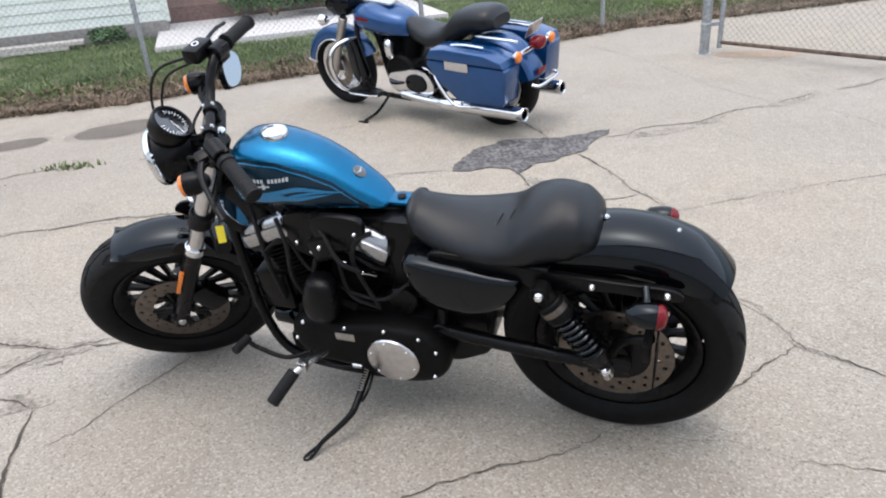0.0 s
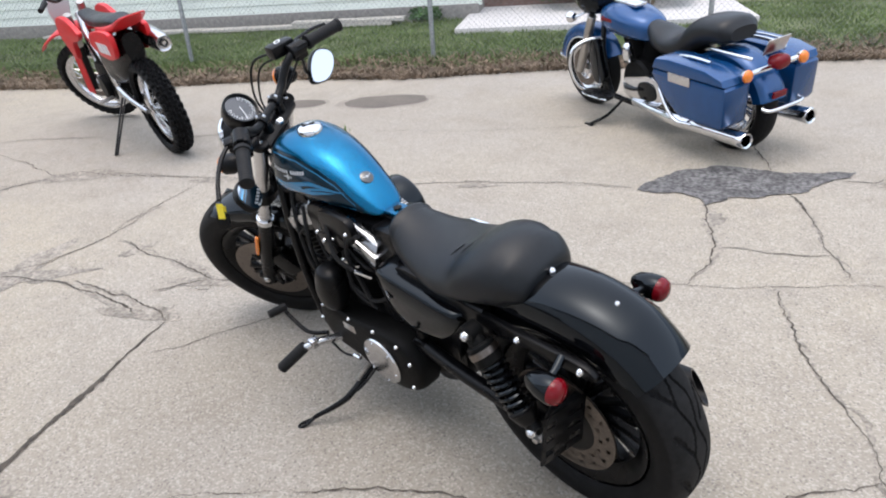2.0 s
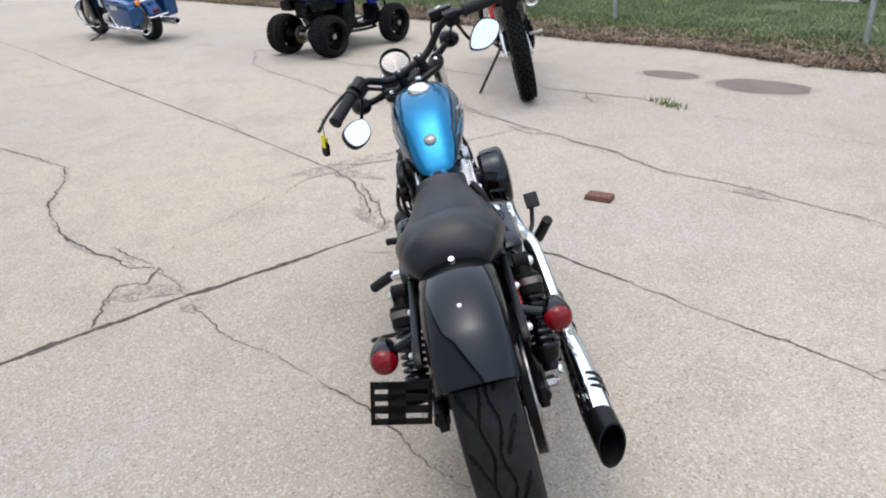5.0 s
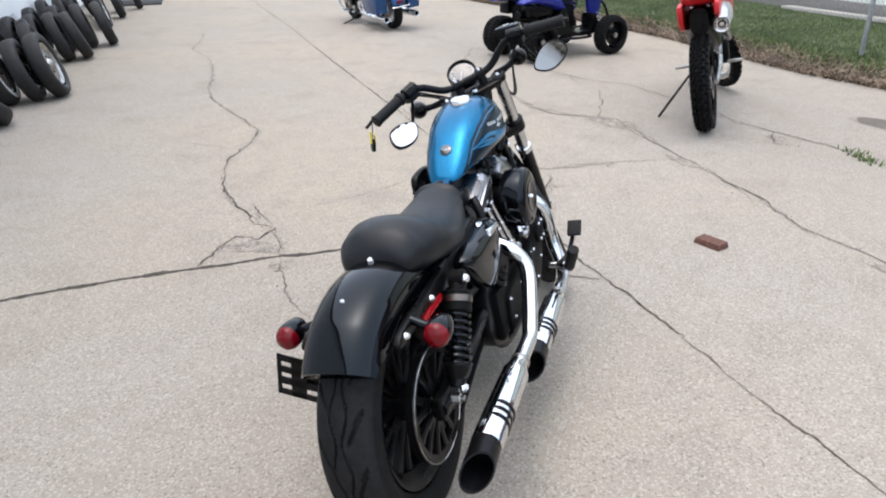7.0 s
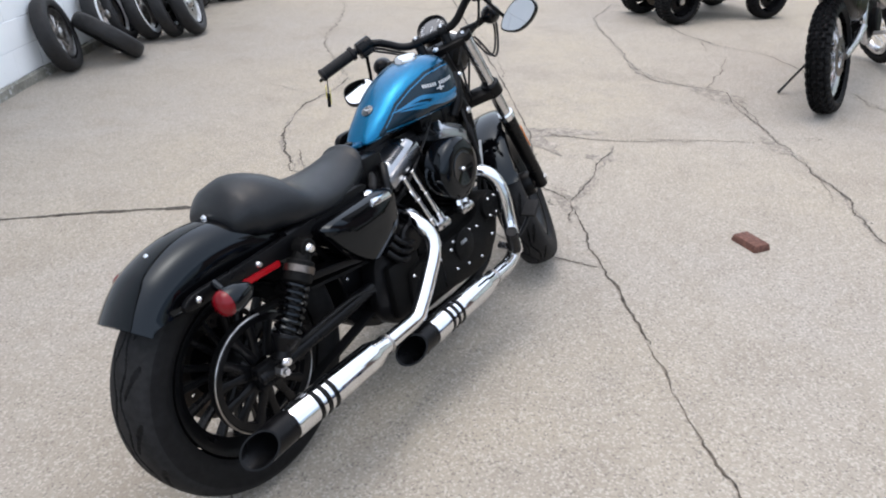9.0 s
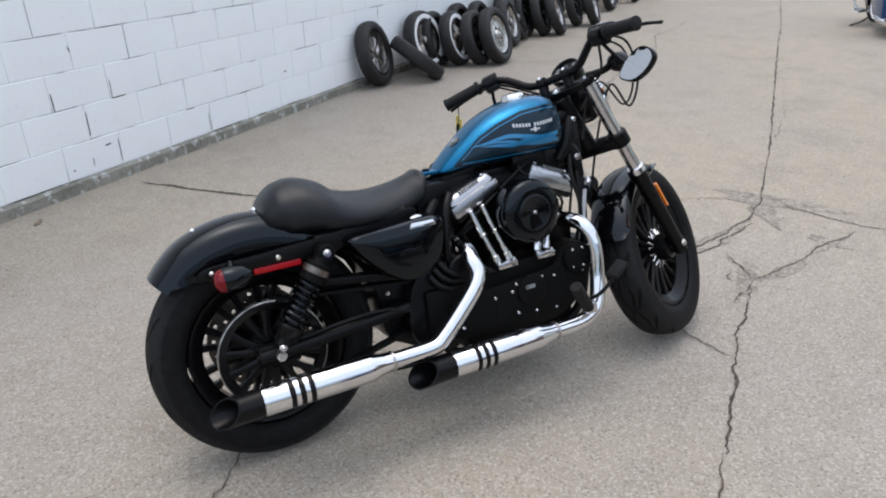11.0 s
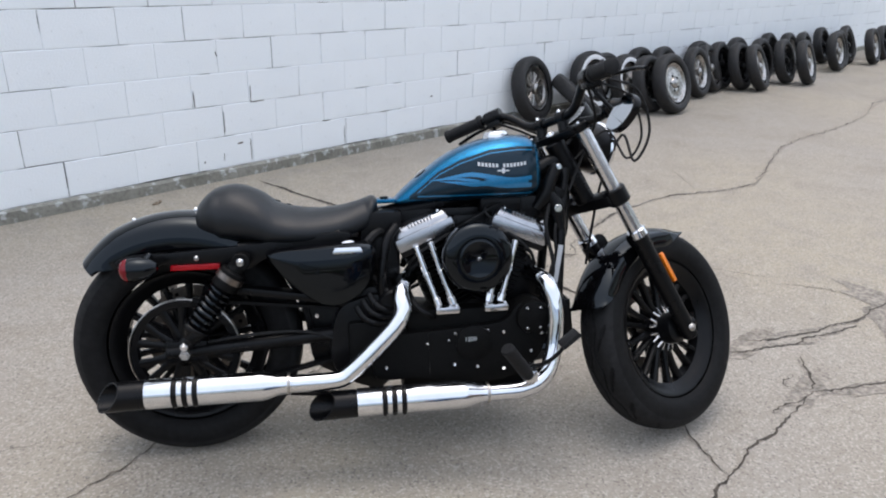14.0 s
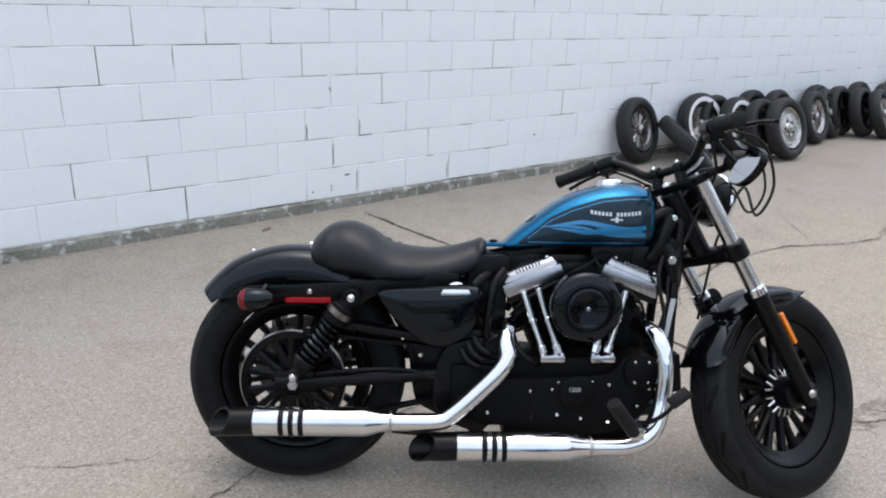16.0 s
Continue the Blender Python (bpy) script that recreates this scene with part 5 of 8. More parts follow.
        decal((0.858, 0.89, lambda x: 0.775, lambda x: 0.779), side, 0.002, M_SILVER, "mark_wing", "", 2, 1)
        decal((0.87, 0.878, lambda x: 0.77, lambda x: 0.784), side, 0.0024, M_SILVER, "mark_core", "", 2, 1)
    # tail tongue of the tank, cap, badge
    bm = B()
    box(bm, (0.552, 0, 0.694), (0.085, 0.052, 0.012), bevel=0.004)
    part("tank_tongue", bm, M_BLUE, tank)
    bm = B()
    lathe(bm, [(0.011, 0), (0.012, 0.006), (0.006, 0.008), (0.001, 0.008)], (0.55, 0, 0.699), (0, 0, 1), 16)
    part("tongue_bolt", bm, M_SATIN, tank)
    bm = B()
    lathe(bm, [(0.037, -0.004), (0.037, 0.004), (0.034, 0.012), (0.029, 0.016), (0.018, 0.018), (0.001, 0.0185)], (0.878, 0, 0.866), (-0.09, 0, 1), 40)
    part("fuel_cap", bm, M_CHROME, tank, "polished round fuel cap")
    ax = V(-0.62, 0, 0.78)
    c = V(0.656, 0, 0.7685)
    part("round_badge", lathe(B(), [(0.019, -0.003), (0.019, 0.002), (0.016, 0.0035), (0.001, 0.004)], c, ax, 32), M_DIAL, tank, "small round dark badge")
    bm = B()
    for k in (-1, 1):
        rod(bm, c + ax * 0.0035 + V(0, k * 0.003, 0), c + ax * 0.0035 + V(0.003, k * 0.013, 0.0024), 0.0018, 0.001, 6)
    rod(bm, c + ax * 0.003, c + ax * 0.005, 0.004, 0.003, 12)
    part("badge_wings", bm, M_SILVER, tank)


def build_engine():
    bm = B()
    rod(bm, (0.79, -0.1, 0.28), (0.79, 0.1, 0.28), 0.13, n=40)
    box(bm, (0.62, 0, 0.28), (0.3, 0.2, 0.2), bevel=0.03)
    box(bm, (0.78, 0, 0.17), (0.4, 0.16, 0.08), bevel=0.02)
    eng = part("engine", bm, M_WRINKLE, bike, "black air-cooled V-twin engine")
    base = V(0.79, 0, 0.28)
    for nm, tilt, tx in (("rear_cylinder", -1, 0), ("front_cylinder", 1, 0)):
        a = radians(22.5) * tilt
        ax = V(math.sin(a), 0, math.cos(a))
        fx = V(math.cos(a), 0, -math.sin(a))
        cy = part(nm, rod(B(), base + ax * 0.1, base + ax * 0.33, 0.05, n=28), M_WRINKLE, bike, "finned black cylinder")
        for k in range(15):
            h = 0.115 + 0.0135 * k
            big = 1.0 if k < 9 else 1.08
            c = base + ax * h
            bm = B()
            rg = [ring(c + ax * t, fx, V(0, 1, 0), 0.074 * big * s, 0.092 * big * s, 28, 3.0) for t, s in ((-0.0022, 0.97), (-0.001, 1.0), (0.001, 1.0), (0.0022, 0.97))]
            skin(bm, rg)
            part("fin", bm, M_WRINKLE, cy)
        # rocker box in two tiers
        c = base + ax * 0.338
        m = Matrix.Translation(c) @ Matrix(((fx.x, 0, ax.x, 0), (0, 1, 0, 0), (fx.z, 0, ax.z, 0), (0, 0, 0, 1)))
        bm = box(B(), (0, 0, -0.008), (0.17, 0.2, 0.03), bevel=0.01)
        part("rocker_base", turned(bm, m), M_SATIN, cy)
        bm = box(B(), (0, 0, 0.014), (0.176, 0.208, 0.042), bevel=0.013)
        part("rocker_tier", turned(bm, m), M_POLISH, cy, "brushed lower rocker tier")
        bm = box(B(), (0, 0, 0.044), (0.168, 0.2, 0.03), bevel=0.0135, taper=(0.86, 0.82))
        for k in range(8):
            box(bm, (-0.034 + 0.0095 * k, -0.078, 0.054), (0.0045, 0.03, 0.01), bevel=0.002)
        part("rocker_cover", turned(bm, m), M_POLISH, cy, "polished rocker cover")
        bolts([(x * 0.85, y * 0.85, 0.056) for x in (-0.07, 0.07) for y in (-0.085, 0.085)], (0, 0, 1), 0.007, 0.004, cy, None, m)
    # pushrod tubes
    for lo, hi in (((0.682, 0.408), (0.626, 0.575)), ((0.724, 0.41), (0.667, 0.585)), ((0.858, 0.412), (0.91, 0.58)), ((0.824, 0.412), (0.872, 0.59))):
        p0, p1 = V(lo[0], -0.135, lo[1]), V(hi[0], -0.105, hi[1])
        bm = rod(B(), p0, p1, 0.0095, n=14)
        rod(bm, p0, p0.lerp(p1, 0.14), 0.0135, n=14)
        rod(bm, p0.lerp(p1, 0.5), p0.lerp(p1, 0.56), 0.012, n=14)
        part("pushrod_tube", bm, M_CHROME, eng, "chrome pushrod tube")
    for x in (0.705, 0.842):
        bm = box(B(), (x, -0.14, 0.4), (0.068, 0.04, 0.02), bevel=0.006)
        for k in (-1, 1):
            bolt(bm, (x + 0.026 * k, -0.15, 0.409), (0, 0, 1), 0.006, 0.006)
        part("tappet_block", bm, M_ALU, eng, "polished tappet block")
    # cam cover on the right
    out = rounded([(0.5, 0.22), (0.498, 0.3), (0.52, 0.338), (0.64, 0.345), (0.76, 0.352), (0.86, 0.362), (0.9, 0.405), (0.95, 0.42), (1.0, 0.375), (0.985, 0.3), (0.95, 0.235), (0.86, 0.19), (0.74, 0.19), (0.6, 0.21)], 4)
    part("crankcase_shoulder", box(B(), (0.76, -0.07, 0.355), (0.34, 0.13, 0.09), bevel=0.025), M_WRINKLE, eng)
    cam_cover = part("cam_cover", plate(B(), out, -0.162, -0.09, 0.01), M_WRINKLE, eng, "black cam cover")
    for x, z in ((0.53, 0.25), (0.515, 0.32), (0.645, 0.31), (0.705, 0.315), (0.722, 0.335), (0.72, 0.245), (0.785, 0.235), (0.815, 0.337), (0.86, 0.33), (0.86, 0.225), (0.97, 0.32), (0.94, 0.27)):
        bolts([(x, -0.162, z)], (0, -1, 0), 0.006, 0.004, cam_cover)
    bm = lathe(B(), [(0.05, 0), (0.05, 0.005), (0.046, 0.008), (0.001, 0.0085)], (0.775, -0.162, 0.305), (0, -1, 0), 36)
    part("timer_cover", bm, M_WRINKLE, cam_cover, "round black timer cover")
    lettering("engine_lettering", "1200", 0.017, Matrix.Translation((0.765, -0.1715, 0.318)) @ pose(0, 0, 0, 90, 0, 0), M_SILVER, cam_cover, "silver raised figures")
    part("oil_pump", lathe(B(), [(0.048, 0), (0.05, 0.02), (0.046, 0.034), (0.03, 0.038), (0.001, 0.04)], (0.945, -0.14, 0.37), (0, -1, 0), 32), M_WRINKLE, eng, "round black cover")
    part("cover_joint", box(B(), (0.65, -0.1622, 0.28), (0.003, 0.003, 0.12)), M_SATIN, cam_cover)
    for x in (0.925, 0.962):
        bolts([(x, -0.178, 0.398), (x, -0.178, 0.342)], (0, -1, 0), 0.005, 0.004, eng)
    # ribbed hoses behind the rear pipe
    for k in range(3):
        d = V(-0.017 * k, 0, -0.017 * k)
        part("ribbed_hose", tube(B(), [V(0.49, -0.135, 0.455) + d, V(0.508, -0.15, 0.427) + d, V(0.54, -0.152, 0.41) + d, V(0.585, -0.13, 0.405) + d], 0.0095, 10), M_SATIN, eng)
    part("drain_hose", tube(B(), [(0.6, -0.1, 0.46), (0.615, -0.15, 0.42), (0.65, -0.155, 0.39), (0.68, -0.12, 0.37)], 0.007, 8), M_SATIN, eng)
    # air cleaner
    c = V(0.785, -0.128, 0.55)
    bm = lathe(B(), [(0.05, 0), (0.092, 0.004), (0.095, 0.03), (0.096, 0.058), (0.093, 0.068), (0.084, 0.075), (0.062, 0.0805), (0.056, 0.0795), (0.053, 0.0795), (0.049, 0.082), (0.03, 0.078), (0.001, 0.076)], c, (0, -1, 0), 56)
    air = part("air_cleaner", bm, M_BLACK, bike, "round gloss black air cleaner")
    part("backing_plate", lathe(B(), [(0.001, -0.006), (0.08, -0.006), (0.083, 0.004), (0.001, 0.004)], c, (0, -1, 0), 40), M_SATIN, air)
    bm = B()
    bolt(bm, c + V(0, -0.076, 0), (0, -1, 0), 0.008, 0.008)
    part("cover_bolt", bm, M_CHROME, air, "chrome centre bolt")
    # clutter above the V on the left: engine mount, throttle body cover, leads
    part("top_mount", plate(B(), rounded([(0.72, 0.69), (0.7, 0.62), (0.735, 0.56), (0.83, 0.56), (0.86, 0.63), (0.84, 0.69)], 4), 0.07, 0.105, 0.008), M_SATIN, eng, "black engine mount")
    part("throttle_cover", box(B(), (0.745, 0.11, 0.6), (0.07, 0.05, 0.07), Matrix.Rotation(radians(20), 4, "Y"), bevel=0.015), M_SATIN, eng)
    for p in ((0.708, 0.112, 0.655), (0.745, 0.137, 0.615), (0.83, 0.107, 0.6), (0.79, 0.107, 0.575)):
        bolts([p], (0, 1, 0), 0.007, 0.006, eng)
    for p0, p1 in (((0.67, 0.1, 0.53), (0.685, 0.135, 0.57)), ((0.62, 0.1, 0.51), (0.64, 0.135, 0.545))):
        part("plug_cap", rod(B(), p0, p1, 0.009, 0.006, 12), M_CHROME, eng, "bright plug cap")
    for pts in ([(0.645, 0.135, 0.545), (0.69, 0.15, 0.59), (0.74, 0.12, 0.66), (0.82, 0.07, 0.69)], [(0.6, 0.11, 0.66), (0.64, 0.125, 0.64), (0.66, 0.13, 0.58), (0.65, 0.12, 0.5), (0.62, 0.12, 0.42)], [(0.88, 0.1, 0.67), (0.85, 0.13, 0.6), (0.86, 0.13, 0.5), (0.84, 0.12, 0.4)]):
        part("hose", tube(B(), pts, 0.0065, 8), M_GRIP, eng)
    # Added dark plate that hides the brightly lit part of the rear rocker cover.
    part("coil_cover", plate(B(), rounded([(0.635, 0.705), (0.615, 0.66), (0.65, 0.615), (0.74, 0.59), (0.76, 0.695)], 4), 0.1, 0.125, 0.01), M_SATIN, eng, "black plate added over the bright rocker cover")
    bolts([(0.64, 0.125, 0.66), (0.72, 0.125, 0.62)], (0, 1, 0), 0.0065, 0.005, eng)
    # intake and carburettor mass in the V
    bm = B()
    rod(bm, (0.79, -0.13, 0.556), (0.79, 0.05, 0.56), 0.035)
    box(bm, (0.79, 0.03, 0.6), (0.11, 0.12, 0.1), bevel=0.02)
    part("intake", bm, M_SATIN, eng)
    # primary cover on the left
    out = rounded([(0.44, 0.215), (0.425, 0.3), (0.48, 0.36), (0.6, 0.372), (0.72, 0.365), (0.85, 0.368), (0.9, 0.33), (0.905, 0.27), (0.86, 0.215), (0.74, 0.2), (0.6, 0.165), (0.5, 0.175)], 4)
    prim = part("primary_cover", dome(B(), out, 0.09, 0.168, 0.22), M_WRINKLE, eng, "black primary drive cover", 60)
    part("derby_cover", lathe(B(), [(0.076, 0), (0.078, 0.006), (0.075, 0.011), (0.062, 0.013), (0.035, 0.0145), (0.001, 0.015)], (0.585, 0.165, 0.264), (0, 1, 0), 44), M_ALU, prim, "round polished clutch cover")
    for k in range(6):
        a = k * math.pi / 3 + 0.3
        bolts([(0.585 + 0.066 * math.cos(a), 0.176, 0.264 + 0.066 * math.sin(a))], (0, 1, 0), 0.005, 0.003, prim)
    for x, z in ((0.455, 0.31), (0.5, 0.352), (0.6, 0.362), (0.72, 0.355), (0.85, 0.355), (0.885, 0.29), (0.84, 0.225), (0.72, 0.212), (0.47, 0.215)):
        bolts([(x, 0.163, z)], (0, 1, 0), 0.0065, 0.004, prim)
    bm = box(B(), (0.722, 0.165, 0.324), (0.064, 0.008, 0.03), bevel=0.006)
    part("inspection_plate", bm, M_STEEL, prim, "small steel inspection plate")
    # horn with its cover, on the left of the V
    bm = loft(B(), spline_sections([(-0.062, -0.018, 0.018, 0.015), (-0.05, -0.032, 0.032, 0.03), (0, -0.042, 0.042, 0.036), (0.045, -0.036, 0.036, 0.03), (0.062, -0.014, 0.014, 0.012)], 4), 24)
    part("horn", turned(bm, Matrix.Translation((0.772, 0.15, 0.448)) @ Matrix.Rotation(radians(78), 4, "Y") @ Matrix.Scale(1.25, 4)), M_SATIN, bike, "black teardrop horn cover")
    part("horn_stalk", tube(B(), [(0.8, 0.13, 0.47), (0.8, 0.09, 0.53), (0.79, 0.04, 0.55)], 0.01, 10), M_SATIN, bike)
    for pts, r in (([(0.86, 0.1, 0.6), (0.8, 0.11, 0.5), (0.62, 0.12, 0.44), (0.52, 0.1, 0.5)], 0.005), ([(0.72, 0.105, 0.59), (0.7, 0.12, 0.45), (0.62, 0.11, 0.4)], 0.006),
                   ([(0.98, 0.06, 0.7), (0.95, 0.1, 0.62), (0.94, 0.11, 0.5), (0.93, 0.1, 0.38)], 0.007), ([(0.5, -0.1, 0.5), (0.56, -0.14, 0.44), (0.62, -0.13, 0.4)], 0.007), ([(1.04, -0.05, 0.72), (1.0, -0.1, 0.62), (1.02, -0.11, 0.5), (1.0, -0.1, 0.4)], 0.006),
                   ([(1.08, -0.04, 0.66), (1.03, -0.09, 0.6), (1.04, -0.1, 0.45), (1.0, -0.12, 0.3)], 0.005)):
        part("hose", tube(B(), pts, r, 8), M_GRIP, eng)
    # spark plug leads, ignition coil cover, regulator, oil filter
    for tilt in (-1, 1):
        for side in (-1, 1):
            part("plug_lead", tube(B(), [(0.79 + tilt * 0.19, side * 0.06, 0.5), (0.79 + tilt * 0.15, side * 0.11, 0.56), (0.83, side * 0.07, 0.66), (0.9, side * 0.04, 0.69)], 0.0045, 8), M_GRIP, eng)
            part("plug_boot", rod(B(), (0.79 + tilt * 0.19, side * 0.05, 0.49), (0.79 + tilt * 0.15, side * 0.085, 0.53), 0.009, 0.011, 10), M_GRIP, eng)
    box_of = lambda c, size, turn=0, bev=0.012: box(B(), c, size, Matrix.Rotation(radians(turn), 4, "Y"), bevel=bev)
    cover = part("ignition_cover", box_of((1.025, 0, 0.695), (0.085, 0.14, 0.075), 25, 0.022), M_SATIN, bike, "black cover at the steering head")
    bolts([(1.02, -0.072, 0.74), (1.044, -0.072, 0.78)], (0, -1, 0), 0.01, 0.01, cover)
    bolts([(1.04, -0.08, 0.663)], (0, -1, 0), 0.015, 0.012, cover)
    part("head_lug", tube(B(), [(0.985, -0.06, 0.66), (1.01, -0.066, 0.7), (1.022, -0.066, 0.74), (1.046, -0.06, 0.785)], [0.018, 0.022, 0.02, 0.016], 12), M_SATIN, cover)
    part("head_lug", tube(B(), [(1.01, -0.066, 0.72), (1.04, -0.07, 0.665), (1.05, -0.078, 0.6)], [0.018, 0.022, 0.015], 12), M_SATIN, cover)
    part("data_label", box(B(), (1.034, -0.1085, 0.505), (0.014, 0.002, 0.11), Matrix.Rotation(radians(9), 4, "Y")), M_SILVER, cover, "narrow silver label")
    part("coil_pack", box_of((0.985, 0, 0.665), (0.1, 0.12, 0.07)), M_SATIN, bike)
    reg = part("regulator", box_of((1.055, 0, 0.33), (0.04, 0.13, 0.12), -6), M_SATIN, bike, "finned black regulator")
    for k in range(7):
        part("cooling_fin", box_of((1.083, -0.054 + 0.018 * k, 0.33), (0.022, 0.005, 0.11), -6, 0.001), M_SATIN, reg)
    part("oil_filter", lathe(B(), [(0.001, -0.05), (0.036, -0.048), (0.038, -0.04), (0.038, 0.045), (0.034, 0.052), (0.001, 0.054)], (1.0, 0, 0.22), (1, 0, 0.1), 24), M_BLACK, bike, "black oil filter")
    part("head_bracket", plate(B(), rounded([(0.98, 0.64), (1.07, 0.72), (1.085, 0.6), (1.06, 0.55), (1.02, 0.58)], 4), -0.05, 0.05, 0.008), M_SATIN, bike)
    part("intake_duct", box_of((0.7, 0.02, 0.645), (0.26, 0.09, 0.05)), M_SATIN, bike)
    part("rear_loom", tube(B(), [(0.55, -0.05, 0.62), (0.5, -0.1, 0.6), (0.44, -0.11, 0.5), (0.47, -0.1, 0.38)], 0.012, 8), M_GRIP, bike)
    part("breather_box", box_of((0.93, 0.0, 0.46), (0.1, 0.15, 0.2), -20, 0.02), M_SATIN, bike)
    part("seat_bracket", box_of((0.535, 0.0, 0.63), (0.12, 0.15, 0.085), 0, 0.015), M_SATIN, bike)
    part("frame_gusset", tube(B(), [(0.575, -0.085, 0.632), (0.545, -0.11, 0.59), (0.528, -0.125, 0.5), (0.53, -0.12, 0.4)], 0.013, 12), M_SATIN, bike)
    part("battery_tray", box_of((0.545, 0.0, 0.52), (0.08, 0.15, 0.18), 0, 0.015), M_SATIN, bike)
    part("front_mount", box_of((0.97, 0.02, 0.39), (0.11, 0.14, 0.14), 0, 0.02), M_SATIN, bike)
    part("coil_bracket", box_of((0.9, 0.0, 0.675), (0.16, 0.11, 0.045), 0, 0.01), M_SATIN, bike)
    part("sprocket_cover", plate(B(), rounded([(0.38, 0.27), (0.4, 0.4), (0.46, 0.44), (0.54, 0.43), (0.54, 0.2), (0.44, 0.2)], 4), -0.13, -0.08, 0.01), M_SATIN, bike, "black sprocket cover")
    part("starter", rod(B(), (0.56, -0.15, 0.42), (0.56, 0.1, 0.42), 0.045, n=24), M_SATIN, bike, "black starter motor")
    part("gearbox_end", box_of((0.5, -0.05, 0.3), (0.14, 0.2, 0.16)), M_WRINKLE, bike)


def slash_tip(bm, path, r, n=24):
    """A pipe end cut on the slant, with a dark inside."""
    p0, p1 = Vector(path[0]), Vector(path[1])
    ax = (p1 - p0).normalized()
    u, v = frame_of(ax)
    rings = [ring(p0, u, v, r, r, n), ring(p0.lerp(p1, 0.3), u, v, r, r, n)]
    L = (p1 - p0).length
    cut = lambda rr: [p0 + ax * (L * 0.8 - q.dot(Vector((0, -0.75, 0.66))) * 0.9 * 1.0) + q for q in [u * rr * math.cos(2 * math.pi * i / n) + v * rr * math.sin(2 * math.pi * i / n) for i in range(n)]]
    rings.append(cut(r))
    rings.append(cut(r - 0.004))
    rings.append(ring(p0.lerp(p1, 0.2), u, v, r - 0.005, r - 0.005, n))
    return skin(bm, rings)


def build_exhaust():
    rear = [(0.61, -0.06, 0.48), (0.588, -0.12, 0.478), (0.574, -0.172, 0.457), (0.576, -0.202, 0.418), (0.552, -0.218, 0.38), (0.49, -0.226, 0.32), (0.432, -0.231, 0.27), (0.395, -0.234, 0.252), (0.31, -0.234, 0.25), (0.252, -0.234, 0.25)]
    front = [(0.95, -0.06, 0.478), (0.972, -0.115, 0.476), (0.99, -0.16, 0.457), (1.002, -0.186, 0.4), (0.995, -0.2, 0.29), (0.96, -0.226, 0.215), (0.9, -0.234, 0.187), (0.83, -0.234, 0.183), (0.78, -0.234, 0.183)]
    for nm, path, x0, z in (("upper_exhaust", rear, 0.258, 0.251), ("lower_exhaust", front, 0.786, 0.184)):
        pipe = part(nm, tube(B(), path, 0.0235, 20), M_CHROME, bike, "chrome exhaust pipe")
        prof = [(0.0245, 0.02), (0.0262, 0.0), (0.0275, -0.015), (0.0365, -0.045), (0.0385, -0.055), (0.0385, -0.34), (0.036, -0.345)]
        part("muffler", lathe(B(), prof, (x0, -0.234, z), (1, 0, 0), 32), M_CHROME, pipe, "chrome muffler")
        bm = lathe(B(), [(0.0255, -0.004), (0.028, -0.003), (0.028, 0.003), (0.0255, 0.004)], (x0 + 0.012, -0.234, z), (1, 0, 0), 28)
        part("clamp_band", bm, M_STEEL, pipe)
        for k in range(3):
            bm = B()
            rows = []
            cx = x0 - 0.315 + 0.045 + 0.0255 * k
            for j in range(15):
                a = radians(-62 + 150 * j / 14)
                w = 0.0072 * min(1, 0.25 + min(j, 14 - j) / 2.2)
                d = V(0, -math.cos(a), math.sin(a))
                rows.append([V(cx - w, -0.234, z) + d * 0.0382, V(cx - w * 0.7, -0.234, z) + d * 0.0412, V(cx + w * 0.7, -0.234, z) + d * 0.0412, V(cx + w, -0.234, z) + d * 0.0382])
            skin(bm, rows, closed_ring=False)
            bmesh.ops.recalc_face_normals(bm, faces=bm.faces[:])
            part("muffler_band", bm, M_SATIN, pipe, "black rubber band")
        part("exhaust_tip", slash_tip(B(), ((x0 - 0.335, -0.234, z), (x0 - 0.46, -0.24, z)), 0.0375), M_SATIN, pipe, "matt black slash-cut tip")
    part("exhaust_bracket", tube(B(), [(0.72, -0.2, 0.175), (0.5, -0.19, 0.19), (0.3, -0.2, 0.21), (0.2, -0.2, 0.225)], 0.012, 10, flat=0.006), M_SATIN, bike)


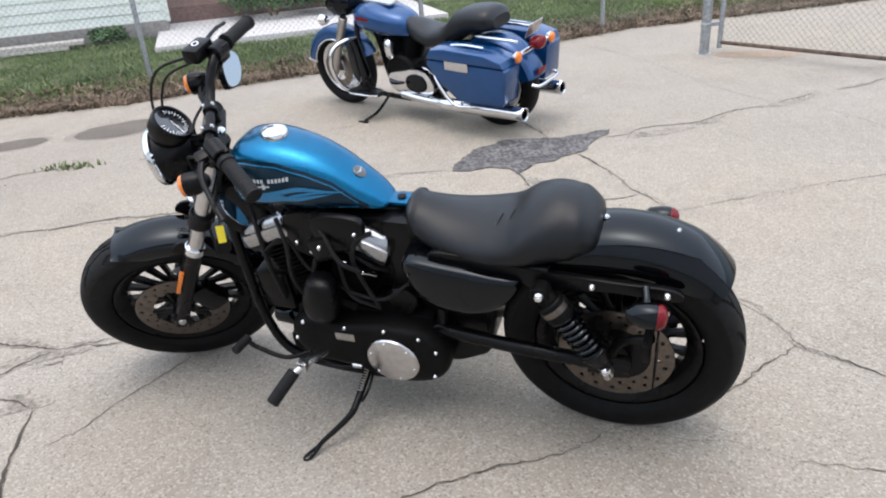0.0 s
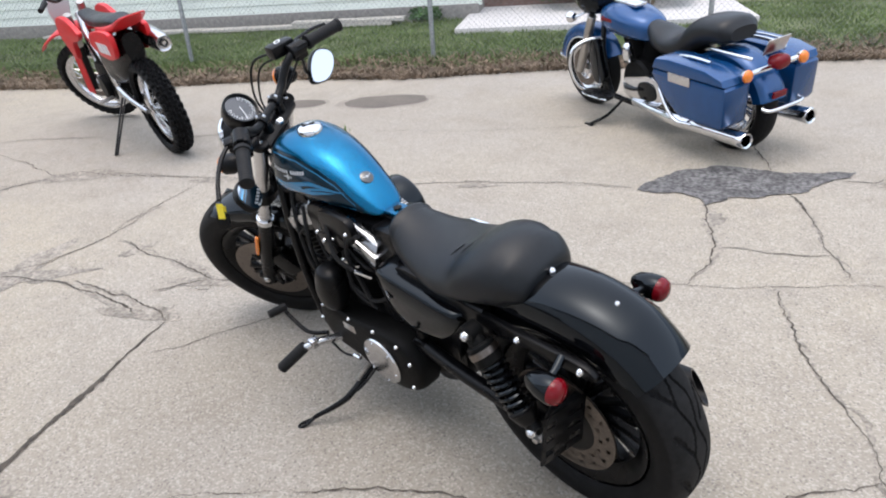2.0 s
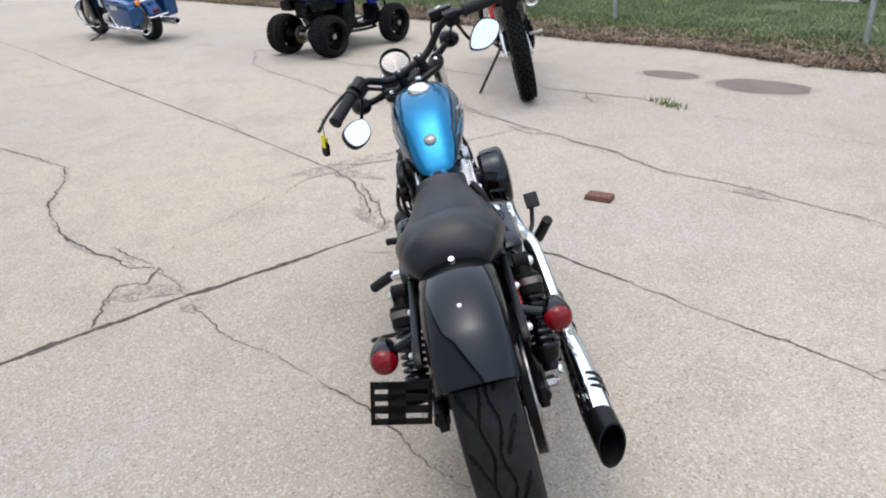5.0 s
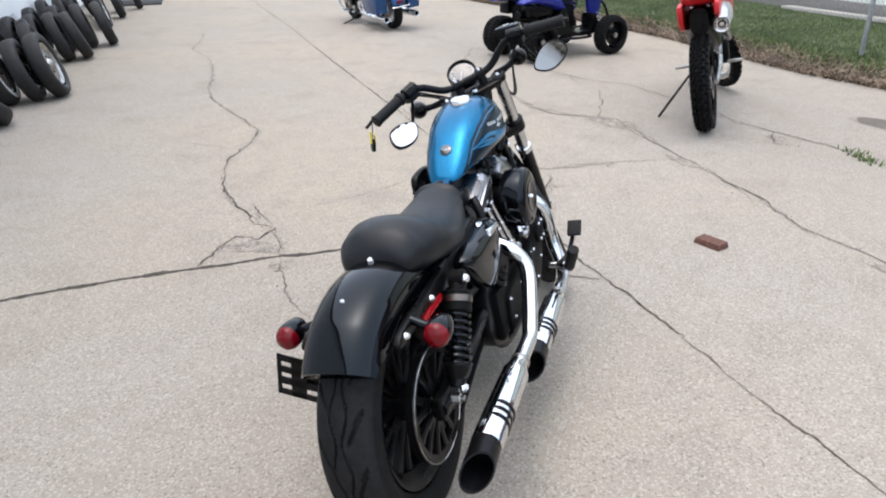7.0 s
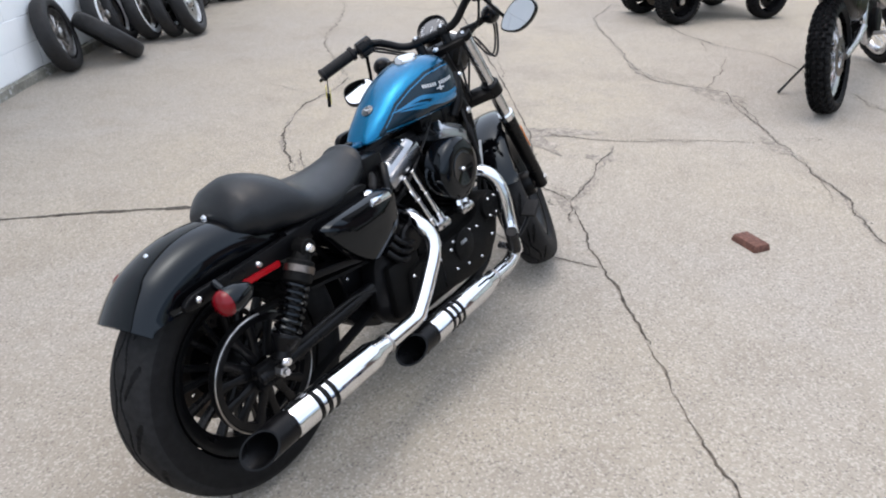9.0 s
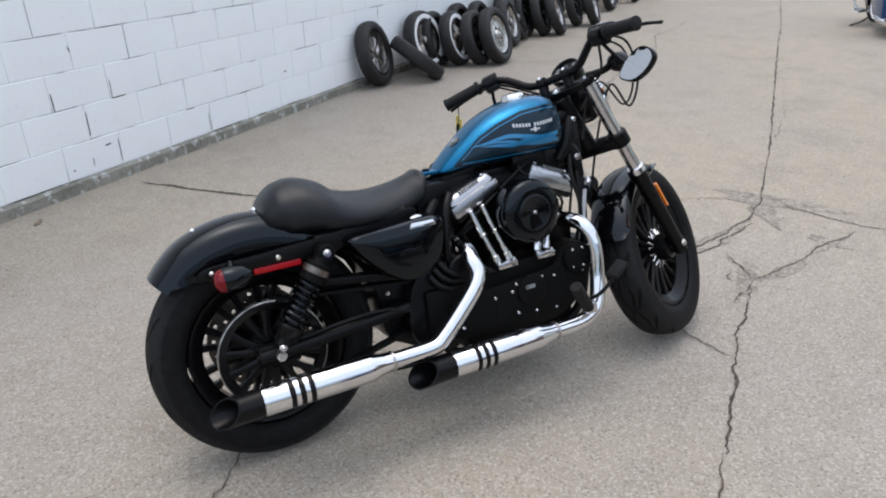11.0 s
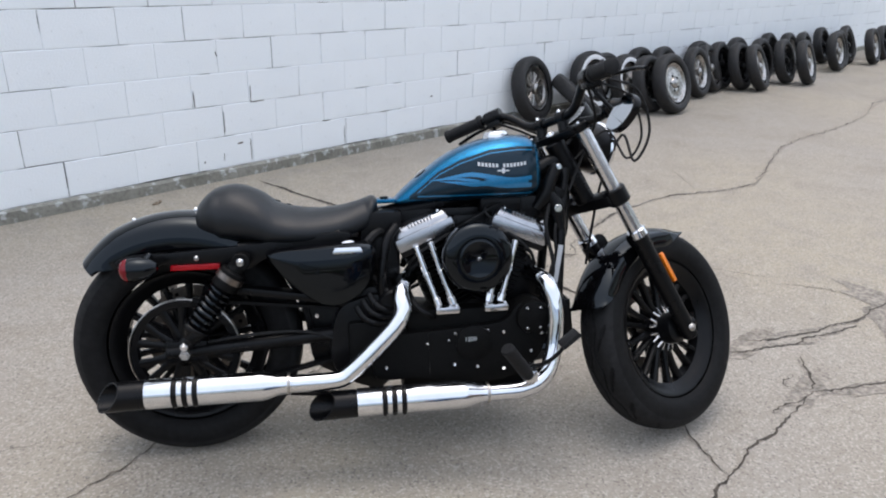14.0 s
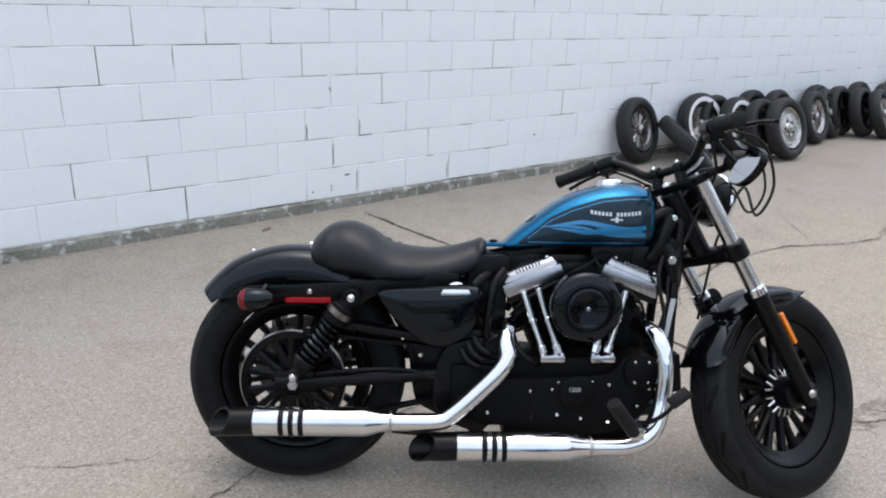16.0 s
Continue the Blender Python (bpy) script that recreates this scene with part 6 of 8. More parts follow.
def build_controls():
    # left peg, gear lever, stand; right peg and brake
    def peg(p0, p1, name):
        p0, p1 = Vector(p0), Vector(p1)
        L = (p1 - p0).length
        prof = [(0.001, 0), (0.0165, 0)] + [(0.0188 if k % 2 else 0.0178, 0.004 + (L - 0.008) * k / 27) for k in range(28)] + [(0.0165, L), (0.001, L)]
        bm = lathe(B(), prof, p0, p1 - p0, 18)
        return part(name, bm, M_GRIP, bike, "black rubber foot peg")
    pl = peg((0.845, 0.27, 0.268), (0.888, 0.352, 0.215), "left_foot_peg")
    bm = tube(B(), [(0.8, 0.16, 0.25), (0.82, 0.23, 0.27), (0.845, 0.272, 0.262)], 0.012, 12)
    box(bm, (0.828, 0.245, 0.272), (0.03, 0.03, 0.03), bevel=0.006)
    part("peg_mount", bm, M_ALU, pl, "bright peg clevis")
    bm = tube(B(), [(0.83, 0.19, 0.27), (0.9, 0.22, 0.262), (0.98, 0.225, 0.29), (1.012, 0.225, 0.312)], 0.007, 10)
    part("gear_lever", bm, M_SATIN, bike)
    part("gear_pedal", rod(B(), (1.012, 0.215, 0.314), (1.02, 0.275, 0.318), 0.0135, n=14), M_GRIP, bike, "rubber gear pedal")
    bm = tube(B(), [(0.83, 0.19, 0.235), (0.75, 0.2, 0.235), (0.69, 0.19, 0.24)], 0.004, 8)
    shift = part("shift_rod", bm, M_SATIN, bike)
    for p in ((0.835, 0.19, 0.236), (0.69, 0.19, 0.241)):
        part("rod_end", rod(B(), V(*p) - V(0.014, 0, 0), V(*p) + V(0.014, 0, 0), 0.0075, n=12), M_CHROME, shift, "chrome rod end")
    ks = part("kickstand", tube(B(), [(0.69, 0.1, 0.2), (0.69, 0.16, 0.17), (0.694, 0.235, 0.138), (0.702, 0.272, 0.122), (0.735, 0.315, 0.098), (0.757, 0.342, 0.086), (0.772, 0.364, 0.076)], [0.013, 0.012, 0.0105, 0.01, 0.0085, 0.0075, 0.0065], 10), M_SATIN, bike, "black kickstand, folded out")
    part("foot", tube(B(), [(0.768, 0.358, 0.078), (0.786, 0.375, 0.068), (0.802, 0.395, 0.06), (0.8, 0.404, 0.058), (0.79, 0.403, 0.058), (0.776, 0.382, 0.068), (0.766, 0.36, 0.078)], 0.0048, 8), M_SATIN, ks)
    part("side_strap", tube(B(), [(0.672, 0.13, 0.185), (0.668, 0.2, 0.16), (0.68, 0.235, 0.14)], 0.0045, 8), M_SATIN, ks)
    part("stand_spring", coil(B(), (0.68, 0.12, 0.215), (0.685, 0.22, 0.172), 0.007, 0.0018, 14, 6, 8), M_STEEL, ks)
    bm = box(B(), (0.695, 0.11, 0.195), (0.06, 0.05, 0.06), bevel=0.01)
    part("stand_pivot", bm, M_SATIN, ks)
    peg((0.905, -0.265, 0.235), (0.835, -0.305, 0.33), "right_foot_peg")
    bm = tube(B(), [(0.93, -0.19, 0.235), (0.925, -0.235, 0.232), (0.907, -0.262, 0.236)], 0.012, 12)
    box(bm, (0.91, -0.262, 0.236), (0.036, 0.036, 0.034), bevel=0.007)
    part("peg_mount", bm, M_ALU, bike, "bright peg clevis")
    part("brake_lever", tube(B(), [(0.91, -0.225, 0.245), (0.95, -0.255, 0.262), (0.985, -0.268, 0.292), (1.005, -0.275, 0.322)], 0.009, 10, flat=0.006), M_SATIN, bike)
    bm = box(B(), (1.012, -0.28, 0.336), (0.06, 0.05, 0.014), Matrix.Rotation(radians(-38), 4, "Y"), bevel=0.005)
    part("brake_pedal", bm, M_GRIP, bike, "black brake pedal pad")


def build_front():
    hub = fork_at(0.0, 0.015)
    w = part("front_wheel", turned(lathe(B(), [(0.001, 0.07), (0.026, 0.07), (0.036, 0.06), (0.04, 0.03), (0.04, -0.03), (0.044, -0.045), (0.036, -0.062), (0.026, -0.07), (0.001, -0.07)], hub, LEFT, 32), STEER), M_SATIN, bike, "black cast wheel hub")
    front_part("tyre", tyre_mesh(0.31, 0.188, 0.064, hub, LEFT), M_RUBBER, w, "fat black tyre").data.materials.append(M_TREAD)
    front_part("rim", rim_mesh(0.205, 0.045, hub, LEFT), M_SATIN, w)
    front_part("hub_cover", lathe(B(), [(0.048, -0.018), (0.049, -0.05), (0.045, -0.072), (0.03, -0.078), (0.001, -0.079)], hub, LEFT, 36), M_SATIN, w, "black finned hub cover")
    for i in range(9):
        front_part("spoke", spoke_mesh(0.038, 0.182, hub, LEFT, 9, split=0.028, only=i), M_SATIN, w)
    bm = B()
    u, v = frame_of(LEFT)
    for k in range(9):
        a = 2 * math.pi * k / 9
        d = u * math.cos(a) + v * math.sin(a)
        s = LEFT.cross(d)
        bm = B()
        for t in (-1, 1):
            rod(bm, hub + d * 0.04 + s * t * 0.003 + V(0, -0.03, 0), hub + d * 0.07 + s * t * 0.0125 + V(0, -0.021, 0), 0.0046, 0.003, 6)
        front_part("spoke_root", bm, M_ALU, w, "machined bright spoke root")
    front_part("brake_disc", disc_mesh(hub + V(0, 0.068, 0), LEFT, 0.09, 0.146, 0.006), M_DISC, w, "drilled steel brake disc")
    for i in range(5):
        front_part("disc_arm", spoke_mesh(0.03, 0.095, hub + V(0, 0.066, 0), LEFT, 5, half=0.006, split=0.018, thick=0.009, only=i), M_SATIN, w)
    fork = part("fork", turned(rod(B(), hub + V(0, -0.12, 0), hub + V(0, 0.12, 0), 0.011, n=14), STEER), M_STEEL, bike, "telescopic fork")
    for y in (-0.1, 0.1):
        leg = rod(B(), fork_at(-0.035, 0.018, y), fork_at(0.332, 0.02, y), 0.0235, 0.027, 24)
        rod(leg, fork_at(0.0, 0.02, y), fork_at(0.0, 0.05, y), 0.02, n=14)
        front_part("fork_leg", leg, M_SATIN, fork, "satin black fork leg")
        ringy = rod(B(), fork_at(0.328, 0.02, y), fork_at(0.355, 0.02, y), 0.03, 0.0285, 24)
        front_part("dust_collar", ringy, M_CHROME, fork, "chrome collar")
        front_part("fork_tube", rod(B(), fork_at(0.35, 0.02, y), fork_at(0.705, 0.02, y), 0.0215, n=24), M_ALU, fork, "bright steel fork tube")
        lower = rod(B(), fork_at(0.447, 0.02, y), fork_at(0.497, 0.02, y), 0.033, n=24)
        rod(lower, fork_at(0.47, 0.045, y), fork_at(0.47, 0.062, y), 0.006, n=8)
        front_part("lower_clamp", lower, M_SATIN, fork)
        bm = rod(B(), fork_at(0.69, 0.02, y), fork_at(0.713, 0.02, y), 0.026, n=24)
        front_part("fork_cap", bm, M_SATIN, fork)
        bm = box(B(), fork_at(0.2, 0.045, y * 1.05), (0.014, 0.012, 0.1), Matrix.Rotation(radians(-29.7), 4, "Y"), bevel=0.004)
        turned(bm, Matrix.Translation((0.0, 0.0 + (0.016 if y > 0 else -0.016), 0)))
        front_part("fork_reflector", bm, M_AMBER, fork, "amber reflector")
        bm = B()
        bolt(bm, hub + V(0, y * 1.22, 0), V(0, y, 0), 0.013, 0.008)
        front_part("axle_nut", bm, M_STEEL, fork)
    bm = B()
    m = Matrix.Rotation(radians(-29.7), 4, "Y")
    box(bm, fork_at(0.472, 0.01), (0.06, 0.2, 0.034), m, bevel=0.008)
    front_part("lower_yoke", bm, M_SATIN, fork)
    bm = box(B(), fork_at(0.7, 0.01), (0.05, 0.2, 0.024), m, bevel=0.011)
    front_part("top_yoke", bm, M_SATIN, fork)
    bolts([fork_at(0.712, 0.0)], RAKE, 0.014, 0.008, fork, None, STEER)
    bolts([fork_at(0.713, 0.02, y) for y in (-0.1, 0.1)], RAKE, 0.008, 0.004, fork, None, STEER)
    # caliper
    bm = box(B(), hub + V(-0.11, 0.085, 0.06), (0.075, 0.05, 0.11), Matrix.Rotation(radians(25), 4, "Y"), bevel=0.014)
    front_part("brake_caliper", bm, M_SATIN, fork)
    # mudguard
    sec = [(-0.066, 0.27), (-0.07, 0.295), (-0.066, 0.316), (-0.048, 0.33), (-0.024, 0.335), (0, 0.3365), (0.024, 0.335), (0.048, 0.33), (0.066, 0.316), (0.07, 0.295), (0.066, 0.27)]

    def trim(t, y, r):
        e = min(t, 1 - t)
        return max(r, 0.27 + 0.055 * max(0, 1 - e / 0.18) ** 1.5)

    front_part("front_fender", fender_mesh(hub + V(-0.012, 0, -0.013), [(y, r - 0.005) for y, r in sec], 71, 161, n=34, trim=trim), M_BLACK, bike, "short gloss black front fender")
    for y in (-1, 1):
        bm = plate(B(), rounded([(-0.06, 0.31), (0.0, 0.34), (0.035, 0.31), (-0.02, 0.27)], 4), y * 0.078, y * 0.086, to=Matrix.Translation(hub) @ Matrix.Translation((-0.13, 0, -0.02)))
        front_part("fender_bracket", bm, M_SATIN, bike)
    # headlamp
    c = fork_at(0.595, 0.135)
    head = part("headlight", turned(lathe(B(), [(0.001, -0.1), (0.035, -0.095), (0.062, -0.065), (0.074, -0.02), (0.076, 0.0)], c, (1, 0, -0.06), 36), STEER), M_SATIN, bike, "black headlight bucket")
    front_part("trim_ring", lathe(B(), [(0.076, -0.004), (0.081, 0.0), (0.081, 0.01), (0.077, 0.016), (0.071, 0.015), (0.07, 0.01)], c, (1, 0, -0.06), 44), M_CHROME, head, "chrome trim ring")
    front_part("lens", lathe(B(), [(0.071, 0.016), (0.05, 0.024), (0.02, 0.028), (0.0005, 0.029)], c, (1, 0, -0.06), 36), M_GLASS, head, "domed glass lens")
    front_part("visor_bracket", tube(B(), [fork_at(0.66, 0.02), fork_at(0.66, 0.07), c + V(-0.03, 0, 0.07)], 0.012, 10), M_SATIN, head)
    # speedometer
    ax = V(-0.72, 0, 0.694)
    g = fork_at(0.71, 0.124)
    sp = part("speedometer", turned(lathe(B(), [(0.001, -0.055), (0.04, -0.05), (0.052, -0.03), (0.055, 0.0), (0.055, 0.008), (0.052, 0.013), (0.048, 0.011), (0.047, 0.004)], g, ax, 40), STEER), M_SATIN, bike, "round black speedometer pod")
    front_part("dial", lathe(B(), [(0.0475, 0.004), (0.001, 0.005)], g, ax, 36), M_DIAL, sp, "dark dial with pale marks")
    bm = B()
    u, v = frame_of(ax)
    for k in range(23):
        a = radians(-220 + 260 * k / 22)
        d = -u * math.cos(a) + v * math.sin(a)
        skin(bm, [[g + ax * 0.0062 + d * r + ax.cross(d) * s for s in (-0.0009, 0.0009)] for r in (0.034 if k % 2 else 0.03, 0.042)], closed_ring=False)
    d = (u * 0.5 - v * 0.8).normalized()
    skin(bm, [[g + ax * 0.0066 + d * r + ax.cross(d) * s for s in (-0.0012, 0.0012)] for r in (-0.008, 0.036)], closed_ring=False)
    front_part("dial_marks", bm, M_WHITE, sp, "white dial marks and needle")
    front_part("gauge_bracket", tube(B(), [g - ax * 0.05, fork_at(0.67, 0.07), fork_at(0.695, 0.03)], 0.01, 10), M_SATIN, sp)


def build_bars():
    mid = fork_at(0.742, 0.032)
    half = [V(0, 0, 0), V(0.0, 0.06, 0.0), V(-0.004, 0.1, 0.012), V(-0.014, 0.135, 0.038), V(-0.028, 0.165, 0.057), V(-0.046, 0.205, 0.064), V(-0.086, 0.28, 0.052), V(-0.12, 0.345, 0.04)]
    pts = [mid + V(p.x, -p.y, p.z) for p in reversed(half[1:])] + [mid + p for p in half]
    bars = part("handlebar", turned(tube(B(), pts, 0.0127, 14), STEER), M_SATIN, bike, "black handlebar turned to its left lock")
    for y in (-0.045, 0.045):
        bm = rod(B(), fork_at(0.705, 0.012, y), mid + V(0, y, -0.004), 0.016, 0.017, 16)
        rod(bm, mid + V(0, y - 0.014, 0), mid + V(0, y + 0.014, 0), 0.02, n=18)
        riser = front_part("riser", bm, M_SATIN, bars)
        bolts([mid + V(-0.012, y, 0.015), mid + V(0.013, y, 0.014)], (0, 0, 1), 0.0055, 0.006, riser, None, STEER)
    for side in (-1, 1):
        q = lambda p: mid + V(p[0], side * p[1], p[2])
        g0, g1 = q((-0.066, 0.242, 0.06)), q((-0.122, 0.349, 0.0385))
        d = (g1 - g0).normalized()
        L = (g1 - g0).length
        prof = [(0.001, -0.004), (0.023, -0.004), (0.023, 0.007), (0.019, 0.009)] + [(0.0192 if k % 4 in (1, 2) else 0.0184, 0.012 + (L - 0.02) * k / 47) for k in range(48)] + [(0.0208, L - 0.006), (0.0208, L + 0.002), (0.018, L + 0.004), (0.001, L + 0.004)]
        bm = lathe(B(), prof, g0, d, 20)
        front_part("grip", bm, M_GRIP, bars, "black ribbed rubber grip")
        c = q((-0.046, 0.205, 0.064))
        bm = rod(B(), c - d * 0.03, c + d * 0.022, 0.024, n=20)
        m = d.to_track_quat("X", "Z").to_matrix().to_4x4()
        box(bm, c + V(0.005, 0, -0.012), (0.05, 0.045, 0.04), m, bevel=0.01)
        box(bm, c + V(-0.018, 0, 0.006), (0.035, 0.012, 0.018), m, bevel=0.004)
        front_part("switch_housing", bm, M_SATIN, bars, "black switch housing")
        # lever
        fw = d.cross(V(0, 0, 1)).normalized() * (1 if side > 0 else -1)
        if fw.x < 0:
            fw = -fw
        pivot = c - d * 0.012 + fw * 0.035
        lever = tube(B(), [pivot, pivot + d * 0.05 + fw * 0.03, pivot + d * 0.12 + fw * 0.045, pivot + d * 0.18 + fw * 0.052 + V(0, 0, -0.008)], [0.008, 0.0075, 0.006, 0.0075], 10, flat=0.0055)
        box(lever, pivot, (0.03, 0.03, 0.02), m, bevel=0.006)
        front_part("lever", lever, M_SATIN, bars, "black hand lever")
        if side < 0:
            bm = box(B(), c - d * 0.03 + fw * 0.04 + V(0, 0, 0.012), (0.085, 0.05, 0.042), m, bevel=0.012)
            res = part("brake_reservoir", turned(bm, STEER), M_SATIN, bars, "black brake fluid reservoir")
            front_part("sight_ring", lathe(B(), [(0.007, 0), (0.0105, 0), (0.0105, 0.002), (0.007, 0.002)], c - d * 0.03 + fw * 0.04 + V(0, 0, 0.0335), (0, 0, 1), 20, closed=True), M_WHITE, res)
        # mirror below the grip
        mc = V(1.02, side * 0.286, 0.85)
        st = tube(B(), [c + V(0, 0, -0.02), c + V(0.012, side * 0.012, -0.05), mc + V(0.035, -side * 0.04, 0.01), mc + V(0.02, -side * 0.02, 0)], 0.0058, 10)
        mir = part("mirror", turned(st, STEER), M_SATIN, bars, "teardrop mirror under the bar")
        shape = rounded([(-0.058, 0.016), (-0.03, 0.036), (0.012, 0.042), (0.044, 0.03), (0.056, -0.006), (0.042, -0.034), (0.0, -0.042), (-0.04, -0.026)], 5)
        shape = shape if side > 0 else [(1.15 * (x * 0.82 - z * 0.57), x * 0.57 + z * 0.82) for x, z in shape]
        to = Matrix.Translation(mc) @ Matrix.Rotation(radians(90 + (20 if side > 0 else -16)), 4, "Z") @ Matrix.Rotation(radians(27 if side > 0 else 19), 4, "X") @ Matrix.Diagonal((side, 1, 1, 1))
        front_part("mirror_shell", plate(B(), shape, -0.016, 0.004, 0.004, to=to), M_SATIN, mir)
        bm = plate(B(), [(x * 0.92, z * 0.9) for x, z in shape], 0.002, 0.0052, to=to)
        front_part("mirror_glass", bm, M_MIRROR, mir, "mirror glass")
        # front turn signal
        sc = fork_at(0.7, 0.07, side * 0.2)
        bm = lathe(B(), [(0.001, -0.05), (0.012, -0.048), (0.024, -0.036), (0.03, -0.012), (0.031, 0.01), (0.028, 0.014)], sc, (1, 0, 0), 24)
        tube(bm, [fork_at(0.71, 0.03, side * 0.1), fork_at(0.7, 0.05, side * 0.15), sc + V(-0.02, -side * 0.01, 0)], [0.014, 0.011, 0.013], 10)
        sg = part("front_turn_signal", turned(bm, STEER), M_SATIN, bars, "black bullet turn signal")
        front_part("lens", lathe(B(), [(0.029, 0.012), (0.026, 0.022), (0.013, 0.029), (0.0005, 0.031)], sc, (1, 0, 0), 24), M_AMBER, sg, "amber domed lens")
    # cables
    def cable(name, pts, r=0.004):
        front_part(name, tube(B(), pts, r, 8), M_GRIP, bars)
    cable("clutch_cable", [mid + V(-0.02, 0.19, 0.05), mid + V(0.03, 0.15, 0.02), fork_at(0.64, 0.07, 0.06), fork_at(0.5, -0.02, 0.05), fork_at(0.35, -0.2, 0.09)], 0.0045)
    cable("throttle_cable", [mid + V(-0.05, -0.2, 0.05), mid + V(0.02, -0.15, -0.03), fork_at(0.64, 0.06, -0.06), fork_at(0.56, -0.08, -0.04)], 0.004)
    cable("brake_hose", [mid + V(0.01, -0.2, 0.07), mid + V(0.14, -0.21, 0.04), mid + V(0.195, -0.19, -0.07), mid + V(0.16, -0.15, -0.15), fork_at(0.6, 0.16, -0.1), fork_at(0.5, 0.05, -0.03), fork_at(0.3, -0.05, 0.08)], 0.004)
    cable("switch_wire", [mid + V(0.01, -0.19, 0.06), mid + V(0.12, -0.2, 0.02), mid + V(0.17, -0.18, -0.08), mid + V(0.14, -0.14, -0.14), fork_at(0.64, 0.12, -0.09), fork_at(0.62, 0.0, -0.04)], 0.0035)
    cable("switch_wire", [mid + V(-0.05, 0.19, 0.045), mid + V(0.02, 0.12, -0.01), fork_at(0.64, 0.05, 0.06), fork_at(0.55, -0.05, 0.02)], 0.0035)


build_rear()
build_frame()
build_seat_tank()
build_engine()
build_exhaust()
build_controls()
build_front()
build_bars()

# ---- blue touring motorcycles ----
def touring_bike(m, label):
    t = thing("touring_motorcycle", m, label, "motorcycle")
    R, WB = 0.31, 1.5
    for x, nm, half in ((0.0, "rear_wheel", 0.066), (WB, "front_wheel", 0.06)):
        hub = V(x, 0, R)
        w = part(nm, lathe(B(), [(0.001, 0.07), (0.05, 0.068), (0.06, 0.03), (0.06, -0.03), (0.05, -0.068), (0.001, -0.07)], hub, LEFT, 24), M_ALU, t, "cast aluminium wheel hub")
        part("tyre", tyre_mesh(R, 0.2, half, hub, LEFT, "slick", 90), M_RUBBER, w, "black tyre")
        part("rim", rim_mesh(0.2, 0.045, hub, LEFT, 48), M_ALU, w, "bright cast rim")
        part("spokes", spoke_mesh(0.05, 0.18, hub, LEFT, 9, split=0.02), M_ALU, w)["kind"] = "stuff"
        part("brake_disc", disc_mesh(hub + V(0, 0.075, 0), LEFT, 0.09, 0.145, 0.006, 14), M_DISC, w)
    sec = lambda w, r, d: [(-w, r - d), (-w, r - 0.03), (-w * 0.8, r - 0.008), (-w * 0.4, r), (w * 0.4, r), (w * 0.8, r - 0.008), (w, r - 0.03), (w, r - d)]
    part("rear_fender", fender_mesh((0, 0, R), sec(0.1, 0.345, 0.09), 45, 168, n=30), M_TBLUE, t, "blue rear fender")
    part("front_fender", fender_mesh((WB, 0, R), sec(0.085, 0.34, 0.1), 12, 160, n=38), M_TBLUE, t, "deep blue front fender")
    bm = B()
    merge(bm, fender_mesh((WB, 0, R), [(-0.088, 0.238), (-0.088, 0.33), (0.0, 0.344), (0.088, 0.33), (0.088, 0.238)], 10, 13, n=3))
    for y in (-0.087, 0.087):
        tube(bm, [V(WB + 0.243 * math.cos(radians(a)), y, R + 0.243 * math.sin(radians(a))) for a in range(12, 103, 9)], 0.007, 8)
    part("fender_trim", bm, M_CHROME, t, "chrome fender edge")
    # forks, crash bar
    for y in (-0.11, 0.11):
        bm = rod(B(), (WB + 0.02, y, R - 0.02), (WB - 0.21, y, 0.74), 0.032, 0.034, 18)
        part("fork_leg", bm, M_STEEL, t, "grey fork leg")
        s = 1 if y > 0 else -1
        part("crash_bar", tube(B(), [(1.2, s * 0.1, 0.58), (1.24, s * 0.2, 0.59), (1.28, s * 0.31, 0.54), (1.29, s * 0.335, 0.4), (1.24, s * 0.29, 0.25), (1.15, s * 0.14, 0.19)], 0.016, 12), M_CHROME, t, "chrome engine guard")
    part("fairing", loft(B(), spline_sections([(1.22, 0.78, 0.9, 0.1), (1.28, 0.74, 0.96, 0.15), (1.36, 0.73, 0.98, 0.165), (1.43, 0.76, 0.95, 0.14), (1.47, 0.82, 0.9, 0.07)], 4), 30, 2.3), M_BLACK, t, "black headlamp nacelle")
    part("headlamp", lathe(B(), [(0.001, -0.06), (0.07, -0.05), (0.088, 0.0), (0.088, 0.014), (0.07, 0.026), (0.001, 0.032)], (1.47, 0, 0.83), (1, 0, -0.05), 32), M_CHROME, t, "chrome-rimmed headlamp")
    for y in (-0.22, 0.22):
        part("passing_lamp", lathe(B(), [(0.001, -0.04), (0.03, -0.035), (0.042, 0.0), (0.042, 0.012), (0.03, 0.02), (0.001, 0.023)], (1.4, y, 0.75), (1, y, 0), 24), M_CHROME, t, "chrome passing lamp")
        part("lamp_arm", tube(B(), [(1.34, y * 0.4, 0.77), (1.36, y * 0.8, 0.755), (1.37, y, 0.75)], 0.009, 8), M_CHROME, t)
    # tank, seat
    part("fuel_tank", loft(B(), spline_sections([(0.68, 0.6, 0.7, 0.06), (0.74, 0.6, 0.76, 0.12), (0.88, 0.61, 0.81, 0.16), (1.02, 0.63, 0.84, 0.165), (1.14, 0.65, 0.83, 0.14), (1.19, 0.69, 0.8, 0.09), (1.2, 0.72, 0.77, 0.04)], 4), 30, 2.8), M_TBLUE, t, "blue fuel tank")
    bm = box(B(), (0.98, 0, 0.84), (0.26, 0.1, 0.02), Matrix.Rotation(radians(-6), 4, "Y"), bevel=0.008)
    part("tank_console", bm, M_CHROME, t, "chrome tank console")
